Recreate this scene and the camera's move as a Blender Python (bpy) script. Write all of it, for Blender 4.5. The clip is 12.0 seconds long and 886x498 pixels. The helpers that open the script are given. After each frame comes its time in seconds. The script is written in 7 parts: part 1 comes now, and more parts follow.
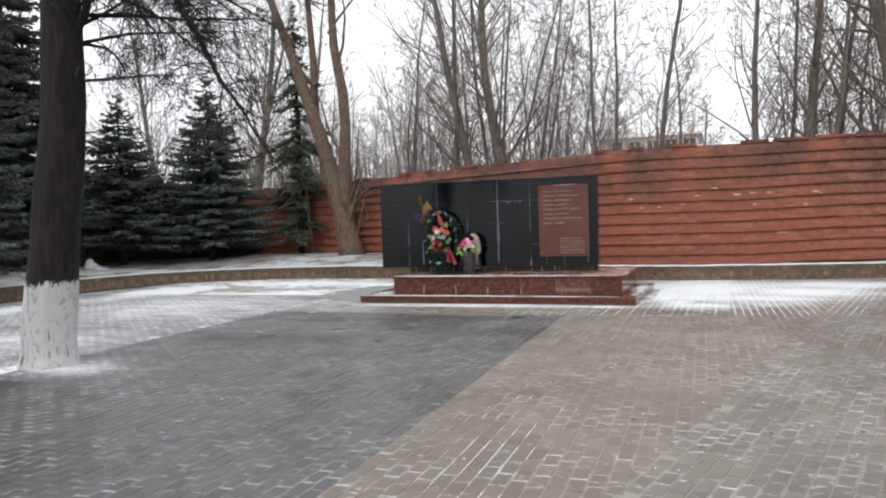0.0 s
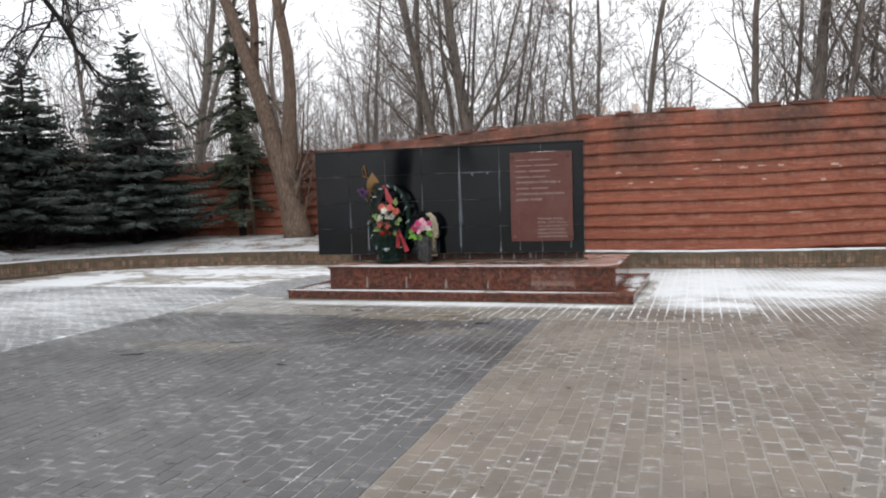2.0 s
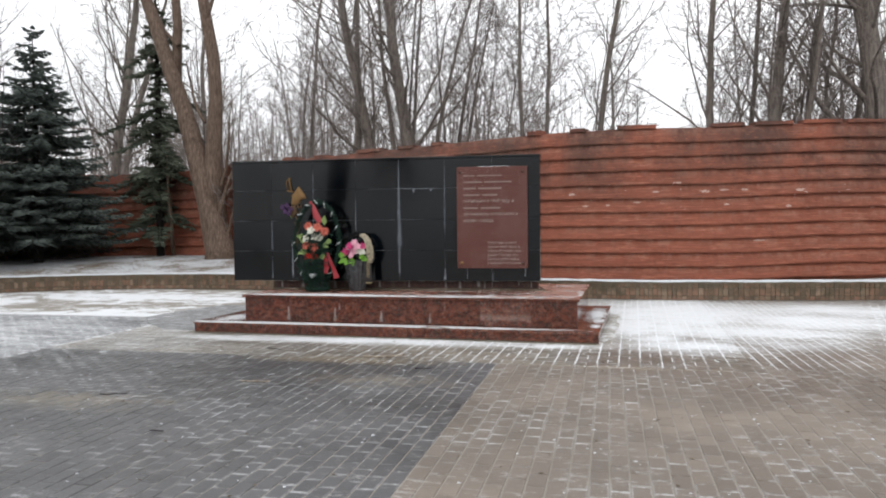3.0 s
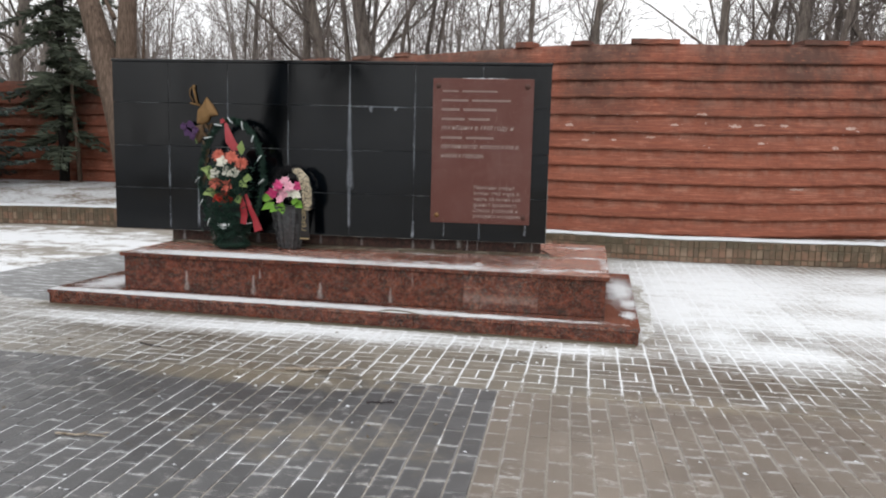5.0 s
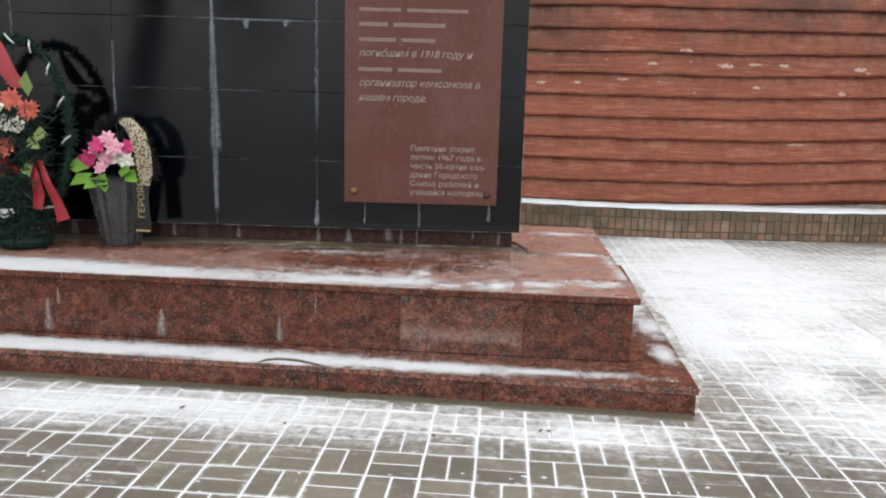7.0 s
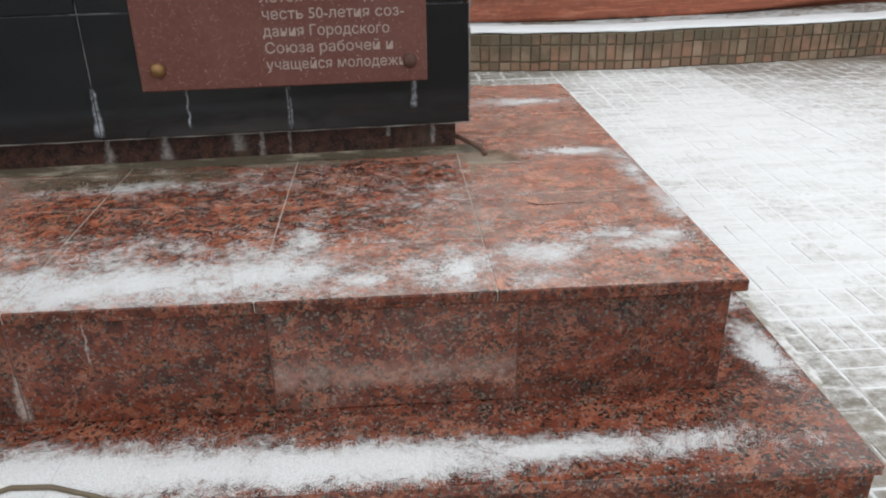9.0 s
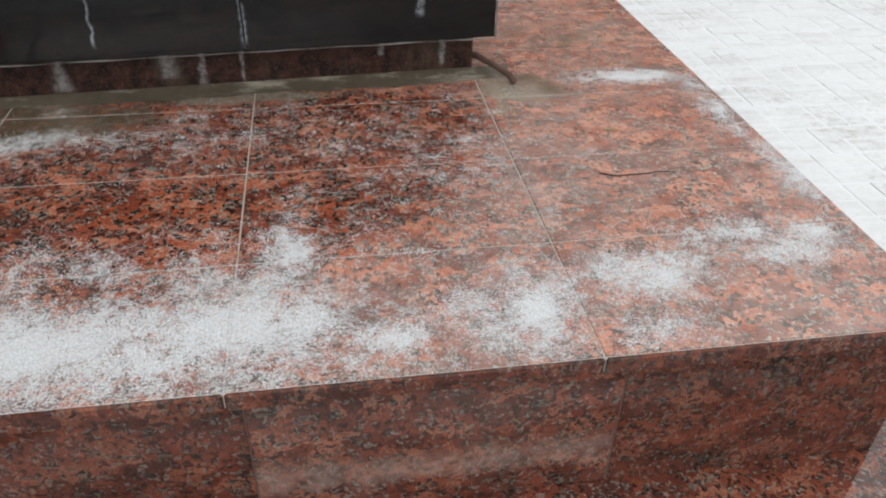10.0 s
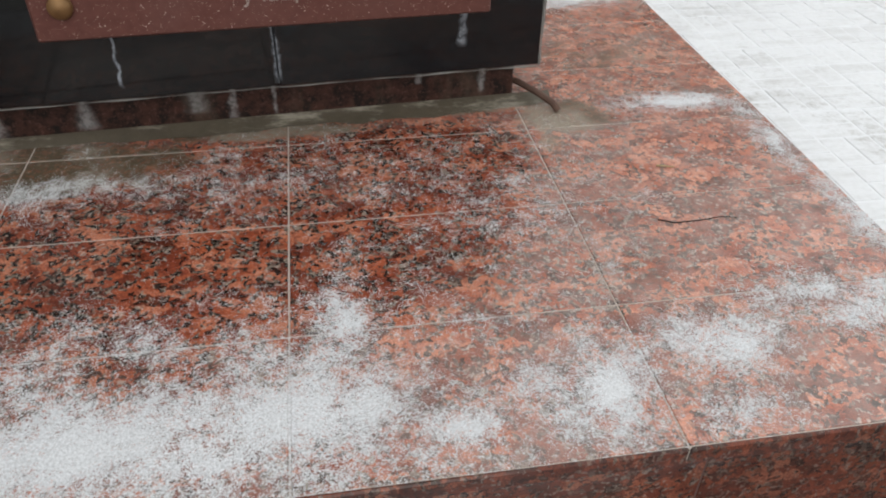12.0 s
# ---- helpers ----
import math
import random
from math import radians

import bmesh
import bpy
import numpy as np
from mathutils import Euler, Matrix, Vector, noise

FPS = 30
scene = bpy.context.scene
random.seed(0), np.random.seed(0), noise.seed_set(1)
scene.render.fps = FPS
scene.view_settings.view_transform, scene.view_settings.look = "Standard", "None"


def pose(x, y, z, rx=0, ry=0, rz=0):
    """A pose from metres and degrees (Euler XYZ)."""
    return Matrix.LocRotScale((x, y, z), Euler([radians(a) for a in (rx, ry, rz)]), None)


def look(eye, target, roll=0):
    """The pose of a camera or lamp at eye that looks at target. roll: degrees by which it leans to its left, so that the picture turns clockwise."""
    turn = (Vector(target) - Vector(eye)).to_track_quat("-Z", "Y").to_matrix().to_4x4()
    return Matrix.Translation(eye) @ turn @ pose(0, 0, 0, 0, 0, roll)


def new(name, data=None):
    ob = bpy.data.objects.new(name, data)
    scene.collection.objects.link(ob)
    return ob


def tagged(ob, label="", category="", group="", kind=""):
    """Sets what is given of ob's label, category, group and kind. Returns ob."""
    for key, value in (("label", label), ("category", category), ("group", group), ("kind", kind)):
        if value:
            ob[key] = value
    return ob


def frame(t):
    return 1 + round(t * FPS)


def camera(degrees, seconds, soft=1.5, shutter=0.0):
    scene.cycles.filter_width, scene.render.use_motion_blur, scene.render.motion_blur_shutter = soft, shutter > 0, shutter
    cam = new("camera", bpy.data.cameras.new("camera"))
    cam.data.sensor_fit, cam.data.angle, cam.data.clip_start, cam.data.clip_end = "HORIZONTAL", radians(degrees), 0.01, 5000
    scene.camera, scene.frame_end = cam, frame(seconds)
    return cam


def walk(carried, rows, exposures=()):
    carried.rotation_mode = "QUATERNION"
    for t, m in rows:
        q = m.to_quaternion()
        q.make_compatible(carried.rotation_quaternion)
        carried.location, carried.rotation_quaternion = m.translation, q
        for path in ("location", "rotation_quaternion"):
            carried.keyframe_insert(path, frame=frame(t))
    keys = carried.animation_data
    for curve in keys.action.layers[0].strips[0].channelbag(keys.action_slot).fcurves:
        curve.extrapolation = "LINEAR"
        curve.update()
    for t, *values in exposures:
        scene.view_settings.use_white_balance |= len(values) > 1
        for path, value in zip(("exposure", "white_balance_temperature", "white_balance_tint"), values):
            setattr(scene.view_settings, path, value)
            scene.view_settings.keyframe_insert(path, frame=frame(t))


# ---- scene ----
cam = camera(60.0, 12.0, 2.0)
PATH = [
    (0, (0.074, 0.479, 1.511), (-0.626, 2.351, 1.438), -1.8),
    (0.5, (-0.020, 1.123, 1.462), (-0.604, 3.034, 1.388), -1.7),
    (1, (-0.160, 1.824, 1.424), (-0.806, 3.716, 1.373), -0.8),
    (1.5, (-0.348, 2.549, 1.426), (-1.013, 4.430, 1.282), -0.8),
    (2, (-0.586, 3.318, 1.431), (-1.220, 5.211, 1.305), -1.7),
    (2.5, (-0.842, 4.106, 1.408), (-1.484, 5.998, 1.329), -0.5),
    (3, (-1.026, 4.799, 1.388), (-1.509, 6.739, 1.319), -0.6),
    (3.2, (-1.104, 5.076, 1.387), (-1.645, 6.997, 1.258), -2.2),
    (4.8, (-1.788, 7.361, 1.443), (-2.230, 9.303, 1.256), 2.2),
    (5, (-1.849, 7.646, 1.447), (-2.214, 9.596, 1.194), 1.4),
    (5.5, (-1.994, 8.300, 1.470), (-2.418, 10.235, 1.198), -2.8),
    (6, (-2.181, 8.945, 1.430), (-2.495, 10.894, 1.108), 2.9),
    (6.5, (-2.256, 9.537, 1.402), (-2.571, 11.494, 1.131), -2.3),
    (7, (-2.348, 10.158, 1.387), (-2.496, 12.117, 1.014), 1.6),
    (7.5, (-2.431, 10.782, 1.357), (-2.383, 12.728, 0.898), -0.8),
    (7.7, (-2.442, 10.967, 1.351), (-2.379, 12.894, 0.821), -2.6),
    (9.3, (-2.570, 12.544, 1.333), (-2.394, 14.306, 0.402), 0.8),
    (9.5, (-2.617, 12.726, 1.319), (-2.391, 14.438, 0.311), 1.9),
    (10, (-2.680, 13.056, 1.300), (-2.406, 14.666, 0.145), 1.5),
    (10.5, (-2.665, 13.243, 1.296), (-2.310, 14.772, 0.056), 3.2),
    (11, (-2.742, 13.262, 1.324), (-2.407, 14.814, 0.108), 2.3),
    (11.5, (-2.756, 13.247, 1.358), (-2.494, 14.785, 0.107), 0.2),
    (12, (-2.766, 13.234, 1.391), (-2.494, 14.798, 0.175), 1.1),
]
# the camera's own exposure and white balance drift a little on the way
LIGHT = [(0, 0.08, 6430, 10), (3, 0.05, 6450, 10), (5, 0.08, 6530, 10), (6, 0.17, 6530, 10), (7.7, 0.18, 6540, 10), (9.3, 0.0, 6560, 8), (12, -0.06, 6560, 8)]
walk(cam, [(t, look(eye, target, roll)) for t, eye, target, roll in PATH], LIGHT)

# ---- world and light: even overcast winter sky ----
world = bpy.data.worlds.new("overcast_sky")
scene.world = world
world.use_nodes = True
wn = world.node_tree
wn.nodes.clear()
w_out = wn.nodes.new("ShaderNodeOutputWorld")
w_bg = wn.nodes.new("ShaderNodeBackground")
w_sky = wn.nodes.new("ShaderNodeTexSky")
w_sky.sky_type = "NISHITA"
w_sky.sun_disc = False
w_sky.sun_elevation, w_sky.sun_rotation = radians(28), radians(200)
w_sky.dust_density = 4.0
w_hsv = wn.nodes.new("ShaderNodeHueSaturation")
w_hsv.inputs["Saturation"].default_value = 0.15
w_hsv.inputs["Value"].default_value = 0.12
w_mix = wn.nodes.new("ShaderNodeMix")
w_mix.data_type = "RGBA"
w_mix.inputs[0].default_value = 0.92
w_tex = wn.nodes.new("ShaderNodeTexCoord")
w_noise = wn.nodes.new("ShaderNodeTexNoise")
w_noise.inputs["Scale"].default_value = 1.6
w_noise.inputs["Detail"].default_value = 4
w_ramp = wn.nodes.new("ShaderNodeValToRGB")
w_ramp.color_ramp.elements[0].position, w_ramp.color_ramp.elements[0].color = 0.3, (0.92, 0.94, 0.97, 1)
w_ramp.color_ramp.elements[1].position, w_ramp.color_ramp.elements[1].color = 0.7, (1.06, 1.06, 1.07, 1)
wn.links.new(w_tex.outputs["Generated"], w_noise.inputs["Vector"])
wn.links.new(w_noise.outputs["Fac"], w_ramp.inputs["Fac"])
wn.links.new(w_sky.outputs["Color"], w_hsv.inputs["Color"])
wn.links.new(w_hsv.outputs["Color"], w_mix.inputs[6])
wn.links.new(w_ramp.outputs["Color"], w_mix.inputs[7])
w_sep = wn.nodes.new("ShaderNodeSeparateXYZ")
wn.links.new(w_tex.outputs["Generated"], w_sep.inputs[0])
w_grad = wn.nodes.new("ShaderNodeMapRange")  # overcast: the zenith three times as bright as the horizon
w_grad.inputs["From Min"].default_value, w_grad.inputs["From Max"].default_value = 0.0, 1.0
w_grad.inputs["To Min"].default_value, w_grad.inputs["To Max"].default_value = 0.95, 1.95
wn.links.new(w_sep.outputs["Z"], w_grad.inputs["Value"])
w_mul = wn.nodes.new("ShaderNodeVectorMath")
w_mul.operation = "SCALE"
wn.links.new(w_mix.outputs[2], w_mul.inputs[0])
wn.links.new(w_grad.outputs[0], w_mul.inputs["Scale"])
wn.links.new(w_mul.outputs[0], w_bg.inputs["Color"])
w_bg.inputs["Strength"].default_value = 1.07
wn.links.new(w_bg.outputs["Background"], w_out.inputs["Surface"])

sun = new("sun", bpy.data.lights.new("sun", "SUN"))
sun.data.energy, sun.data.angle, sun.data.color = 0.5, radians(30), (1.0, 0.97, 0.93)
sun.matrix_world = look((-4, -12, 14), (-3, 14, 0))


# ---- material tools ----
class Nodes:
    """A small builder for one node material."""

    def __init__(self, name, rough=0.6, metal=0.0, spec=0.5):
        self.mat = bpy.data.materials.new(name)
        self.mat.use_nodes = True
        self.t = self.mat.node_tree
        self.t.nodes.clear()
        self.out = self.t.nodes.new("ShaderNodeOutputMaterial")
        self.b = self.t.nodes.new("ShaderNodeBsdfPrincipled")
        self.b.inputs["Roughness"].default_value = rough
        self.b.inputs["Metallic"].default_value = metal
        self.b.inputs["Specular IOR Level"].default_value = spec
        self.t.links.new(self.b.outputs[0], self.out.inputs["Surface"])
        self.geo = self.t.nodes.new("ShaderNodeNewGeometry")
        self.pos = self.geo.outputs["Position"]

    def put(self, socket, value):
        if isinstance(value, bpy.types.NodeSocket):
            self.t.links.new(value, socket)
        elif isinstance(value, tuple) and len(value) == 3 and socket.type == "RGBA":
            socket.default_value = (*value, 1)
        else:
            socket.default_value = value

    def math(self, op, a, b=0.0, clamp=False):
        n = self.t.nodes.new("ShaderNodeMath")
        n.operation, n.use_clamp = op, clamp
        self.put(n.inputs[0], a)
        self.put(n.inputs[1], b)
        return n.outputs[0]

    def vec(self, op, a, b):
        n = self.t.nodes.new("ShaderNodeVectorMath")
        n.operation = op
        self.put(n.inputs[0], a)
        self.put(n.inputs[1], b)
        return n.outputs["Value"] if op in ("LENGTH", "DOT_PRODUCT") else n.outputs["Vector"]

    def xyz(self, v):
        n = self.t.nodes.new("ShaderNodeSeparateXYZ")
        self.put(n.inputs[0], v)
        return n.outputs

    def noise(self, scale, detail=4, rough=0.55, v=None, stretch=None, distort=0.0):
        n = self.t.nodes.new("ShaderNodeTexNoise")
        v = v or self.pos
        if stretch:
            v = self.vec("MULTIPLY", v, stretch)
        self.put(n.inputs["Vector"], v)
        n.inputs["Scale"].default_value, n.inputs["Detail"].default_value = scale, detail
        n.inputs["Roughness"].default_value, n.inputs["Distortion"].default_value = rough, distort
        return n.outputs["Fac"]

    def cells(self, scale, v=None, feature="F1"):
        n = self.t.nodes.new("ShaderNodeTexVoronoi")
        n.feature = feature
        self.put(n.inputs["Vector"], v or self.pos)
        n.inputs["Scale"].default_value = scale
        return n

    def ramp(self, fac, *stops):
        n = self.t.nodes.new("ShaderNodeValToRGB")
        e = n.color_ramp.elements
        while len(e) < len(stops):
            e.new(0.5)
        for k, (p, c) in enumerate(stops):
            e[k].position, e[k].color = p, (*c, 1)
        self.put(n.inputs[0], fac)
        return n.outputs[0]

    def fit(self, v, a, b, lo=0.0, hi=1.0):
        n = self.t.nodes.new("ShaderNodeMapRange")
        n.interpolation_type = "SMOOTHSTEP"
        for k, value in zip(range(5), (v, a, b, lo, hi)):
            self.put(n.inputs[k], value)
        return n.outputs[0]

    def mix(self, fac, a, b, how="MIX"):
        n = self.t.nodes.new("ShaderNodeMix")
        n.data_type, n.blend_type = "RGBA", how
        self.put(n.inputs[0], fac)
        self.put(n.inputs[6], a)
        self.put(n.inputs[7], b)
        return n.outputs[2]

    def blend(self, fac, a, b):
        n = self.t.nodes.new("ShaderNodeMix")
        n.data_type = "FLOAT"
        self.put(n.inputs[0], fac)
        self.put(n.inputs[2], a)
        self.put(n.inputs[3], b)
        return n.outputs[0]

    def random(self):
        return self.t.nodes.new("ShaderNodeObjectInfo").outputs["Random"]

    def island(self):
        return self.geo.outputs["Random Per Island"]

    def blobs(self, spots):
        """Highest of soft ellipses (x, y, rx, ry, weight) in the plan."""
        best = None
        for x, y, rx, ry, weight in spots:
            d = self.vec("MULTIPLY", self.vec("SUBTRACT", self.pos, (x, y, 0)), (1 / rx, 1 / ry, 0))
            one = self.math("MULTIPLY", self.math("SUBTRACT", 1.0, self.vec("LENGTH", d, (0, 0, 0))), weight)
            best = one if best is None else self.math("MAXIMUM", best, one)
        return best

    def runs(self, rows):
        """Highest of ragged stains (x, top, foot, half width, spread) that ran down an upright face."""
        x, y, z = self.xyz(self.pos)
        x = self.math("ADD", x, self.math("MULTIPLY", self.math("SUBTRACT", self.noise(26, 4, 0.7), 0.5), 0.03))
        best = None
        for cx, top, foot, w, spread in rows:
            t = self.math("DIVIDE", self.math("SUBTRACT", top, z), top - foot)
            half = self.math("MULTIPLY", self.math("ADD", 0.45, self.math("MULTIPLY", t, spread)), w)
            off = self.math("DIVIDE", self.math("ABSOLUTE", self.math("SUBTRACT", x, cx)), self.math("MAXIMUM", half, 0.0005))
            one = self.math("MULTIPLY", self.fit(off, 1.25, 0.1), self.math("MULTIPLY", self.fit(t, -0.02, 0.05), self.fit(t, 1.02, 0.85)))
            best = one if best is None else self.math("MAXIMUM", best, one)
        return self.math("MULTIPLY", best, self.fit(self.noise(60, 4, 0.75), 0.34, 0.6, 0.3, 1.0))

    def upward(self):
        return self.fit(self.xyz(self.geo.outputs["Normal"])[2], 0.5, 0.8)

    def bump(self, height, strength=0.3, distance=0.01, last=None):
        n = self.t.nodes.new("ShaderNodeBump")
        n.inputs["Strength"].default_value, n.inputs["Distance"].default_value = strength, distance
        self.put(n.inputs["Height"], height)
        if last:
            self.put(n.inputs["Normal"], last)
        self.put(self.b.inputs["Normal"], n.outputs[0])
        return n.outputs[0]

    def set(self, color=None, rough=None, metal=None):
        if color is not None:
            self.put(self.b.inputs["Base Color"], color)
        if rough is not None:
            self.put(self.b.inputs["Roughness"], rough)
        if metal is not None:
            self.put(self.b.inputs["Metallic"], metal)
        return self.mat


SNOW = (0.63, 0.645, 0.66)


def plain(name, color, rough=0.6, metal=0.0, vary=0.25, scale=30, bump=0.15, spec=0.5):
    """A paint, plastic or cloth of one colour with some wear and grain."""
    m = Nodes(name, rough, metal, spec)
    dark = tuple(c * (1 - vary) for c in color)
    light = tuple(min(1, c * (1 + vary)) for c in color)
    c = m.mix(m.noise(scale, 5), dark, light)
    c = m.mix(m.math("MULTIPLY", m.noise(scale * 0.13, 3), 0.35), c, dark)
    m.bump(m.noise(scale * 4, 3), bump, 0.004)
    return m.set(c, m.fit(m.noise(scale * 0.6, 3), 0.2, 0.8, max(rough - 0.12, 0.03), min(rough + 0.12, 1)))


def dusting(m, c, rough, snow, level=0.0):
    """Powder snow over a surface, thickest at the given spots of the plan."""
    amount = m.math("ADD", m.blobs(snow), m.math("MULTIPLY", m.math("SUBTRACT", m.noise(10, 4, 0.7), 0.5), 3.0))
    amount = m.math("ADD", amount, m.math("MULTIPLY", m.math("SUBTRACT", m.noise(46, 6, 0.8), 0.5), 3.4))
    amount = m.math("ADD", amount, m.math("MULTIPLY", m.math("SUBTRACT", m.noise(260, 5, 0.9), 0.5), 8.0))
    amount = m.math("MULTIPLY", m.fit(m.math("ADD", amount, level), 0.3, 0.74), m.upward())
    grain = m.noise(230, 6, 0.85)
    c = m.mix(amount, c, m.mix(m.fit(grain, 0.3, 0.7), tuple(v * 0.62 for v in SNOW), tuple(v * 1.18 for v in SNOW)))
    m.bump(m.math("ADD", m.math("MULTIPLY", amount, 1.5), m.math("MULTIPLY", grain, m.math("MULTIPLY", amount, 1.2))), 0.55, 0.004)
    return c, m.blend(amount, rough, 0.8)


def granite(name, snow=(), dry=0.5, wet=(), dusty_sheen=True, grey_share=0.0, cement=(), runs=(), residue=None, dark=0.0, spec=0.6, level=0.0):
    """Polished red granite with coarse orange feldspar and grey-black grains, partly dusted with snow."""
    m = Nodes(name, 0.2, spec=spec)
    warp = m.vec("ADD", m.pos, m.vec("MULTIPLY", m.vec("ADD", m.xyz_noise(55), (-0.5, -0.5, -0.5)), (0.026, 0.026, 0.026)))
    long = m.vec("MULTIPLY", warp, (0.85, 1.3, 1.1))
    big = m.xyz(m.cells(25, long).outputs["Color"])
    small = m.xyz(m.cells(112, warp).outputs["Color"])
    flake = m.xyz(m.cells(165, warp).outputs["Color"])
    tone = m.math("ADD", m.math("MULTIPLY", big[0], 0.6), m.math("MULTIPLY", m.noise(24, 4, 0.6), 0.55))
    red = m.ramp(tone, (0.25, (0.082, 0.022, 0.013)), (0.48, (0.190, 0.046, 0.024)), (0.66, (0.310, 0.085, 0.040)), (0.85, (0.41, 0.165, 0.100)))
    red = m.mix(m.math("MULTIPLY", m.fit(flake[1], 0.72, 0.8), 0.55), red, (0.10, 0.026, 0.017))
    grey = m.ramp(flake[0], (0.0, (0.010, 0.009, 0.008)), (0.4, (0.030, 0.025, 0.021)), (0.6, (0.105, 0.088, 0.072)), (1.0, (0.24, 0.21, 0.175)))
    share = m.math("ADD", 0.325 + grey_share, m.math("MULTIPLY", m.math("SUBTRACT", m.noise(5, 3), 0.5), 0.5))
    share = m.math("ADD", share, m.math("MULTIPLY", m.random(), 0.05))
    pick = m.math("ADD", m.math("MULTIPLY", small[0], 0.74), m.math("MULTIPLY", big[1], 0.26))
    c = m.mix(m.fit(m.math("SUBTRACT", share, pick), -0.05, 0.04), red, grey)
    c = m.mix(m.math("MULTIPLY", m.fit(small[1], 0.86, 0.88), 0.9), c, (0.012, 0.010, 0.009))
    c = m.mix(m.math("MULTIPLY", m.fit(flake[2], 0.93, 0.95), 0.7), c, (0.34, 0.30, 0.26))
    fine = m.fit(m.noise(300, 4, 0.8), 0.32, 0.68)
    c = m.mix(0.9, c, m.mix(fine, (0.42, 0.4, 0.4), (1.62, 1.62, 1.62)), "MULTIPLY")
    # darker tone mixed in for damp stone and for the shade on upright faces
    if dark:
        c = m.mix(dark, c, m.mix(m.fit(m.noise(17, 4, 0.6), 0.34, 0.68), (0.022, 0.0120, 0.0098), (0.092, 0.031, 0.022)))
    # dried film of dust, lightened partly for reflected sky, against wet, darker stone
    film = m.math("ADD", m.math("MULTIPLY", m.math("SUBTRACT", m.noise(2.3, 4, 0.6), 0.5), 1.0), dry)
    if wet:
        film = m.math("SUBTRACT", film, m.math("MAXIMUM", m.blobs(wet), 0.0))
    film = m.math("MULTIPLY", m.fit(film, 0.25, 0.75), m.upward() if snow else 1.0)
    if dusty_sheen:
        c = m.mix(m.math("MULTIPLY", film, 0.5), c, (1.45, 1.5, 1.55), "MULTIPLY")
        c = m.mix(m.math("MULTIPLY", film, m.fit(m.noise(14, 6, 0.75), 0.3, 0.7, 0.10, 0.42)), c, (0.45, 0.35, 0.31))
    if wet:
        c = m.mix(m.math("MULTIPLY", m.math("SUBTRACT", 1.0, film), 0.55), c, (0.80, 0.72, 0.68), "MULTIPLY")
    if residue:
        x, y, z = m.xyz(m.pos)
        low, high = residue
        z = m.math("ADD", z, m.math("MULTIPLY", m.math("SUBTRACT", m.noise(7, 4, 0.7), 0.5), 0.06))
        band = m.math("MULTIPLY", m.fit(z, low, low + 0.03), m.fit(z, high, high - 0.07))
        c = m.mix(m.math("MULTIPLY", band, m.fit(m.noise(24, 5, 0.7), 0.3, 0.65, 0.08, 0.42)), c, (0.33, 0.245, 0.215))
    rough = m.blend(film, 0.08, 0.28)
    if cement:
        smear = m.math("ADD", m.blobs(cement), m.math("MULTIPLY", m.math("SUBTRACT", m.noise(13, 5, 0.7), 0.5), 1.1))
        smear = m.math("MULTIPLY", m.fit(smear, 0.12, 0.5), m.fit(m.noise(90, 4, 0.7), 0.3, 0.55, 0.45, 0.95))
        c = m.mix(smear, c, m.mix(m.fit(m.noise(5, 3), 0.4, 0.62), (0.085, 0.069, 0.045), (0.24, 0.205, 0.16)))
    if runs:
        c = m.mix(m.math("MULTIPLY", m.runs(runs), 0.6), c, (0.38, 0.36, 0.34))
    if snow:
        c, rough = dusting(m, c, rough, snow, level)
    return m.set(c, rough)


def xyz_noise(self, scale):
    n = self.t.nodes.new("ShaderNodeTexNoise")
    self.put(n.inputs["Vector"], self.pos)
    n.inputs["Scale"].default_value, n.inputs["Detail"].default_value = scale, 3
    return n.outputs["Color"]


Nodes.xyz_noise = xyz_noise

# snow blown over the paving, in the plan: x, y, radii, weight
GROUND_SNOW = [(-0.1, 16.6, 2.2, 2.9, 1.75), (0.6, 14.8, 1.9, 1.1, 1.75), (1.3, 16.0, 1.9, 1.7, 2.0), (1.9, 17.4, 2.6, 1.5, 1.7), (-0.55, 15.0, 0.75, 1.3, 1.45), (-0.75, 14.1, 0.5, 0.6, 1.4), (-1.0, 15.2, 0.5, 1.5, 1.9), (-1.0, 16.4, 0.6, 1.2, 1.6), (-0.35, 13.65, 1.2, 0.7, 1.15), (0.6, 13.95, 1.4, 0.7, 1.1), (-4.2, 13.32, 3.2, 0.30, 1.3), (-1.95, 13.33, 0.9, 0.26, 1.1),
               (-6.95, 14.2, 0.5, 1.2, 0.5), (-8.6, 15.4, 2.3, 1.3, 0.5), (-10.5, 17.9, 4.0, 1.4, 0.7), (-12.9, 15.2, 1.4, 3.4, 1.1),
               (-10.2, 12.6, 4.2, 3.4, 0.65), (-7.0, 7.0, 1.15, 0.75, 1.2), (-9.6, 8.5, 2.6, 1.4, 0.75), (-13.6, 11.0, 1.1, 4.0, 1.5), (-5, 17.6, 8, 0.7, 0.9), (5.2, 17.8, 3.0, 0.7, 1.4)]


def ground_snow(m, bias, fine=0.9):
    s = m.math("MAXIMUM", m.blobs(GROUND_SNOW), -0.4)
    s = m.math("ADD", s, m.math("MULTIPLY", m.math("SUBTRACT", m.noise(1.7, 4, 0.6, stretch=(0.6, 1.5, 1)), 0.5), 1.3))
    s = m.math("ADD", s, m.math("MULTIPLY", m.math("SUBTRACT", m.noise(22, 5, 0.7), 0.5), fine))
    return m.math("ADD", s, bias)


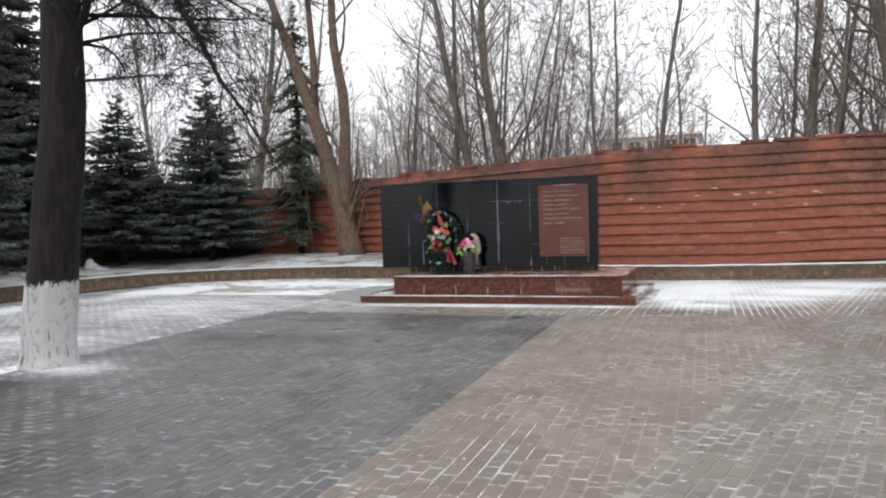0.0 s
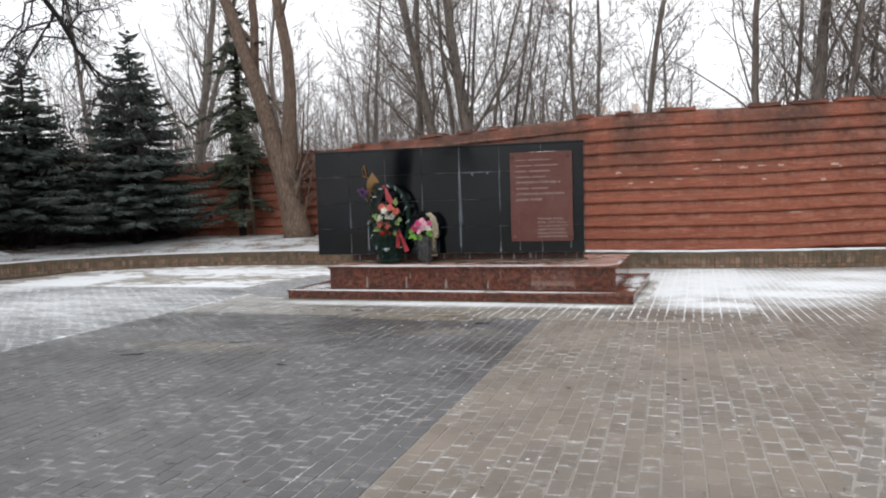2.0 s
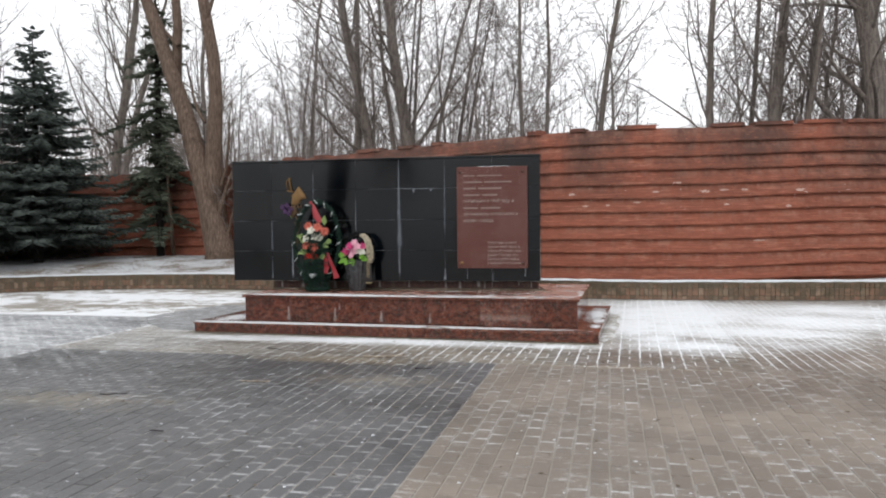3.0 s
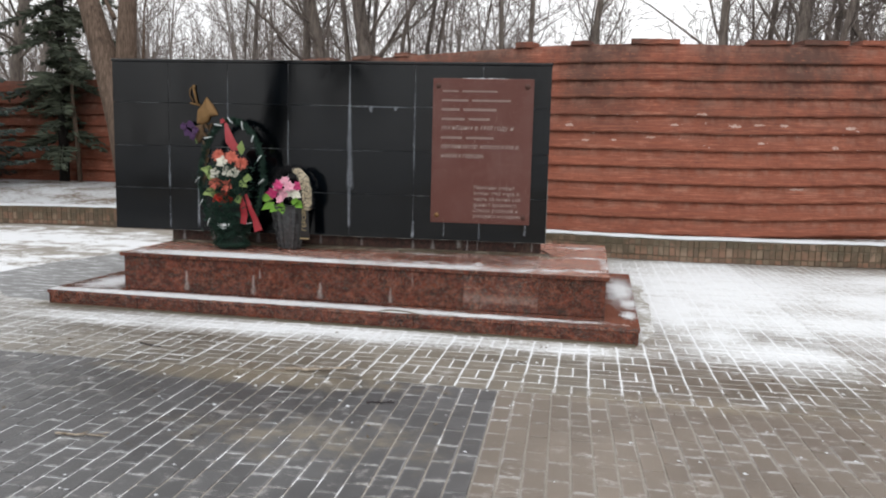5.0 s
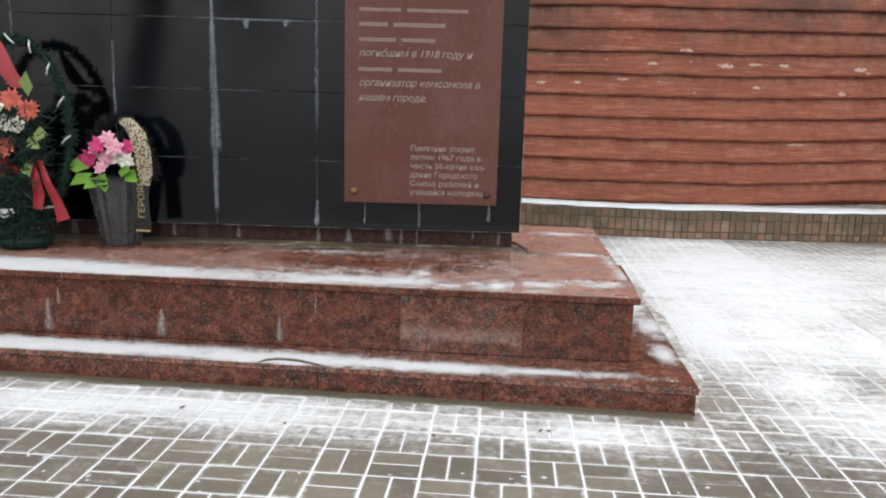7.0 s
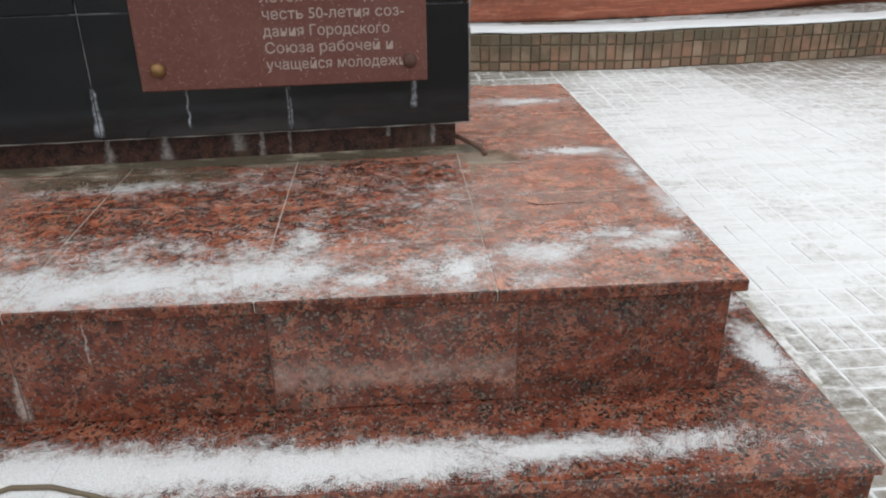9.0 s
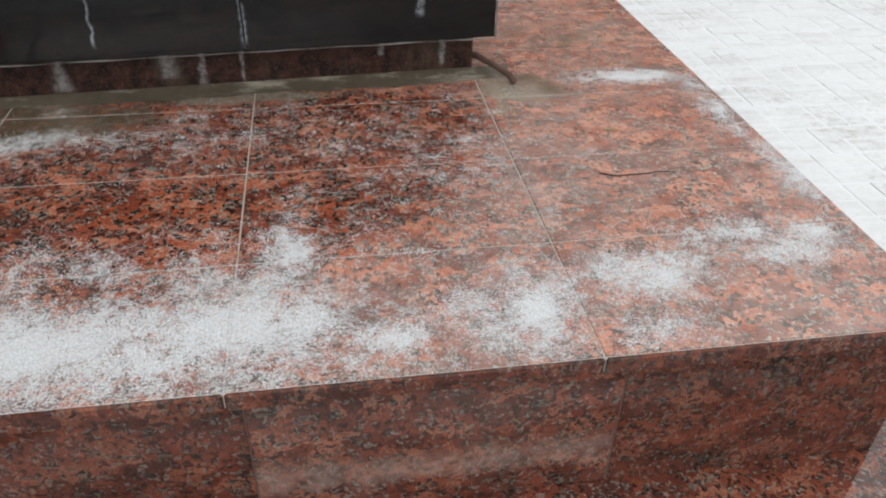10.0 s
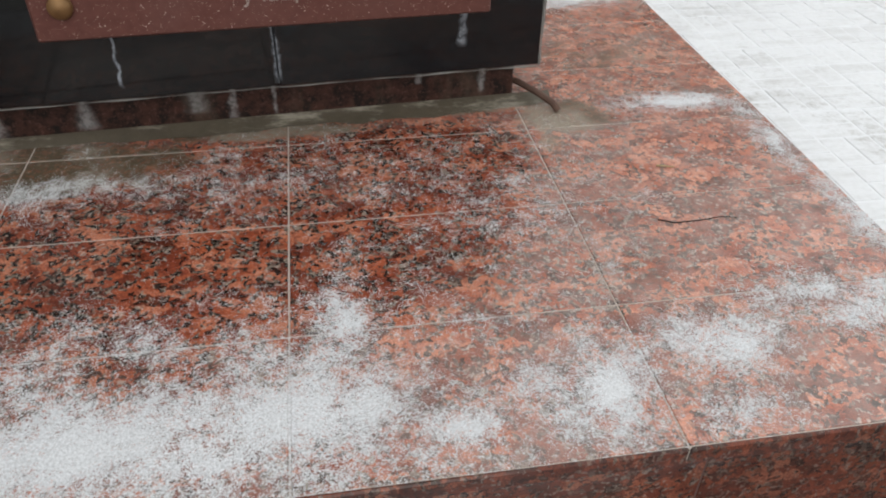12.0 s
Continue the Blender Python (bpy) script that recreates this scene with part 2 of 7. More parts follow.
def paver_material(name, low, high, wet, bias=-0.35, rim_snow=0.6, rim_frost=0.72, rime=0.6):
    m = Nodes(name, 0.5)
    rnd = m.math("FRACT", m.math("ADD", m.random(), m.island()))
    c = m.mix(rnd, low, high)
    c = m.mix(m.math("MULTIPLY", m.fit(m.noise(160, 3), 0.35, 0.7), 0.4), c, tuple(v * 0.55 for v in low))
    c = m.mix(m.math("MULTIPLY", m.fit(m.noise(0.9, 4, 0.6), 0.45, 0.62), 0.22), c, tuple(min(1, v * 1.5) for v in high))
    damp = m.fit(m.noise(0.55, 3), 0.38, 0.6)
    c = m.mix(m.math("MULTIPLY", damp, 0.45), c, tuple(v * 0.6 for v in low))
    frost = m.math("MULTIPLY", m.fit(m.noise(6.5, 6, 0.8, stretch=(0.75, 1.3, 1)), 0.54, 0.66), m.fit(m.noise(1.1, 3), 0.36, 0.55))
    c = m.mix(m.math("MULTIPLY", frost, rime), c, (0.42, 0.405, 0.39))
    mud = m.math("ADD", m.blobs([(-3.9, 12.1, 1.5, 0.28, 1.0), (-1.2, 12.2, 1.6, 0.2, 0.7), (-3.2, 11.2, 1.2, 0.5, 0.5), (-5.5, 10.0, 1.6, 0.5, 0.6)]), m.math("MULTIPLY", m.math("SUBTRACT", m.noise(6, 5, 0.7), 0.5), 1.6))
    c = m.mix(m.math("MULTIPLY", m.fit(mud, 0.15, 0.7), 0.7), c, m.mix(m.noise(30, 4), (0.13, 0.105, 0.070), (0.24, 0.205, 0.15)))
    at = m.t.nodes.new("ShaderNodeAttribute")
    at.attribute_name = "block"
    u, v, _ = m.xyz(at.outputs["Vector"])
    warp = m.math("MULTIPLY", m.math("SUBTRACT", m.noise(24, 5, 0.7), 0.5), 0.30)
    end = m.fit(m.math("ADD", m.math("MINIMUM", v, m.math("SUBTRACT", 1.0, v)), warp), 0.09, 0.0)
    flank = m.fit(m.math("ADD", m.math("MINIMUM", u, m.math("SUBTRACT", 1.0, u)), warp), 0.12, 0.0)
    rim = m.math("MAXIMUM", end, m.math("MULTIPLY", flank, 0.6))
    gate = m.math("MULTIPLY", m.fit(m.noise(3.7, 4, 0.65), 0.42, 0.54), m.fit(m.noise(0.8, 3), 0.40, 0.56, 0.12, 1.0))
    gate = m.math("MULTIPLY", gate, m.fit(m.math("FRACT", m.math("MULTIPLY", rnd, 7.31)), 0.1, 0.8, 0.4, 1.0))
    c = m.mix(m.math("MULTIPLY", m.math("MULTIPLY", rim, gate), rim_frost), c, (0.50, 0.505, 0.51))
    s = m.math("ADD", ground_snow(m, bias, 2.2), m.math("MULTIPLY", rim, m.fit(m.noise(2.6, 5, 0.75, stretch=(0.6, 1.5, 1)), 0.4, 0.6, 0.0, rim_snow)))
    s = m.math("ADD", s, m.math("MULTIPLY", m.math("SUBTRACT", m.noise(70, 4, 0.75), 0.5), 1.0))
    s = m.math("ADD", s, m.math("MULTIPLY", m.math("SUBTRACT", m.noise(5, 5, 0.75, stretch=(0.4, 2.4, 1)), 0.5), 1.5))
    veil = m.math("MULTIPLY", m.fit(s, -0.5, 0.75), m.fit(m.noise(26, 5, 0.75), 0.3, 0.62, 0.2, 0.55))
    c = m.mix(veil, c, (0.40, 0.40, 0.385))
    s = m.math("MULTIPLY", m.fit(s, -0.05, 1.25), m.fit(m.noise(34, 5, 0.7), 0.3, 0.6, 0.84, 0.97))
    s = m.math("MULTIPLY", s, m.fit(m.noise(4.5, 6, 0.75, stretch=(0.45, 2.0, 1)), 0.36, 0.54, 0.78, 1.0))
    c = m.mix(s, c, SNOW)
    m.bump(m.math("ADD", m.math("MULTIPLY", m.noise(220, 3), 0.5), m.math("MULTIPLY", s, 1.4)), 0.45, 0.004)
    return m.set(c, m.blend(s, m.blend(damp, wet + 0.22, wet), 0.85))


def bed_material():
    """Sand and snow in the joints of the paving."""
    m = Nodes("joint_sand", 0.85)
    c = m.mix(m.noise(60, 4), (0.15, 0.132, 0.11), (0.32, 0.295, 0.26))
    zone = m.blobs([(-4.0, 12.9, 6.0, 1.35, 1.5), (0.6, 13.4, 1.9, 1.4, 2.0), (-9.6, 12.0, 4.0, 4.0, 2.0), (-6.4, 11.0, 1.3, 1.9, 2.0), (-4.6, 10.6, 2.6, 2.2, 1.1), (-1.45, 5.2, 0.75, 2.6, 0.75), (-2.6, 7.5, 0.5, 3.0, 0.5)])
    s = m.math("ADD", ground_snow(m, 0.12), m.math("MAXIMUM", zone, 0.0))
    s = m.fit(m.math("ADD", s, m.math("MULTIPLY", m.math("SUBTRACT", m.noise(2.6, 5, 0.7), 0.5), 2.6)), 0.1, 0.6)
    m.bump(m.noise(180, 3), 0.5, 0.004)
    return m.set(m.mix(s, c, SNOW), 0.85)


def bark(name, dark, light, scale=1.0):
    m = Nodes(name, 0.9, spec=0.2)
    ridges = m.noise(22 * scale, 5, 0.6, stretch=(1, 1, 0.16))
    c = m.mix(m.fit(ridges, 0.3, 0.7), dark, light)
    c = m.mix(m.math("MULTIPLY", m.fit(m.noise(2.5, 3), 0.5, 0.75), 0.4), c, tuple(v * 0.6 for v in dark))
    m.bump(ridges, 0.6, 0.03)
    return m.set(c, 0.9)


MAT_PAVER_BROWN = paver_material("brown_concrete_paver", (0.128, 0.103, 0.081), (0.184, 0.151, 0.121), 0.42, -0.35, 0.6, 0.64, 0.62)
MAT_PAVER_DARK = paver_material("dark_grey_concrete_paver", (0.055, 0.0540, 0.0555), (0.083, 0.082, 0.084), 0.30, -0.35, 0.6, 0.52, 0.5)
MAT_PAVER_WEAVE = paver_material("damp_olive_brown_paver", (0.105, 0.090, 0.069), (0.175, 0.152, 0.120), 0.30, 0.0, 0.7)
MAT_PAVER_LEFT = paver_material("frosted_grey_paver", (0.090, 0.094, 0.104), (0.135, 0.139, 0.150), 0.36, -0.05, 1.15, 0.6)
MAT_PAVER_RIGHT = paver_material("weathered_brown_paver", (0.115, 0.100, 0.086), (0.178, 0.155, 0.132), 0.38, -0.35, 0.6, 0.8, 0.95)
MAT_BED = bed_material()

CAP_SNOW = [(-4.4, 14.0, 1.75, 0.2, 2.05), (-5.0, 14.03, 1.3, 0.22, 3.22), (-3.2, 14.0, 0.6, 0.19, 1.86), (-2.84, 14.04, 0.24, 0.22, 1.73), (-2.76, 14.25, 0.09, 0.17, 1.40), (-2.6, 13.97, 0.18, 0.11, 1.21), (-2.45, 14.06, 0.09, 0.08, 0.95), (-2.345, 14.02, 0.12, 0.17, 1.59), (-2.42, 13.96, 0.16, 0.07, 1.14),
            (-2.12, 14.09, 0.16, 0.11, 1.59), (-2.15, 13.945, 0.12, 0.06, 1.21), (-1.91, 14.2, 0.16, 0.08, 1.33), (-1.83, 14.13, 0.15, 0.07, 1.47), (-1.75, 14.19, 0.1, 0.08, 1.27), (-1.85, 14.97, 0.2, 0.07, 1.40), (-1.68, 14.76, 0.06, 0.2, 1.53), (-1.67, 14.42, 0.05, 0.2, 1.27),
            (-2.43, 14.58, 0.2, 0.17, 0.36), (-3.38, 14.72, 0.34, 0.08, 0.82), (-2.85, 14.74, 0.25, 0.1, 0.26), (-3.1, 14.2, 0.6, 0.12, 0.62), (-1.9, 15.75, 0.3, 0.09, 1.27)]
CAP_WET = [(-3.0, 14.55, 0.85, 0.5, 1.1), (-2.6, 14.72, 0.42, 0.3, 0.9), (-3.0, 14.3, 0.5, 0.3, 0.6), (-5, 14.75, 1.5, 0.3, 0.7)]
CAP_CEMENT = [(-3.45, 14.83, 0.5, 0.16, 1.1), (-4.6, 14.78, 1.2, 0.12, 0.8), (-2.9, 14.94, 0.35, 0.05, 0.9), (-2.5, 15.0, 0.4, 0.04, 0.8), (-2.17, 14.93, 0.15, 0.12, 1.1), (-2.23, 14.82, 0.06, 0.2, 0.4), (-1.95, 15.3, 0.4, 0.2, 0.35)]
STEP_SNOW = [(-5.0, 13.73, 2.5, 0.13, 3.0), (-3.4, 13.70, 0.9, 0.11, 2.8), (-2.7, 13.69, 0.6, 0.095, 2.4), (-2.1, 13.70, 0.5, 0.06, 1.6), (-1.47, 14.08, 0.07, 0.2, 2.0), (-1.45, 14.6, 0.1, 0.3, 1.8), (-1.5, 15.3, 0.16, 0.8, 1.9), (-6.25, 14.2, 0.3, 0.5, 1.8)]
MAT_CAP = granite("red_granite_cap", CAP_SNOW, 0.72, CAP_WET, cement=CAP_CEMENT, level=-0.22, grey_share=-0.05, spec=0.58)
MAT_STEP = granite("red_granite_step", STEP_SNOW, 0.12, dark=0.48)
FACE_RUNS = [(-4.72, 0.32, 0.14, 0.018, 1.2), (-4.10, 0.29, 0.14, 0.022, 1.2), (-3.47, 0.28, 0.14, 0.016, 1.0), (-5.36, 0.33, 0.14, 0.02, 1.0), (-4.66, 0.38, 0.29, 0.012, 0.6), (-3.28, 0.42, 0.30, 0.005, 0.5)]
# face stones: darker copies of the cap granite, with shade in the colour
MAT_FACE_SHADED = granite("shaded_red_granite_face", (), 0.1, dusty_sheen=False, grey_share=0.0, runs=FACE_RUNS, dark=0.68, spec=0.22)
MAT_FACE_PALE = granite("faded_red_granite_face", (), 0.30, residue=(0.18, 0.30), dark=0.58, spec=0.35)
MAT_FACE_GREY = granite("grey_red_granite_face", (), 0.1, dusty_sheen=False, grey_share=0.08, dark=0.70, spec=0.22)


def black_tile():
    m = Nodes("black_polished_stone", 0.12, spec=0.38)
    c = m.mix(m.noise(90, 4), (0.0004, 0.0006, 0.0008), (0.0012, 0.0016, 0.0021))
    faint = m.math("MULTIPLY", m.fit(m.noise(9, 4, 0.7, stretch=(1, 1, 0.08)), 0.62, 0.78), m.fit(m.noise(1.3, 2), 0.45, 0.6))
    c = m.mix(m.math("MULTIPLY", faint, 0.12), c, (0.08, 0.092, 0.11))
    lime = m.runs([(-3.830, 1.860, 1.847, 0.7, 0), (-3.936, 1.853, 1.797, 0.06, -0.3), (-3.695, 1.853, 1.816, 0.05, -0.2), (-4.144, 2.251, 1.873, 0.01, 0.5), (-4.144, 1.904, 1.388, 0.028, 0.5), (-4.139, 1.442, 1.045, 0.046, 0.4), (-4.144, 1.099, 0.666, 0.042, -0.1), (-3.511, 2.159, 1.207, 0.01, 0.6), (-5.980, 1.433, 1.008, 0.014, 0.6), (-5.681, 1.162, 0.624, 0.014, 0.8),
                   (-3.208, 0.79, 0.62, 0.007, 0.3), (-2.866, 0.81, 0.603, 0.013, 0.3), (-2.429, 0.79, 0.656, 0.02, 0.2), (-3.511, 0.773, 0.603, 0.016, 0.7), (-5.368, 2.057, 1.667, 0.009, 0.4), (-4.756, 1.713, 1.252, 0.01, 0.4), (-5.980, 0.944, 0.603, 0.01, 0.5)])
    c = m.mix(m.math("MULTIPLY", lime, 0.9), c, (0.36, 0.40, 0.45))
    haze = m.fit(m.noise(1.1, 4, 0.6), 0.35, 0.7)
    tint = m.math("ADD", m.math("MULTIPLY", haze, 0.35), m.math("MULTIPLY", m.random(), 0.3))
    c = m.mix(tint, c, (0.0010, 0.0030, 0.0055))
    return m.set(c, m.blend(lime, m.blend(haze, 0.06, 0.14), 0.6))


def lime_joint():
    """Grout with white lime runs."""
    m = Nodes("lime_stained_grout", 0.85)
    s = m.fit(m.noise(2.6, 5, 0.75), 0.42, 0.66)
    return m.set(m.mix(s, (0.022, 0.025, 0.03), (0.30, 0.32, 0.34)), 0.85)


MAT_BLACK = black_tile()
MAT_GROUT = lime_joint()
MAT_LIME = plain("white_lime_crust", (0.17, 0.165, 0.155), 0.9, vary=0.3, scale=60, bump=0.4)


def fence_material():
    m = Nodes("terracotta_painted_concrete", 0.78, spec=0.3)
    x, y, z = m.xyz(m.pos)
    c = m.mix(m.noise(1.3, 5, 0.6), (0.174, 0.050, 0.029), (0.276, 0.089, 0.051))
    lines = m.noise(14, 4, 0.6, stretch=(0.12, 0.12, 3.2))
    c = m.mix(m.math("MULTIPLY", m.fit(lines, 0.4, 0.7), 0.6), c, (0.13, 0.042, 0.026))
    scratch = m.noise(36, 4, 0.65, stretch=(0.07, 0.07, 1.6))
    c = m.mix(m.math("MULTIPLY", m.fit(scratch, 0.54, 0.66), 0.45), c, (0.44, 0.18, 0.115))
    c = m.mix(m.math("MULTIPLY", m.fit(scratch, 0.46, 0.36), 0.5), c, (0.11, 0.036, 0.024))
    pale = m.math("MULTIPLY", m.fit(m.noise(2.2, 5, 0.7, stretch=(0.5, 0.5, 2.2)), 0.56, 0.72), 0.5)
    c = m.mix(pale, c, (0.40, 0.19, 0.13))
    grime = m.math("MULTIPLY", m.fit(m.noise(0.7, 5, 0.65, stretch=(1, 1, 0.6)), 0.36, 0.6), m.fit(z, 1.3, 2.8))
    c = m.mix(m.math("MULTIPLY", grime, 0.85), c, (0.055, 0.035, 0.028))
    chips = m.fit(m.noise(11, 3, 0.6, stretch=(0.6, 0.6, 1.6)), 0.68, 0.71)
    band = m.math("MULTIPLY", m.fit(z, 1.5, 1.65), m.fit(z, 2.2, 2.05))
    worn = None
    for cx, cz, rx, rz in ((-1.93, 1.67, 0.08, 0.03), (-2.18, 1.9, 0.09, 0.05), (0.25, 1.92, 0.12, 0.05), (0.65, 1.67, 0.1, 0.035), (0.96, 1.94, 0.09, 0.04), (0.6, 1.94, 0.12, 0.03), (1.95, 1.93, 0.14, 0.05), (-0.64, 1.92, 0.1, 0.035), (-1.51, 1.68, 0.08, 0.03), (-0.96, 1.73, 0.09, 0.03), (-0.24, 2.08, 0.12, 0.035), (1.23, 1.0, 0.2, 0.03), (1.75, 1.63, 0.07, 0.05)):
        dx, dz = m.math("DIVIDE", m.math("SUBTRACT", x, cx), rx * 0.8), m.math("DIVIDE", m.math("SUBTRACT", z, cz), rz * 0.62)
        one = m.math("SUBTRACT", 1.0, m.math("ADD", m.math("MULTIPLY", dx, dx), m.math("MULTIPLY", dz, dz)))
        worn = one if worn is None else m.math("MAXIMUM", worn, one)
    worn = m.fit(m.math("ADD", worn, m.math("MULTIPLY", m.math("SUBTRACT", m.noise(30, 5, 0.75), 0.5), 5.0)), 0.15, 0.7)
    c = m.mix(m.math("MULTIPLY", worn, 0.75), c, (0.50, 0.39, 0.34))
    c = m.mix(m.math("MULTIPLY", m.math("MULTIPLY", chips, band), 0.7), c, (0.50, 0.40, 0.36))
    c = m.mix(m.math("MULTIPLY", m.fit(m.noise(5, 5, 0.75), 0.52, 0.7), 0.5), c, (0.125, 0.04, 0.026))
    c = m.mix(m.math("MULTIPLY", m.fit(m.noise(21, 4, 0.7, stretch=(0.4, 0.4, 1.5)), 0.55, 0.7), 0.35), c, (0.42, 0.15, 0.085))
    shelf = m.math("FRACT", m.math("ADD", m.math("DIVIDE", m.math("SUBTRACT", z, 0.255), 0.2576), m.math("MULTIPLY", m.math("SUBTRACT", m.noise(1.2, 3), 0.5), 0.3)))
    wash = m.math("MULTIPLY", m.fit(shelf, 0.3, 0.95), m.fit(m.noise(6, 5, 0.7, stretch=(1, 1, 0.5)), 0.4, 0.62))
    c = m.mix(m.math("MULTIPLY", wash, 0.34), c, (0.31, 0.185, 0.14))
    drip = m.noise(34, 4, 0.7, stretch=(1, 1, 0.12))
    c = m.mix(m.math("MULTIPLY", m.fit(drip, 0.56, 0.7), 0.35), c, (0.12, 0.04, 0.028))
    m.bump(m.math("ADD", lines, m.math("MULTIPLY", m.noise(40, 4), 0.5)), 0.5, 0.012)
    return m.set(c, 0.8)


MAT_FENCE = fence_material()
MAT_MORTAR = plain("grey_brown_mortar", (0.115, 0.090, 0.060), 0.9, vary=0.35, scale=25, bump=0.5)


def mosaic_material():
    m = Nodes("broken_ceramic_tile", 0.55)
    rnd = m.math("FRACT", m.math("ADD", m.random(), m.island()))
    c = m.ramp(rnd, (0.0, (0.095, 0.066, 0.042)), (0.3, (0.15, 0.088, 0.056)), (0.55, (0.21, 0.112, 0.07)), (0.8, (0.155, 0.115, 0.075)), (1.0, (0.25, 0.165, 0.115)))
    moss = m.math("ADD", m.noise(5, 5, 0.7), m.math("MULTIPLY", m.xyz(m.pos)[2], 0.9))
    c = m.mix(m.math("MULTIPLY", m.fit(moss, 0.52, 0.8), 0.75), c, (0.05, 0.042, 0.02))
    m.bump(m.noise(70, 3), 0.3, 0.004)
    return m.set(c, 0.6)


MAT_MOSAIC = mosaic_material()


def snow_material():
    m = Nodes("wind_packed_snow", 0.8)
    c = m.mix(m.noise(3, 5), (0.50, 0.525, 0.55), (0.62, 0.64, 0.66))
    m.bump(m.math("ADD", m.noise(14, 5), m.math("MULTIPLY", m.noise(120, 3), 0.4)), 0.5, 0.02)
    return m.set(c, 0.8)


MAT_SNOW = snow_material()


def litter_material(name, bias):
    """Earth with brown leaves under thin snow."""
    m = Nodes(name, 0.9, spec=0.2)
    c = m.mix(m.noise(35, 5, 0.7), (0.06, 0.042, 0.028), (0.20, 0.145, 0.095))
    s = m.math("ADD", m.math("MULTIPLY", m.noise(1.1, 3), 0.7), m.math("MULTIPLY", m.noise(16, 5, 0.75, stretch=(0.7, 1.6, 1)), 1.1))
    s = m.fit(m.math("ADD", s, bias), 0.82, 1.02)
    c = m.mix(s, c, (0.47, 0.485, 0.50))
    m.bump(m.noise(24, 5, 0.7), 0.8, 0.04)
    return m.set(c, 0.9)


MAT_LITTER = litter_material("leaf_litter_under_snow", 0.05)
MAT_GROUND = litter_material("snowy_ground", 0.1)
MAT_BARK_DARK = bark("dark_wet_bark", (0.010, 0.0085, 0.0075), (0.025, 0.0215, 0.019))
MAT_BARK_BROWN = bark("brown_maple_bark", (0.068, 0.047, 0.035), (0.175, 0.126, 0.096), 1.4)
MAT_BARK_GREY = bark("grey_brown_bark", (0.092, 0.077, 0.068), (0.20, 0.172, 0.150))
MAT_TWIG = plain("grey_brown_twig", (0.19, 0.163, 0.150), 0.9, vary=0.35, scale=3, bump=0.0, spec=0.2)
MAT_TWIG_DARK = plain("dark_twig", (0.032, 0.027, 0.029), 0.9, vary=0.35, scale=3, bump=0.0, spec=0.2)
def whitewash():
    m = Nodes("flaking_whitewash", 0.9, spec=0.2)
    x, y, z = m.xyz(m.pos)
    ridges = m.noise(20, 5, 0.65, stretch=(1, 1, 0.22))
    c = m.mix(m.noise(5, 4), (0.36, 0.36, 0.36), (0.52, 0.52, 0.515))
    c = m.mix(m.math("MULTIPLY", m.fit(ridges, 0.56, 0.68), 0.65), c, (0.13, 0.12, 0.11))
    c = m.mix(m.math("MULTIPLY", m.fit(m.noise(9, 5, 0.75), 0.54, 0.66), 0.65), c, (0.17, 0.16, 0.15))
    crack = m.math("MULTIPLY", m.fit(m.noise(7, 5, 0.7, stretch=(1, 1, 0.10)), 0.57, 0.63), m.fit(m.noise(3, 3), 0.4, 0.55))
    c = m.mix(m.math("MULTIPLY", crack, 0.85), c, (0.035, 0.03, 0.027))
    rim = m.fit(m.math("ADD", z, m.math("MULTIPLY", m.math("SUBTRACT", m.noise(16, 4, 0.7, stretch=(1, 1, 0.4)), 0.5), 0.35)), 0.93, 0.97)
    c = m.mix(rim, c, (0.020, 0.017, 0.015))
    m.bump(m.math("SUBTRACT", ridges, crack), 0.8, 0.03)
    return m.set(c, 0.9)


MAT_WHITEWASH = whitewash()


def needles(name, low, high, tip):
    m = Nodes(name, 0.75, spec=0.25)
    c = m.mix(m.island(), low, high)
    c = m.mix(m.math("MULTIPLY", m.fit(m.noise(2.5, 3), 0.5, 0.7), 0.5), c, tip)
    return m.set(c, 0.75)


MAT_NEEDLES = needles("blue_green_spruce_needles", (0.034, 0.045, 0.040), (0.088, 0.107, 0.094), (0.132, 0.155, 0.138))
MAT_NEEDLES_DARK = needles("dark_spruce_needles", (0.032, 0.041, 0.036), (0.078, 0.093, 0.078), (0.11, 0.128, 0.105))
MAT_NEEDLES_OLIVE = needles("olive_spruce_needles", (0.034, 0.042, 0.030), (0.085, 0.100, 0.070), (0.12, 0.135, 0.09))
# dark red-brown, after the shaded fence that this growth stands in for
MAT_SHADE_GROWTH = needles("dark_shade_foliage", (0.042, 0.030, 0.026), (0.088, 0.066, 0.054), (0.070, 0.062, 0.048))


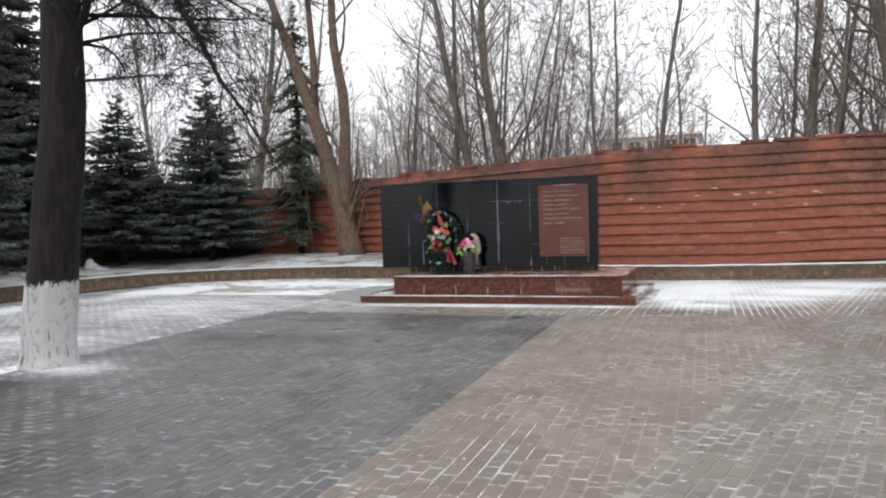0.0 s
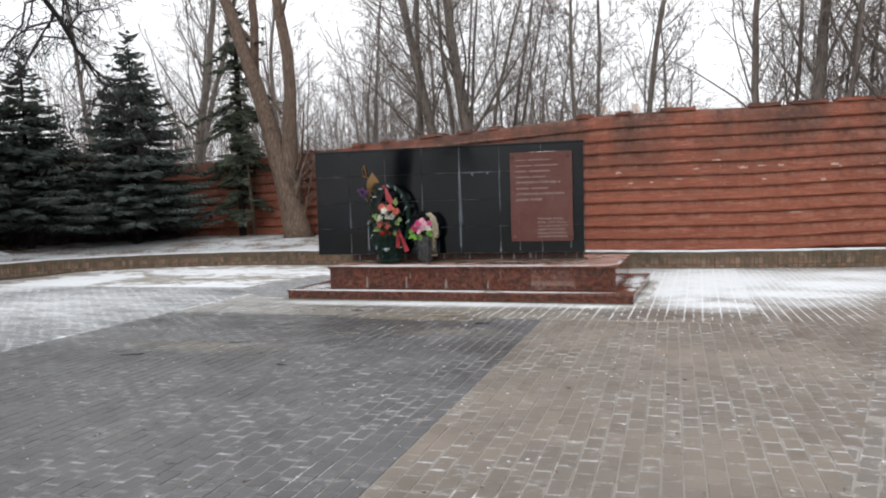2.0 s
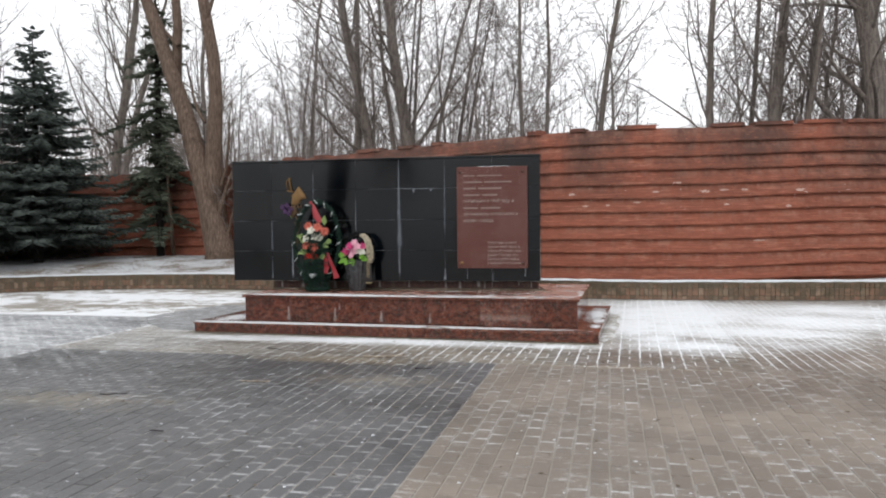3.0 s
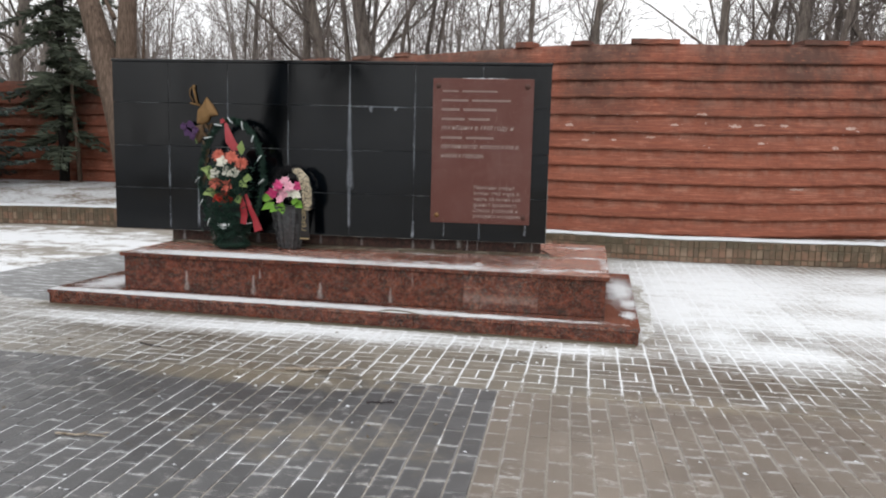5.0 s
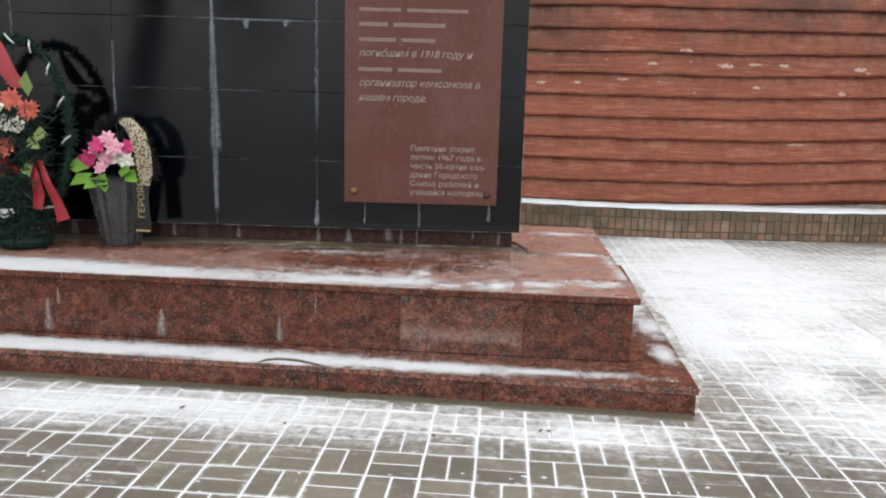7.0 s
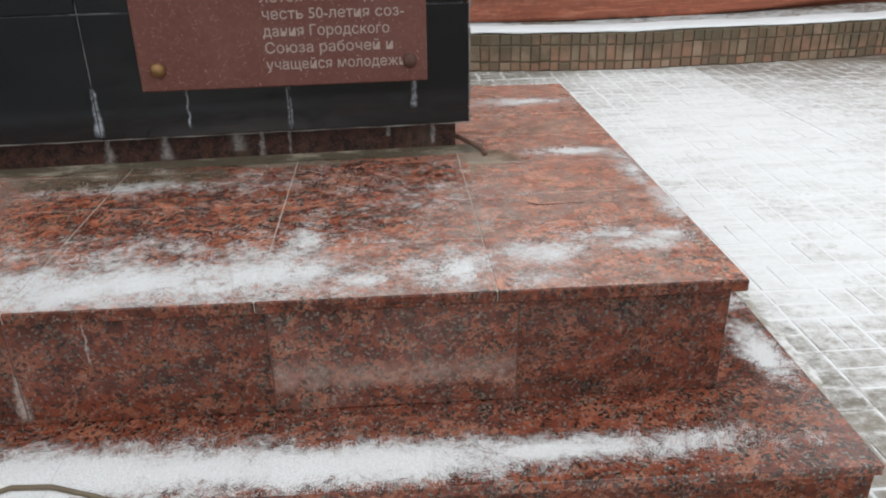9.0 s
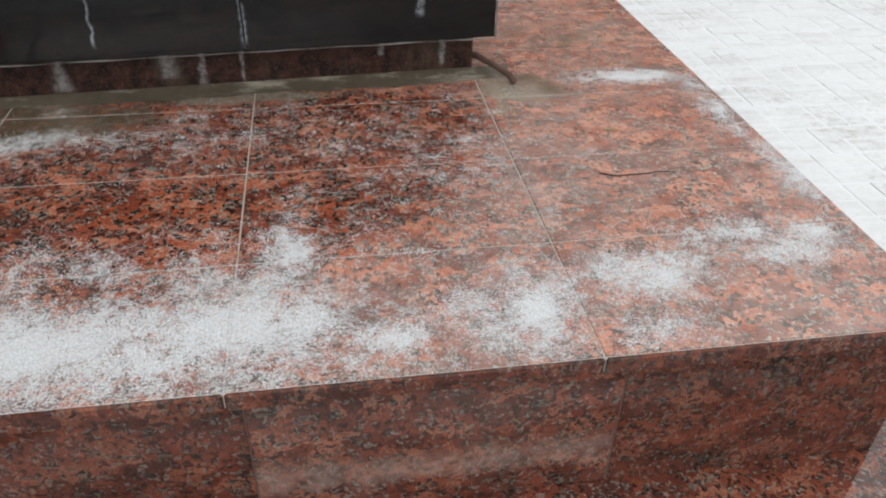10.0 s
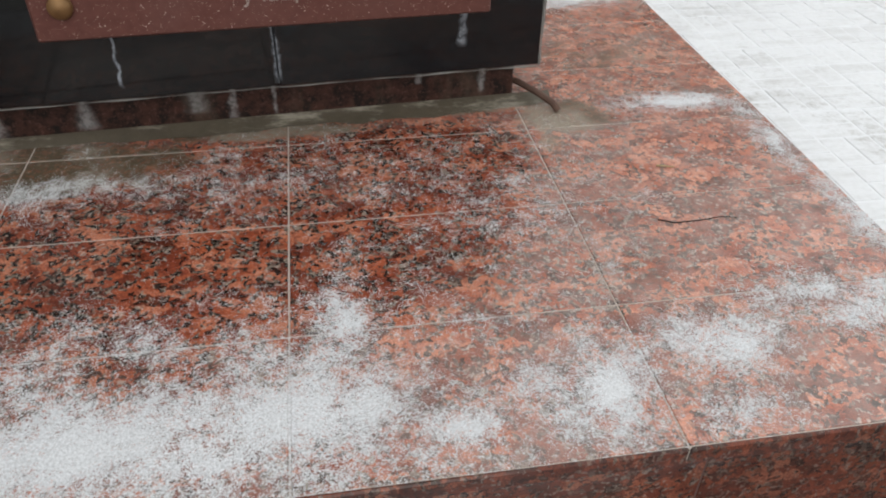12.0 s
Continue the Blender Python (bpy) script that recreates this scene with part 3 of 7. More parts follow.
# ---- mesh tools ----
class Geo:
    """Gathers vertices and faces of one mesh."""

    def __init__(self):
        self.v, self.f = [], []

    def add(self, verts, faces):
        n = len(self.v)
        self.v.extend(verts)
        self.f.extend([tuple(i + n for i in f) for f in faces])
        return self

    def cbox(self, x0, x1, y0, y1, z0, z1, c=0.004):
        """A box with all its edges chamfered."""
        vs, key = [], {}
        lo, hi = (x0, y0, z0), (x1, y1, z1)
        for sx in (0, 1):
            for sy in (0, 1):
                for sz in (0, 1):
                    s = (sx, sy, sz)
                    for axis in range(3):
                        p = [(hi[k] if s[k] else lo[k]) if k == axis else (hi[k] - c if s[k] else lo[k] + c) for k in range(3)]
                        key[(s, axis)] = len(vs)
                        vs.append(tuple(p))
        fs = []

        def corner(fix, axis, val, a, b):
            s = [0, 0, 0]
            s[fix[0]], s[fix[1]] = a, b
            s[axis] = val
            return tuple(s)

        for axis in range(3):
            o = [k for k in range(3) if k != axis]
            for val in (0, 1):
                ring = [key[(corner(o, axis, val, a, b), axis)] for a, b in ((0, 0), (1, 0), (1, 1), (0, 1))]
                fs.append(tuple(ring))
        for axis in range(3):
            o = [k for k in range(3) if k != axis]
            for a in (0, 1):
                for b in (0, 1):
                    s0, s1 = corner(o, axis, 0, a, b), corner(o, axis, 1, a, b)
                    fs.append((key[(s0, o[0])], key[(s1, o[0])], key[(s1, o[1])], key[(s0, o[1])]))
        for sx in (0, 1):
            for sy in (0, 1):
                for sz in (0, 1):
                    fs.append(tuple(key[((sx, sy, sz), k)] for k in range(3)))
        return self.add(vs, fs)

    def tube(self, pts, radii, sides=6, cap=True):
        """A tapered tube along points."""
        rings, vs, fs = len(pts), [], []
        up = None
        for k in range(rings):
            d = pts[min(k + 1, rings - 1)] - pts[max(k - 1, 0)]
            d = d.normalized() if d.length > 1e-9 else Vector((0, 0, 1))
            if up is None:
                up = d.orthogonal().normalized()
            u = (up - d * up.dot(d))
            u = u.normalized() if u.length > 1e-6 else d.orthogonal().normalized()
            w = d.cross(u)
            up = u
            for j in range(sides):
                a = 2 * math.pi * j / sides
                vs.append(pts[k] + (u * math.cos(a) + w * math.sin(a)) * radii[k])
        for k in range(rings - 1):
            for j in range(sides):
                j2 = (j + 1) % sides
                fs.append((k * sides + j, k * sides + j2, (k + 1) * sides + j2, (k + 1) * sides + j))
        if cap:
            fs.append(tuple(range(sides - 1, -1, -1)))
            fs.append(tuple((rings - 1) * sides + j for j in range(sides)))
        return self.add(vs, fs)

    def lathe(self, profile, cx, cy, sides=24):
        """A turned shape from (radius, z) rows."""
        vs, fs = [], []
        for r, z in profile:
            for j in range(sides):
                a = 2 * math.pi * j / sides
                vs.append((cx + r * math.cos(a), cy + r * math.sin(a), z))
        for k in range(len(profile) - 1):
            for j in range(sides):
                j2 = (j + 1) % sides
                fs.append((k * sides + j, k * sides + j2, (k + 1) * sides + j2, (k + 1) * sides + j))
        fs.append(tuple(range(sides - 1, -1, -1)))
        fs.append(tuple((len(profile) - 1) * sides + j for j in range(sides)))
        return self.add(vs, fs)

    def sliver(self, a, b, width, thick, roll=0.0):
        """A thin tapered spindle from a to b with four sides."""
        d = b - a
        u = d.orthogonal().normalized()
        w = d.normalized().cross(u)
        c, s = math.cos(roll), math.sin(roll)
        u, w = u * c + w * s, w * c - u * s
        m = a + d * 0.35
        return self.add([a, m + u * width, m + w * thick, m - u * width, m - w * thick, b],
                        [(0, 2, 1), (0, 3, 2), (0, 4, 3), (0, 1, 4), (5, 1, 2), (5, 2, 3), (5, 3, 4), (5, 4, 1)])

    def leaf(self, a, b, width, normal, curl=0.2):
        """A pointed leaf with a folded midrib and some thickness."""
        d = b - a
        side = d.cross(normal)
        side = side.normalized() * width if side.length > 1e-6 else d.orthogonal().normalized() * width
        n = normal.normalized() * width * curl
        m = a + d * 0.45
        t = normal.normalized() * 0.0015
        return self.add([a, m + side + n, b, m - side + n, m, m - t * 2], [(0, 1, 4), (1, 2, 4), (2, 3, 4), (3, 0, 4), (0, 5, 1), (1, 5, 2), (2, 5, 3), (3, 5, 0)])

    def mesh(self, name, smooth=False, origin=(0, 0, 0)):
        me = bpy.data.meshes.new(name)
        ox, oy, oz = origin
        me.from_pydata([(p[0] - ox, p[1] - oy, p[2] - oz) for p in self.v], [], self.f)
        if smooth:
            me.polygons.foreach_set("use_smooth", [True] * len(me.polygons))
        me.update()
        return me


BASE = {}


def thing(name, loc, label, category, group="", kind=""):
    ob = new(name)
    ob.empty_display_size = 0.1
    ob.location = loc
    BASE[ob.name] = Vector(loc)
    return tagged(ob, label, category, group, kind)


def part(name, geo, material, parent, label="", smooth=False, kind=""):
    """One mesh object under a thing or a part; its vertices are given in the world."""
    base = BASE[parent.name]
    ob = new(name, geo.mesh(name, smooth, base))
    ob.data.materials.append(material)
    ob.parent = parent
    BASE[ob.name] = base
    return tagged(ob, label, kind=kind)


def solid(name, geo, material, label, category, group="", kind="", smooth=False, loc=(0, 0, 0)):
    """A top-level thing that is one mesh."""
    ob = new(name, geo.mesh(name, smooth, loc))
    ob.location = loc
    ob.data.materials.append(material)
    BASE[ob.name] = Vector(loc)
    return tagged(ob, label, category, group, kind)


def curve(points, step=0.2):
    """Points at even steps along a smooth line through the given plan points, with the way to the right of it."""
    pts = [Vector((*p, 0)) for p in points]
    dense = []
    for k in range(len(pts) - 1):
        p0, p1, p2, p3 = pts[max(k - 1, 0)], pts[k], pts[k + 1], pts[min(k + 2, len(pts) - 1)]
        for j in range(40):
            t = j / 40
            dense.append(0.5 * ((2 * p1) + (p2 - p0) * t + (2 * p0 - 5 * p1 + 4 * p2 - p3) * t * t + (3 * p1 - p0 - 3 * p2 + p3) * t ** 3))
    dense.append(pts[-1])
    out, left = [dense[0]], step
    for a, b in zip(dense, dense[1:]):
        seg = (b - a).length
        while seg >= left:
            a = a + (b - a).normalized() * left
            out.append(a)
            seg -= left
            left = step
        left -= seg
    rows = []
    for k, p in enumerate(out):
        d = (out[min(k + 1, len(out) - 1)] - out[max(k - 1, 0)]).normalized()
        rows.append((p, Vector((d.y, -d.x, 0))))
    return rows


def ribbon(rows, profile, wobble=None, closed=True):
    """Sweeps a profile of (out, z) along curve rows; out is to the right of the way."""
    g = Geo()
    n = len(profile)
    for k, (p, side) in enumerate(rows):
        for j, (o, z) in enumerate(profile):
            do, dz = wobble(k, j) if wobble else (0, 0)
            g.v.append(p + side * (o + do) + Vector((0, 0, z + dz)))
    for k in range(len(rows) - 1):
        for j in range(n if closed else n - 1):
            j2 = (j + 1) % n
            g.f.append((k * n + j, (k + 1) * n + j, (k + 1) * n + j2, k * n + j2))
    if closed:
        g.f.append(tuple(range(n)))
        g.f.append(tuple((len(rows) - 1) * n + j for j in range(n - 1, -1, -1)))
    return g


# ---- ground, planting bed, low wall, fence ----
def sheet(x0, x1, y0, y1, z, nx=1, ny=1):
    g = Geo()
    for j in range(ny + 1):
        for i in range(nx + 1):
            g.v.append((x0 + (x1 - x0) * i / nx, y0 + (y1 - y0) * j / ny, z))
    for j in range(ny):
        for i in range(nx):
            a = j * (nx + 1) + i
            g.f.append((a, a + 1, a + nx + 2, a + nx + 1))
    return g


solid("ground", sheet(-900, 900, -900, 900, -0.06), MAT_GROUND, "snowy park ground with brown leaves", "ground", kind="structure")
pavement = solid("pavement", sheet(-14.6, 11, -9, 19.6, -0.0075), MAT_BED, "plaza of concrete block paving with snow in its joints", "pavement", kind="structure")

part("joint_fill", sheet(-7.6, -0.02, 12.22, 19.4, -0.003).add([(0.1, 12.13, -0.0052), (7, 12.13, -0.0052), (7, 19.4, -0.0052), (0.1, 19.4, -0.0052)], [(0, 1, 2, 3)]).add([(-7.6, -1.6, -0.0051), (0.85, -1.6, -0.0051), (0.85, 12.12, -0.0051), (-7.6, 12.12, -0.0051)], [(0, 1, 2, 3)]).add([(0.14, 12.34, -0.003), (1.08, 12.34, -0.003), (2.72, 19.4, -0.003), (0.14, 19.4, -0.003)], [(0, 1, 2, 3)]), MAT_BED, pavement, "snow and sand in the joints")

LOW = curve([(-14.2, -8), (-15.0, 2), (-15.2, 10), (-15.5, 14), (-15.2, 16.7), (-14.2, 18.2), (-12.4, 19.3), (-10.0, 19.85), (-6.2, 19.35), (-1.4, 18.68), (0.2, 18.7), (1.9, 18.93), (4.4, 19.4), (8.6, 20.2), (15, 22.6)], 0.2)
FENCE = curve([(-24, -8), (-24.5, 6), (-22.4, 15.0), (-18.9, 21.2), (-16.4, 23.4), (-14.2, 23.95), (-11.2, 23.2), (-6, 21.15), (-1.93, 19.81), (0.25, 19.86), (0.96, 19.96), (1.94, 20.24), (4.6, 20.95), (9.2, 22.6), (17, 27)], 0.1)

low_wall = solid("low_wall", ribbon(LOW, [(0, -0.05), (0, 0.30), (-0.03, 0.315), (-0.32, 0.315), (-0.35, 0.3), (-0.35, -0.05)]), MAT_MORTAR,
                 "low retaining wall faced with broken brown ceramic tile", "low wall", kind="structure")
rng = random.Random(5)
edge = [rng.uniform(-0.012, 0.012) for _ in range(4000)]
solid("snow_on_wall", ribbon(LOW, [(0.010, 0.312), (0.004, 0.326), (-0.1, 0.332), (-0.3, 0.33), (-0.36, 0.318)], lambda k, j: (edge[k] if j < 2 else 0, edge[(k * 3 + j) % 4000] * 0.5)),
      MAT_SNOW, "thin snow lying along the low wall", "snow", kind="stuff", smooth=True)


def nearest(p, rows):
    return min(rows, key=lambda r: (r[0] - p).length_squared)


g = Geo()
ACROSS = 10
for p, side in LOW:
    a = p - side * 0.33
    b = nearest(a, FENCE)[0]
    gap = (b - a).length
    rise = min(0.24, max(0, gap - 0.9) * 0.1)
    for j in range(ACROSS + 1):
        t = j / ACROSS
        q = a.lerp(b, t * 1.02)
        bumpy = noise.noise(q * 1.3) * 0.035 * min(1, gap / 2.5) * min(1, 6 * t)
        g.v.append((q.x, q.y, 0.312 - 0.06 * min(1, max(0, (1.9 - gap) / 0.8)) * min(1, 8 * t) + rise * math.sin(t * math.pi / 2) + bumpy))
for k in range(len(LOW) - 1):
    for j in range(ACROSS):
        i = k * (ACROSS + 1) + j
        g.f.append((i, i + 1, i + ACROSS + 2, i + ACROSS + 1))
solid("planting_bed", g, MAT_LITTER, "raised bed of leaf litter under patchy snow", "bed", kind="structure", smooth=True)
fence = thing("fence_wall", (0, 19.4, 0), "terracotta-painted concrete fence with overlapping ragged courses", "fence wall", kind="structure")
drop = [-0.27 * min(1, max(0, (-2.5 - p.x) / 13)) + 0.06 * min(1, max(0, (p.x - 0.5) / 2)) for p, s in FENCE]
H = 0.2576
part("core", ribbon([(p, s) for p, s in FENCE], [(-0.02, 0.0), (-0.02, 3.09), (-0.2, 3.09), (-0.2, 0.0)], lambda k, j: (0, drop[k] if j in (1, 2) else 0)), MAT_FENCE, fence)
for c in range(11):
    z = 0.255 + c * H
    rr = random.Random(100 + c)
    lip = [rr.uniform(-1, 1) for _ in FENCE]
    slow = rr.uniform(0, 50)

    def wob(k, j, lip=lip, slow=slow):
        wave = noise.noise((k * 0.03, slow, 0)) * 0.016 + noise.noise((k * 0.19, slow, 4)) * 0.006
        if j in (2, 3):
            return (noise.noise((k * 0.3, slow, 9)) * 0.02 + lip[k] * 0.004, drop[k] + wave + lip[k] * 0.006)
        return (0, drop[k] + wave * 0.5)

    part("course", ribbon(FENCE, [(-0.018, z + H + 0.02), (0.004, z + H + 0.015), (0.074, z + 0.024), (0.067, z + 0.001), (-0.018, z + 0.013)], wob), MAT_FENCE, fence)
# coping stones: a few far apart, then an unbroken run
rr = random.Random(8)
top = 0.265 + 11 * H
STONES = [(-11.5, -10.9), (-9.6, -9.0), (-8.6, -8.2), (-7.3, -6.5), (-6.1, -5.7), (-5.3, -4.9), (-3.17, -2.72), (-2.3, -1.87), (-1.36, -0.58), (0.27, 1.05), (1.07, 1.9), (1.93, 2.7), (2.73, 3.5), (3.54, 4.3), (4.33, 5.2), (5.23, 6.0), (6.03, 7.0)]
for x0, x1 in STONES:
    run = [k for k, (q, side) in enumerate(FENCE) if x0 <= q.x <= x1 and q.y > 15]
    if len(run) > 2:
        h = rr.uniform(0.055, 0.085)
        part("coping_stone", ribbon(FENCE[run[0]:run[-1] + 1], [(0.06, top), (0.05, top + h), (-0.24, top + h), (-0.24, top)], lambda i, j, k=run[0]: (edge[i + k], drop[i + k] + edge[i * 2 + j] * 0.6)), MAT_FENCE, fence)


# ---- the memorial ----
def slab_row(geo_list, x0, x1, joints, y0, y1, z0, z1):
    xs = [x0] + [j for j in joints if x0 + 0.02 < j < x1 - 0.02] + [x1]
    for a, b in zip(xs, xs[1:]):
        geo_list.append(Geo().cbox(a + 0.0018, b - 0.0018, y0 + 0.0018, y1 - 0.0018, z0, z1, 0.0015))


CAP_X0, CAP_X1, CAP_Y0, CAP_Y1, CAP_Z = -6.005, -1.644, 13.885, 16.1, 0.470
STEP_X0, STEP_X1, STEP_Y0, STEP_Y1, STEP_Z = -6.596, -1.406, 13.576, 16.38, 0.131
STEP_TURN = -0.018  # the lower step lies a little askew under the upper one


def askew(geo):
    """Vertices and faces turned with the lower step about its front corner."""
    c, s = math.cos(STEP_TURN), math.sin(STEP_TURN)
    return [(STEP_X1 + (x - STEP_X1) * c - (y - STEP_Y0) * s, STEP_Y0 + (x - STEP_X1) * s + (y - STEP_Y0) * c, z) for x, y, z in geo.v], geo.f


base = thing("monument_base", (-3.8, 15, 0), "two-stepped base of polished red granite dusted with snow", "monument base")
core = Geo().cbox(CAP_X0 + 0.06, CAP_X1 - 0.06, CAP_Y0 + 0.06, CAP_Y1 - 0.06, -0.02, CAP_Z - 0.03)
core.add(*askew(Geo().cbox(STEP_X0 + 0.03, STEP_X1 - 0.03, STEP_Y0 + 0.03, STEP_Y1 - 0.03, -0.02, STEP_Z - 0.012)))
part("core", core, MAT_MORTAR, base, "grey cement core and joints")
gm = Nodes("pale_grout", 0.85)
gc, gr = dusting(gm, gm.mix(gm.noise(9, 4), (0.22, 0.18, 0.15), (0.46, 0.40, 0.35)), 0.85, CAP_SNOW + STEP_SNOW)
MAT_CAP_GROUT = gm.set(gc, gr)
grout = Geo().cbox(CAP_X0 + 0.003, CAP_X1 - 0.003, CAP_Y0 + 0.003, CAP_Y1 - 0.003, CAP_Z - 0.03, CAP_Z - 0.0016, 0.001)
part("grout", grout, MAT_CAP_GROUT, base, "pale grout in the joints")
part("step_grout", Geo().add(*askew(Geo().cbox(STEP_X0 + 0.003, STEP_X1 - 0.003, STEP_Y0 + 0.003, STEP_Y1 - 0.02, STEP_Z - 0.02, STEP_Z - 0.0012, 0.001))), MAT_STEP, base)
part("face_grout", Geo().cbox(CAP_X0 + 0.0295, CAP_X1 - 0.0295, CAP_Y0 + 0.0293, CAP_Y1 - 0.05, STEP_Z + 0.004, CAP_Z - 0.036, 0.001), plain("reddish_grout", (0.085, 0.045, 0.037), 0.8, vary=0.5, scale=14), base)
JX = [-2.274 - 0.586 * k for k in range(7, -2, -1)]
parts = []
JX_IN = [j for j in JX if CAP_X0 + 0.1 < j < -2]
for y0, y1 in ((CAP_Y0 + 0.0060, 14.211), (14.211, 14.543), (14.543, 14.872), (14.872, 15.2), (15.2, 15.53), (15.53, 15.85), (15.85, CAP_Y1)):
    slab_row(parts, CAP_X0, CAP_X1, [j for j in JX if j < -2], y0, y1, CAP_Z - 0.034, CAP_Z)
for gg in parts:
    part("cap_slab", gg, MAT_CAP, base)
# separate rim strips; the shade of the upright edge is put into their colour
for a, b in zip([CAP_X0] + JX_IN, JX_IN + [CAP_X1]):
    part("cap_edge", Geo().cbox(a + 0.0012, b - 0.0012, CAP_Y0 - 0.001, CAP_Y0 + 0.0075, CAP_Z - 0.034, CAP_Z - 0.0004, 0.003), MAT_FACE_SHADED, base, "polished rim strip, its shade put into a darker colour")
parts = []
FJ = [-2.217 - 0.6235 * k for k in range(7)]
xs = [CAP_X0 + 0.03] + sorted(j for j in FJ if j > CAP_X0 + 0.1) + [CAP_X1 - 0.03]
for a, b in zip(xs, xs[1:]):
    parts.append(Geo().cbox(a + 0.0015, b - 0.0015, CAP_Y0 + 0.028, CAP_Y0 + 0.058, STEP_Z + 0.002, CAP_Z - 0.035, 0.0015))
ys = [CAP_Y0 + 0.06, 14.5, 15.1, 15.7, CAP_Y1 - 0.03]
for a, b in zip(ys, ys[1:]):
    parts.append(Geo().cbox(CAP_X1 - 0.058, CAP_X1 - 0.028, a, b - 0.003, STEP_Z + 0.002, CAP_Z - 0.035, 0.0015))
    parts.append(Geo().cbox(CAP_X0 + 0.028, CAP_X0 + 0.058, a, b - 0.003, STEP_Z + 0.002, CAP_Z - 0.035, 0.0015))
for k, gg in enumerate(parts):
    part("face_slab", gg, {5: MAT_FACE_PALE, 6: MAT_FACE_GREY}.get(k, MAT_FACE_SHADED), base)
parts = []
slab_row(parts, STEP_X0, STEP_X1, [-5.6, -4.72, -3.9, -3.33, -2.45], STEP_Y0, CAP_Y0 + 0.03, STEP_Z - 0.03, STEP_Z)
for x0, x1 in ((CAP_X1 - 0.028, STEP_X1), (STEP_X0, CAP_X0 + 0.028)):
    for a, b in zip((CAP_Y0 + 0.03, 14.5, 15.15, 15.8), (14.5, 15.15, 15.8, STEP_Y1)):
        parts.append(Geo().cbox(x0 + 0.002, x1 - 0.002, a + 0.002, b - 0.002, STEP_Z - 0.03, STEP_Z, 0.004))
for gg in parts:
    part("tread_slab", Geo().add(*askew(gg)), MAT_STEP, base)
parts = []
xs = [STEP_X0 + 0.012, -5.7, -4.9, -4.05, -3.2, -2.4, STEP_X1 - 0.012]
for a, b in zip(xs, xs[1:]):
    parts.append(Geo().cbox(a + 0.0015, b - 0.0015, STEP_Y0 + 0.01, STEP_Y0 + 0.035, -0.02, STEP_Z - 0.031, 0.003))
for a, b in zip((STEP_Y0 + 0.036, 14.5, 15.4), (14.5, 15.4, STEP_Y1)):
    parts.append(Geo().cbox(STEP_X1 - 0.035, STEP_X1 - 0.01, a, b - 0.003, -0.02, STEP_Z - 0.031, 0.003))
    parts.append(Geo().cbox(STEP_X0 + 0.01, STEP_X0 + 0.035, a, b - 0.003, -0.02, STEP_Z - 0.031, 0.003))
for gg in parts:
    part("riser_slab", Geo().add(*askew(gg)), MAT_FACE_SHADED, base)

SX0, SX1, SY0, SY1, SZ0, SZ1 = -6.573, -2.23, 14.9725, 15.34, 0.594, 2.28
PX0, PX1, PY0 = -6.005, -2.27, 15.043
STELE_TURN = Matrix.Translation((SX1, SY0, 0)) @ Matrix.Rotation(0.065, 4, "Z") @ Matrix.Translation((-SX1, -SY0, 0))  # it stands askew on its base
stele = thing("memorial_stele", (-4.5, 15.2, CAP_Z), "long upright stele clad in polished black stone tiles", "memorial")
part("core", Geo().cbox(SX0 + 0.02, SX1 - 0.02, SY0 + 0.006, SY1 - 0.012, SZ0 + 0.004, SZ1 - 0.03), MAT_GROUT, stele, "grout with white lime stains")
part("coping", Geo().cbox(SX0 - 0.006, SX1 + 0.006, SY0 - 0.008, SY1 + 0.008, SZ1 - 0.026, SZ1, 0.004), MAT_BLACK, stele)
TX = [SX0, -5.988, -5.375, -4.761, -4.148, -3.514, -2.8675, SX1]
TZ = [SZ0, 1.013, 1.433, 1.858, SZ1 - 0.027]
for a, b in zip(TX, TX[1:]):
    for c, d in zip(TZ, TZ[1:]):
        for y0, y1 in ((SY0, SY0 + 0.018), (SY1 - 0.018, SY1)):
            part("tile", Geo().cbox(a + 0.0022, b - 0.0022, y0, y1, c + 0.0022, d - 0.0022, 0.0015), MAT_BLACK, stele)
for c, d in zip(TZ, TZ[1:]):
    for x0, x1 in ((SX0, SX0 + 0.018), (SX1 - 0.018, SX1)):
        part("tile", Geo().cbox(x0, x1, SY0 + 0.02, SY1 - 0.02, c + 0.002, d - 0.002, 0.0015), MAT_BLACK, stele)
pm = Nodes("stained_red_brown_stone", 0.5, spec=0.2)
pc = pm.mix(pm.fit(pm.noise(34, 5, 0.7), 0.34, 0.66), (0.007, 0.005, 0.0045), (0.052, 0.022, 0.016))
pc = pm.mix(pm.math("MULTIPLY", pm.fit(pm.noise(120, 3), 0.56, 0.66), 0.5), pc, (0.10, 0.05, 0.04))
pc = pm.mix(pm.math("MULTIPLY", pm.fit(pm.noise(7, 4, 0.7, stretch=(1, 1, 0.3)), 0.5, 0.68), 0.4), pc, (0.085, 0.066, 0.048))
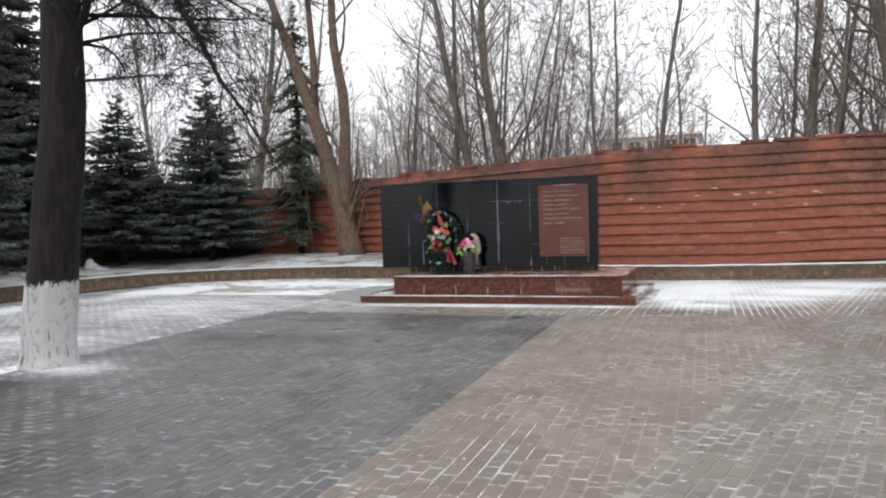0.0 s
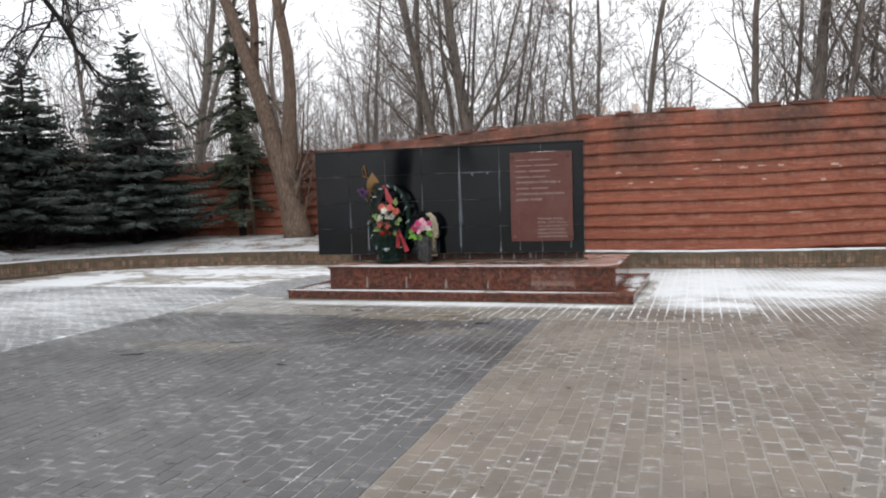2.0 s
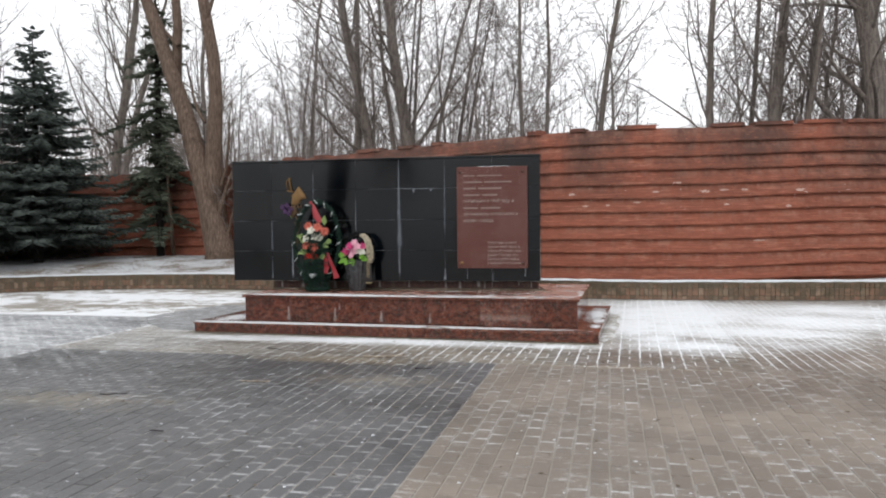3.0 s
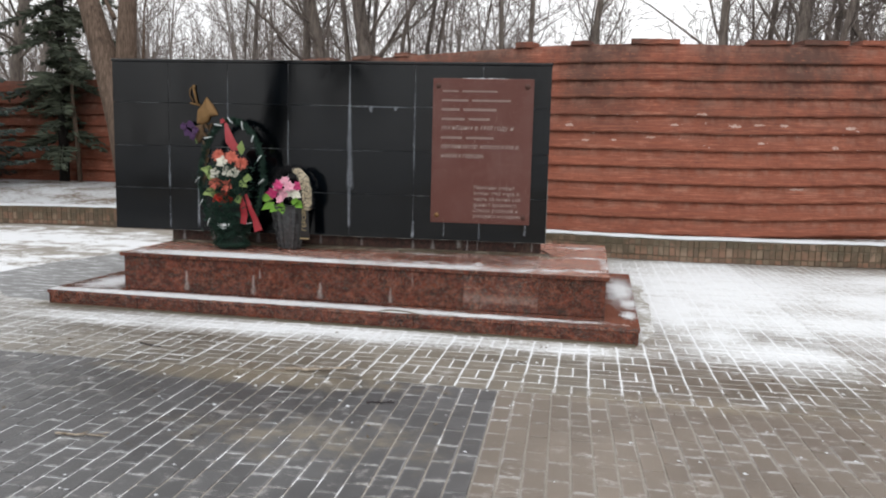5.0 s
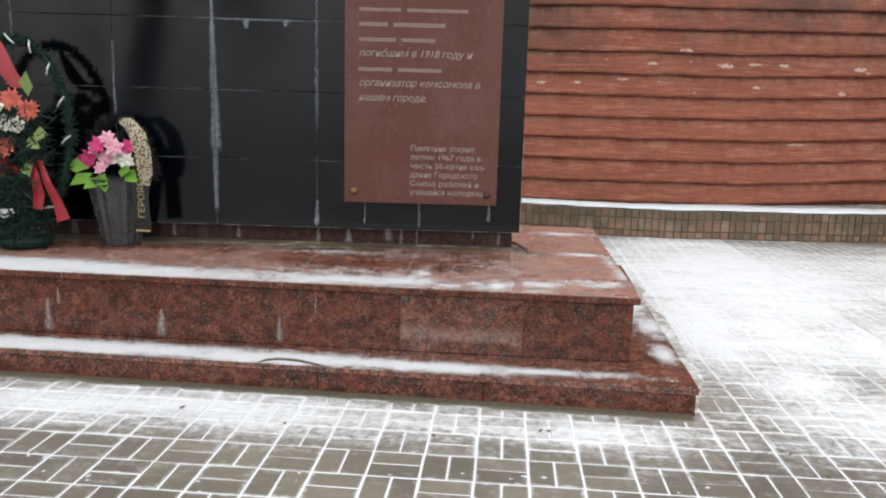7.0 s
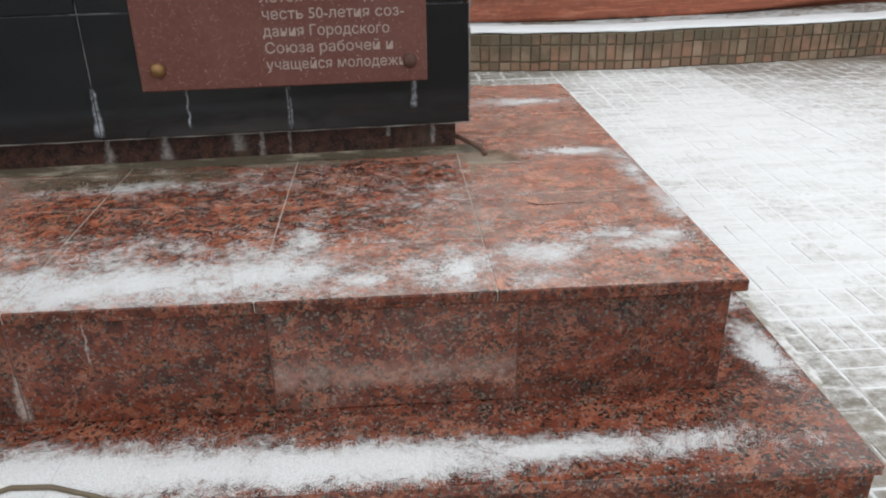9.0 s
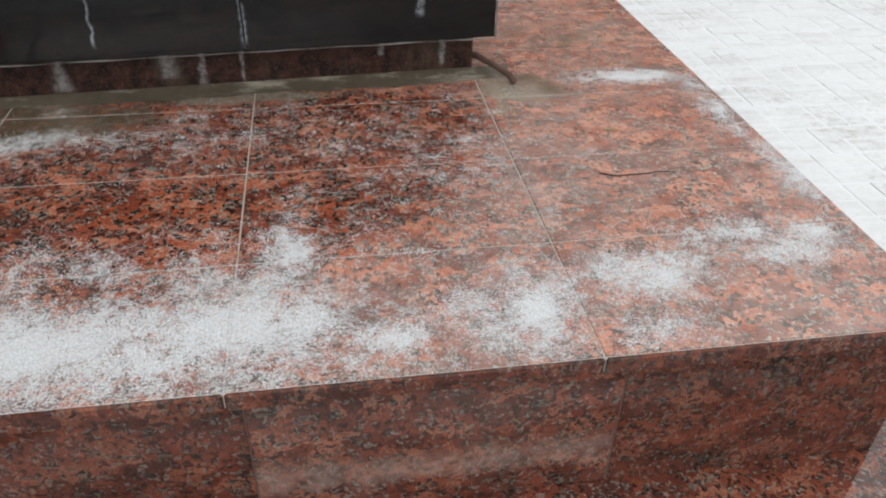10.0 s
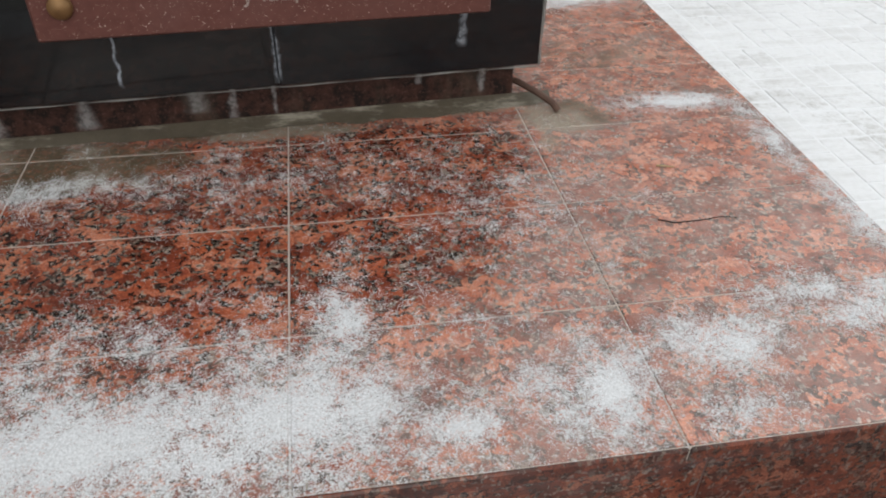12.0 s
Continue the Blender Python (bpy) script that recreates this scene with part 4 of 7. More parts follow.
pc = pm.mix(pm.math("MULTIPLY", pm.runs([(-3.521, 0.573, 0.477, 0.02, 0.9), (-3.326, 0.582, 0.486, 0.028, 0.6), (-3.071, 0.597, 0.506, 0.045, 0.3), (-2.988, 0.592, 0.482, 0.012, 0.8), (-2.886, 0.592, 0.486, 0.01, 0.3), (-4.033, 0.592, 0.496, 0.02, 0.6), (-2.526, 0.582, 0.534, 0.012, 0.5),
                                            (-5.095, 0.592, 0.486, 0.03, 0.6), (-5.566, 0.592, 0.496, 0.03, 0.5), (-4.450, 0.592, 0.496, 0.02, 0.6), (-2.361, 0.592, 0.496, 0.016, 0.3), (-5.874, 0.592, 0.486, 0.03, 0.3)]), 0.5), pc, (0.34, 0.34, 0.34))
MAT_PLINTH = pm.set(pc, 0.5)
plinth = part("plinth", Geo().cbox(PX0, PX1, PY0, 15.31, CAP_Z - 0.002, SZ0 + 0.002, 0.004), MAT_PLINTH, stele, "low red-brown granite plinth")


g = Geo()
pts = [Vector((SX0 + (SX1 - SX0) * k / 120, SY0 - 0.001, SZ0 - 0.001 + 0.002 * noise.noise((k * 0.4, 2, 0)))) for k in range(121)]
g.tube(pts, [max(0.0006, 0.0012 + 0.0035 * noise.noise((k * 0.35, 7, 0))) for k in range(121)], 5)
part("lime_edge", g, MAT_LIME, stele, "white lime along the lower rim")
g = Geo()
pts = [Vector((SX1 + 0.001, SY0 + 0.002, SZ0 + 0.6 * k / 30)) for k in range(31)]
g.tube(pts, [max(0.0008, 0.003 + 0.006 * noise.noise((k * 0.6, 3, 0))) for k in range(31)], 5)
part("lime_edge", g, MAT_LIME, stele, "white lime along the lower rim")
stele.matrix_basis = STELE_TURN @ stele.matrix_basis

# cement fillet at the foot of the plinth, and a bent steel bar at its corner
cm = Nodes("dirty_cement", 0.6)
cc = cm.mix(cm.noise(18, 5, 0.7), (0.038, 0.031, 0.020), (0.105, 0.085, 0.058))
cc = cm.mix(cm.math("MULTIPLY", cm.fit(cm.noise(3.1, 6, 0.75, stretch=(0.6, 2.0, 1)), 0.50, 0.62), 0.8), cc, (0.31, 0.28, 0.225))
cm.bump(cm.noise(50, 5, 0.7), 0.6, 0.006)
MAT_CEMENT = cm.set(cc, 0.6)
g = Geo()
n = 60
for k in range(n + 1):
    x = PX0 + (PX1 + 0.1 - PX0) * k / n
    w = 0.045 + 0.035 * noise.noise((x * 2.2, 3, 0)) + 0.02 * noise.noise((x * 11, 3, 0))
    g.v += [STELE_TURN @ Vector(q) for q in ((x, PY0 - 0.001, CAP_Z + 0.018), (x, PY0 - 0.02, CAP_Z + 0.008), (x, PY0 - w, CAP_Z + 0.001))]
for k in range(n):
    a = 3 * k
    g.f += [(a, a + 1, a + 4, a + 3), (a + 1, a + 2, a + 5, a + 4)]
part("cement_fillet", g, MAT_CEMENT, base, "smeared grey cement", smooth=True)
g = Geo()
n = 90
for k in range(n + 1):
    y = 13.60 + (STEP_Y1 - 13.60) * k / n
    w = 0.17 + 0.06 * noise.noise((y * 1.3, 8, 0)) + 0.03 * noise.noise((y * 7, 8, 0)) + 0.02 * noise.noise((y * 23, 8, 0))
    w *= min(1, 0.05 + (y - 13.60) / 0.5)
    x = STEP_X1 - 0.012 + 0.018 * (y - STEP_Y0)
    g.v += [(x, y, 0.006), (x + w * 0.8, y, 0.005), (x + w, y, -0.004)]
for k in range(n):
    a = 3 * k
    g.f += [(a, a + 1, a + 4, a + 3), (a + 1, a + 2, a + 5, a + 4)]
am = Nodes("snow_dusted_cement", 0.8)
ac = am.mix(am.noise(9, 5, 0.7), (0.19, 0.175, 0.145), (0.33, 0.315, 0.28))
dust = am.fit(am.math("ADD", am.noise(12, 6, 0.8), am.math("MULTIPLY", am.noise(2.1, 3), 0.6)), 0.74, 0.95)
am.bump(am.noise(50, 4), 0.4, 0.004)
part("cement_apron", g, am.set(am.mix(am.math("MULTIPLY", dust, 0.85), ac, SNOW), 0.8), base, "thin grey cement strip along the step")
pad = Geo()
PAD = [(-6.57, 13.78), (-7.15, 13.82), (-7.75, 14.35), (-8.2, 14.95), (-8.16, 15.7), (-7.9, 16.75), (-6.52, 16.7)]
cx, cy = -7.2, 15.2
for shrink, z in ((1.0, -0.004), (0.985, 0.006), (0.6, 0.0085), (0.3, 0.009)):
    pad.v += [(cx + (x - cx) * shrink, cy + (y - cy) * shrink, z) for x, y in PAD]
n = len(PAD)
for k in range(3):
    for j in range(n):
        pad.f.append((k * n + j, (k + 1) * n + j, (k + 1) * n + (j + 1) % n, k * n + (j + 1) % n))
pad.f.append(tuple(3 * n + j for j in range(n - 1, -1, -1)))
m = Nodes("frosted_concrete", 0.8)
c = m.mix(m.noise(4, 5, 0.65), (0.12, 0.12, 0.12), (0.20, 0.202, 0.204))
c = m.mix(m.math("MULTIPLY", m.fit(m.noise(9, 6, 0.75, stretch=(0.4, 1.8, 1)), 0.5, 0.66), 0.8), c, SNOW)
c = m.mix(m.math("MULTIPLY", m.fit(m.noise(26, 4, 0.7), 0.5, 0.72), 0.35), c, (0.24, 0.235, 0.22))
m.bump(m.noise(70, 4), 0.35, 0.004)
solid("concrete_pad", pad, m.set(c, 0.8), "smooth concrete pad under thin frost beside the monument", "pad", kind="structure")
g = Geo()
for k in range(61):
    x = STEP_X0 - 0.05 + (STEP_X1 - STEP_X0 + 0.02) * k / 60
    w = 0.06 + 0.03 * noise.noise((x * 3, 4, 0)) + 0.015 * noise.noise((x * 14, 4, 0))
    f = STEP_Y0 + STEP_TURN * (x - STEP_X1)
    g.v += [(x, f + 0.012, 0.007), (x, f - w * 0.8, 0.004), (x, f - w, -0.004)]
for k in range(60):
    a = 3 * k
    g.f += [(a, a + 3, a + 4, a + 1), (a + 1, a + 4, a + 5, a + 2)]
part("sand_strip", g, plain("wet_olive_sand", (0.10, 0.088, 0.062), 0.5, vary=0.5, scale=30, bump=0.5), base, "damp sand along the foot of the step")
chip = Geo().tube([Vector((-3.50, 13.612, 0.129)), Vector((-3.465, 13.65, 0.135)), Vector((-3.41, 13.675, 0.136)), Vector((-3.32, 13.67, 0.136)), Vector((-3.22, 13.635, 0.135)), Vector((-3.13, 13.606, 0.129))], [0.004, 0.006, 0.007, 0.007, 0.006, 0.004], 6)
part("broken_edge", chip, MAT_MORTAR, base, "broken rim of a tread slab")
MAT_RUST = plain("rusty_steel", (0.10, 0.055, 0.04), 0.75, 0.3, 0.5, 40, 0.4)
bar = Geo().tube([Vector((-2.33, 15.12, 0.512)), Vector((-2.26, 15.06, 0.512)), Vector((-2.215, 15.0, 0.503)), Vector((-2.185, 14.965, 0.49)), Vector((-2.172, 14.952, 0.474))], [0.009] * 5, 8)
solid("steel_bar", bar, MAT_RUST, "bent rusty steel bar beside the plinth", "metal bar", loc=(-2.2, 15.12, CAP_Z))


# ---- plaque ----
def plaque_material():
    m = Nodes("brown_red_plaque_stone", 0.3, spec=0.13)
    c = m.mix(m.noise(60, 4), (0.080, 0.031, 0.025), (0.125, 0.053, 0.044))
    c = m.mix(m.fit(m.noise(240, 2), 0.66, 0.72), c, (0.42, 0.33, 0.30))
    c = m.mix(m.math("MULTIPLY", m.fit(m.noise(3, 4), 0.4, 0.7), 0.3), c, (0.16, 0.093, 0.085))
    return m.set(c, m.fit(m.noise(5, 4), 0.3, 0.7, 0.28, 0.45))


MAT_PLAQUE = plaque_material()
MAT_LETTER = plain("faded_white_paint", (0.27, 0.215, 0.195), 0.7, vary=0.25, scale=40)
MAT_BOLT = plain("tarnished_brass", (0.20, 0.11, 0.045), 0.5, 0.6, 0.4, 60)
MAT_BOLT_DARK = plain("rusty_bolt", (0.07, 0.03, 0.022), 0.7, 0.2, 0.4, 60)
QX0, QX1, QZ0, QZ1, QY = -3.329, -2.39, 0.772, 2.122, 14.881
plaque = thing("memorial_plaque", (-2.86, 14.94, QZ0), "brown-red stone plaque with faded white lettering", "plaque")
part("panel", Geo().cbox(QX0, QX1, QY, QY + 0.06, QZ0, QZ1, 0.004), MAT_PLAQUE, plaque)
g = Geo()
pts = [Vector((QX0 + 0.28 + 0.42 * k / 30, QY + 0.02, QZ1 + 0.001)) for k in range(31)]
g.tube(pts, [0.002 + 0.006 * max(0, noise.noise((k * 0.35, 5, 1)) + 0.25) for k in range(31)], 5)
part("snow_rim", g, MAT_SNOW, plaque, "thin snow on the upper edge", smooth=True)
for x, z, mat in ((QX0 + 0.06, QZ0 + 0.07, MAT_BOLT), (QX1 - 0.06, QZ0 + 0.07, MAT_BOLT_DARK), (QX0 + 0.05, QZ1 - 0.07, MAT_BOLT_DARK), (QX1 - 0.06, QZ1 - 0.07, MAT_BOLT_DARK)):
    g = Geo()
    prof = [(0.024, 0.0), (0.024, 0.008), (0.019, 0.014), (0.008, 0.018), (0.001, 0.019)]
    for r, d in prof:
        for j in range(16):
            a = 2 * math.pi * j / 16
            g.v.append((x + r * math.cos(a), QY - d, z + r * math.sin(a)))
    for k in range(len(prof) - 1):
        for j in range(16):
            g.f.append((k * 16 + j, k * 16 + (j + 1) % 16, (k + 1) * 16 + (j + 1) % 16, (k + 1) * 16 + j))
    bolt = part("bolt", g, mat, plaque, "round domed bolt", smooth=True)
    part("standoff", Geo().cbox(x - 0.012, x + 0.012, QY + 0.059, SY0 + 0.002, z - 0.012, z + 0.012, 0.002), MAT_BOLT_DARK, bolt)


def lettering(text, x, z, size, y, width=None, shear=0.0, mat=MAT_LETTER, parent=plaque, turn=(90, 0, 0)):
    """Words as a thin mesh, standing on a face that looks towards -y."""
    cu = bpy.data.curves.new("lettering", "FONT")
    cu.body, cu.size, cu.extrude, cu.shear = text, size, 0.0, shear
    cu.offset = size * 0.007
    cu.resolution_u = 3
    tmp = new("lettering", cu)
    bpy.context.view_layer.update()
    me = bpy.data.meshes.new_from_object(tmp.evaluated_get(bpy.context.evaluated_depsgraph_get()))
    bpy.data.objects.remove(tmp)
    xs = [v.co.x for v in me.vertices]
    k = width / max(max(xs), 1e-6) if width and xs else 1.0
    place = pose(x, y, z, *turn) @ Matrix.Diagonal((k, 1, 1, 1))
    me.transform(Matrix.Translation(-BASE[parent.name]) @ place)
    # every face a hair's breadth off its neighbours' plane
    loose = Geo()
    for p in me.polygons:
        lift = 0.00007 * (p.index % 9)
        loose.add([(me.vertices[i].co.x, me.vertices[i].co.y - lift, me.vertices[i].co.z) for i in p.vertices], [tuple(range(len(p.vertices)))])
    bpy.data.meshes.remove(me)
    me = loose.mesh("lettering")
    ob = new("lettering", me)
    me.materials.append(mat)
    ob.parent = parent
    return tagged(ob, "faded white lettering", kind="stuff")


MAT_BAR = plain("worn_white_paint", (0.20, 0.14, 0.125), 0.7, vary=0.4, scale=60)


def bars(x, z, widths, height, y, mat=MAT_BAR, parent=plaque):
    """Unreadable words as plain bars."""
    for w in widths:
        part("word_bar", Geo().cbox(x, x + w, y - 0.0012, y + 0.001, z, z + height, 0.0004), mat, parent)
        x += w + 0.035


LX = QX0 + 0.085
LINE = [QZ1 - 0.125 - 0.0865 * k for k in range(8)]
bars(LX + 0.005, LINE[0], (0.15, 0.33), 0.016, QY)
bars(LX, LINE[1], (0.25, 0.36), 0.02, QY)
bars(LX, LINE[2], (0.17, 0.31), 0.024, QY)
bars(LX, LINE[3], (0.22, 0.20), 0.022, QY)
lettering("погибшим в 1918 году и", LX, LINE[4], 0.060, QY - 0.0028, 0.68, 0.25)
bars(LX, LINE[5], (0.20, 0.26), 0.022, QY)
lettering("организатор комсомола в", LX, LINE[6], 0.060, QY - 0.0028, 0.73, 0.25)
lettering("нашем городе.", LX, LINE[7], 0.060, QY - 0.0028, 0.41, 0.25)
for k, (line, w) in enumerate((("Памятник открыт", 0.39), ("летом 1967 года в", 0.43), ("честь 50-летия соз-", 0.46), ("дания Городского", 0.41), ("Союза рабочей и", 0.42), ("учащейся молодежи", 0.46))):
    lettering(line, QX0 + 0.405, QZ0 + 0.325 - 0.0535 * k, 0.048, QY - 0.0028, w)
plaque.matrix_basis = STELE_TURN @ plaque.matrix_basis

# ---- bronze relief on the stele ----
MAT_GILT = plain("tarnished_gilt_metal", (0.20, 0.112, 0.040), 0.6, 0.4, 0.35, 25, 0.3)
MAT_GILT_DARK = plain("dark_bronze", (0.10, 0.06, 0.03), 0.5, 0.6, 0.35, 25, 0.3)


def plate(outline, y, thick, rim=0.006):
    """A cushioned flat relief from an outline (x, z)."""
    g = Geo()
    n = len(outline)
    cx, cz = sum(p[0] for p in outline) / n, sum(p[1] for p in outline) / n
    for s, d in ((1.0, 0.0), (0.98, thick * 0.7), (0.86, thick), (0.4, thick * 1.35)):
        for x, z in outline:
            g.v.append((cx + (x - cx) * s, y - d, cz + (z - cz) * s))
    for k in range(3):
        for j in range(n):
            j2 = (j + 1) % n
            g.f.append((k * n + j, k * n + j2, (k + 1) * n + j2, (k + 1) * n + j))
    g.f.append(tuple(3 * n + j for j in range(n)))
    return g


EX, EZ, EY = -5.59, 1.735, SY0 + 0.001
relief = thing("relief_emblem", (EX, EY, 1.4), "gilded metal relief of a pointed cap, sabre and laurel", "relief")
part("pointed_cap", plate([(EX - 0.10, EZ - 0.08), (EX - 0.05, EZ - 0.09), (EX + 0.02, EZ - 0.06), (EX + 0.04, EZ - 0.01), (EX + 0.12, EZ + 0.01), (EX + 0.10, EZ + 0.06), (EX + 0.055, EZ + 0.12), (EX + 0.005, EZ + 0.185), (EX - 0.035, EZ + 0.12), (EX - 0.09, EZ + 0.05)], EY, 0.03), MAT_GILT, relief)
part("flap", plate([(EX - 0.13, EZ - 0.10), (EX - 0.03, EZ - 0.08), (EX - 0.03, EZ - 0.2), (EX - 0.08, EZ - 0.27), (EX - 0.14, EZ - 0.2)], EY, 0.022), MAT_GILT_DARK, relief, "darkened lower flap")
sab = Geo().tube([Vector((EX - 0.09, EY - 0.02, EZ + 0.10)), Vector((EX - 0.11, EY - 0.02, EZ + 0.2)), Vector((EX - 0.125, EY - 0.02, EZ + 0.27)), Vector((EX - 0.115, EY - 0.02, EZ + 0.295))], [0.012, 0.013, 0.014, 0.018], 8)
sab.tube([Vector((EX - 0.13, EY - 0.02, EZ + 0.13)), Vector((EX - 0.165, EY - 0.02, EZ + 0.2)), Vector((EX - 0.16, EY - 0.02, EZ + 0.26)), Vector((EX - 0.125, EY - 0.02, EZ + 0.285))], [0.006] * 4, 6)
sab.tube([Vector((EX - 0.16, EY - 0.02, EZ + 0.12)), Vector((EX - 0.06, EY - 0.02, EZ + 0.1))], [0.01, 0.01], 6)
part("sabre_hilt", sab, MAT_GILT, relief, smooth=True)
lau = Geo()
for k in range(7):
    z = 1.6 - 0.085 * k
    x = EX + 0.02 - 0.01 * k
    for s in (-1, 1):
        a = Vector((x, EY - 0.008, z))
        lau.leaf(a, a + Vector((s * 0.045, -0.012, 0.075)), 0.018, Vector((0, -1, 0)), 0.5)
lau.tube([Vector((EX + 0.03, EY - 0.006, 1.64)), Vector((EX - 0.05, EY - 0.006, 1.0))], [0.005, 0.008], 5)
part("laurel_branch", lau, MAT_GILT_DARK, relief, "dark bronze laurel branch")
relief.matrix_basis = STELE_TURN @ relief.matrix_basis


# ---- flowers and wreaths ----
def cloth(name, color):
    m = Nodes(name, 0.65, spec=0.3)
    c = m.mix(m.island(), tuple(v * 0.75 for v in color), tuple(min(1, v * 1.2) for v in color))
    return m.set(c, 0.65)


MAT_PETAL_ORANGE = cloth("salmon_orange_petals", (0.50, 0.125, 0.085))
MAT_PETAL_RED = cloth("scarlet_petals", (0.52, 0.030, 0.016))
MAT_PETAL_WHITE = cloth("white_petals", (0.56, 0.55, 0.47))
MAT_PETAL_PINK = cloth("hot_pink_petals", (0.58, 0.06, 0.20))
MAT_PETAL_PALE = cloth("pale_pink_petals", (0.66, 0.34, 0.42))
MAT_PETAL_VIOLET = cloth("violet_petals", (0.060, 0.026, 0.080))
MAT_LEAF = cloth("bright_green_leaves", (0.12, 0.26, 0.03))
MAT_LEAF_DULL = cloth("yellow_green_leaves", (0.22, 0.30, 0.10))
MAT_TINSEL = cloth("dark_green_tinsel", (0.007, 0.028, 0.018))
MAT_TINSEL_BLACK = cloth("black_tinsel", (0.012, 0.012, 0.014))
MAT_FOIL = plain("white_foil_strip", (0.50, 0.53, 0.53), 0.25, 0.3, 0.15, 30)
MAT_RIBBON = plain("red_satin_ribbon", (0.26, 0.007, 0.015), 0.4, 0.0, 0.3, 20)
MAT_BASKET = plain("dark_green_basket", (0.003, 0.007, 0.006), 0.8, 0.0, 0.5, 60)
MAT_FILM = plain("dark_grey_wrapped_pot", (0.050, 0.053, 0.056), 0.28, 0.0, 0.75, 22, 0.5)
MAT_BLACK_RIBBON = plain("black_satin_ribbon", (0.010, 0.009, 0.009), 0.4, 0.0, 0.3, 30)
MAT_GOLD_PRINT = plain("gold_print", (0.36, 0.28, 0.15), 0.45, 0.3, 0.2, 60)


def blossom(c, r, facing, petals, rows, rng, wide=0.32):
    """Overlapping rows of petals round a heart."""
    g = Geo()
    n = facing.normalized()
    u = n.orthogonal().normalized()
    w = n.cross(u)
    for k in range(rows):
        rad = r * (1 - 0.28 * k)
        lift = 0.25 + 0.35 * k
        for j in range(petals):
            a = 2 * math.pi * (j + 0.5 * k) / petals + rng.uniform(-0.12, 0.12)
            d = u * math.cos(a) + w * math.sin(a)
            tip = c + (d + n * lift).normalized() * rad * rng.uniform(0.85, 1.1)
            g.leaf(c + n * 0.004, tip, rad * wide, (n - d * 0.4).normalized(), -0.35)
    return g


def tinsel(pts, r, count, rng, length):
    """A brush of short fibres round a line."""
    g = Geo()
    g.tube(pts, [r * 0.45] * len(pts), 6)
    for _ in range(count):
        k = rng.randrange(len(pts) - 1)
        p = pts[k].lerp(pts[k + 1], rng.random())
        d = Vector((rng.gauss(0, 1), rng.gauss(0, 1), rng.gauss(0, 1))).normalized()
        g.sliver(p, p + d * length * rng.uniform(0.6, 1.15), 0.0045, 0.0016, rng.random() * 3)
    return g


def band(pts, widths, normal, thick=0.0015):
    """A ribbon of cloth along points, with thickness."""
    g = Geo()
    n = len(pts)
    for k, p in enumerate(pts):
        d = (pts[min(k + 1, n - 1)] - pts[max(k - 1, 0)]).normalized()
        s = d.cross(normal).normalized() * widths[k]
        nn = s.cross(d).normalized() * thick
        g.v += [p - s, p + nn * (1.5 + math.sin(k * 1.3)), p + s, p - nn * 2]
    for k in range(n - 1):
        a = 4 * k
        for j in range(4):
            j2 = (j + 1) % 4
            g.f.append((a + j, a + j2, a + 4 + j2, a + 4 + j))
    return g


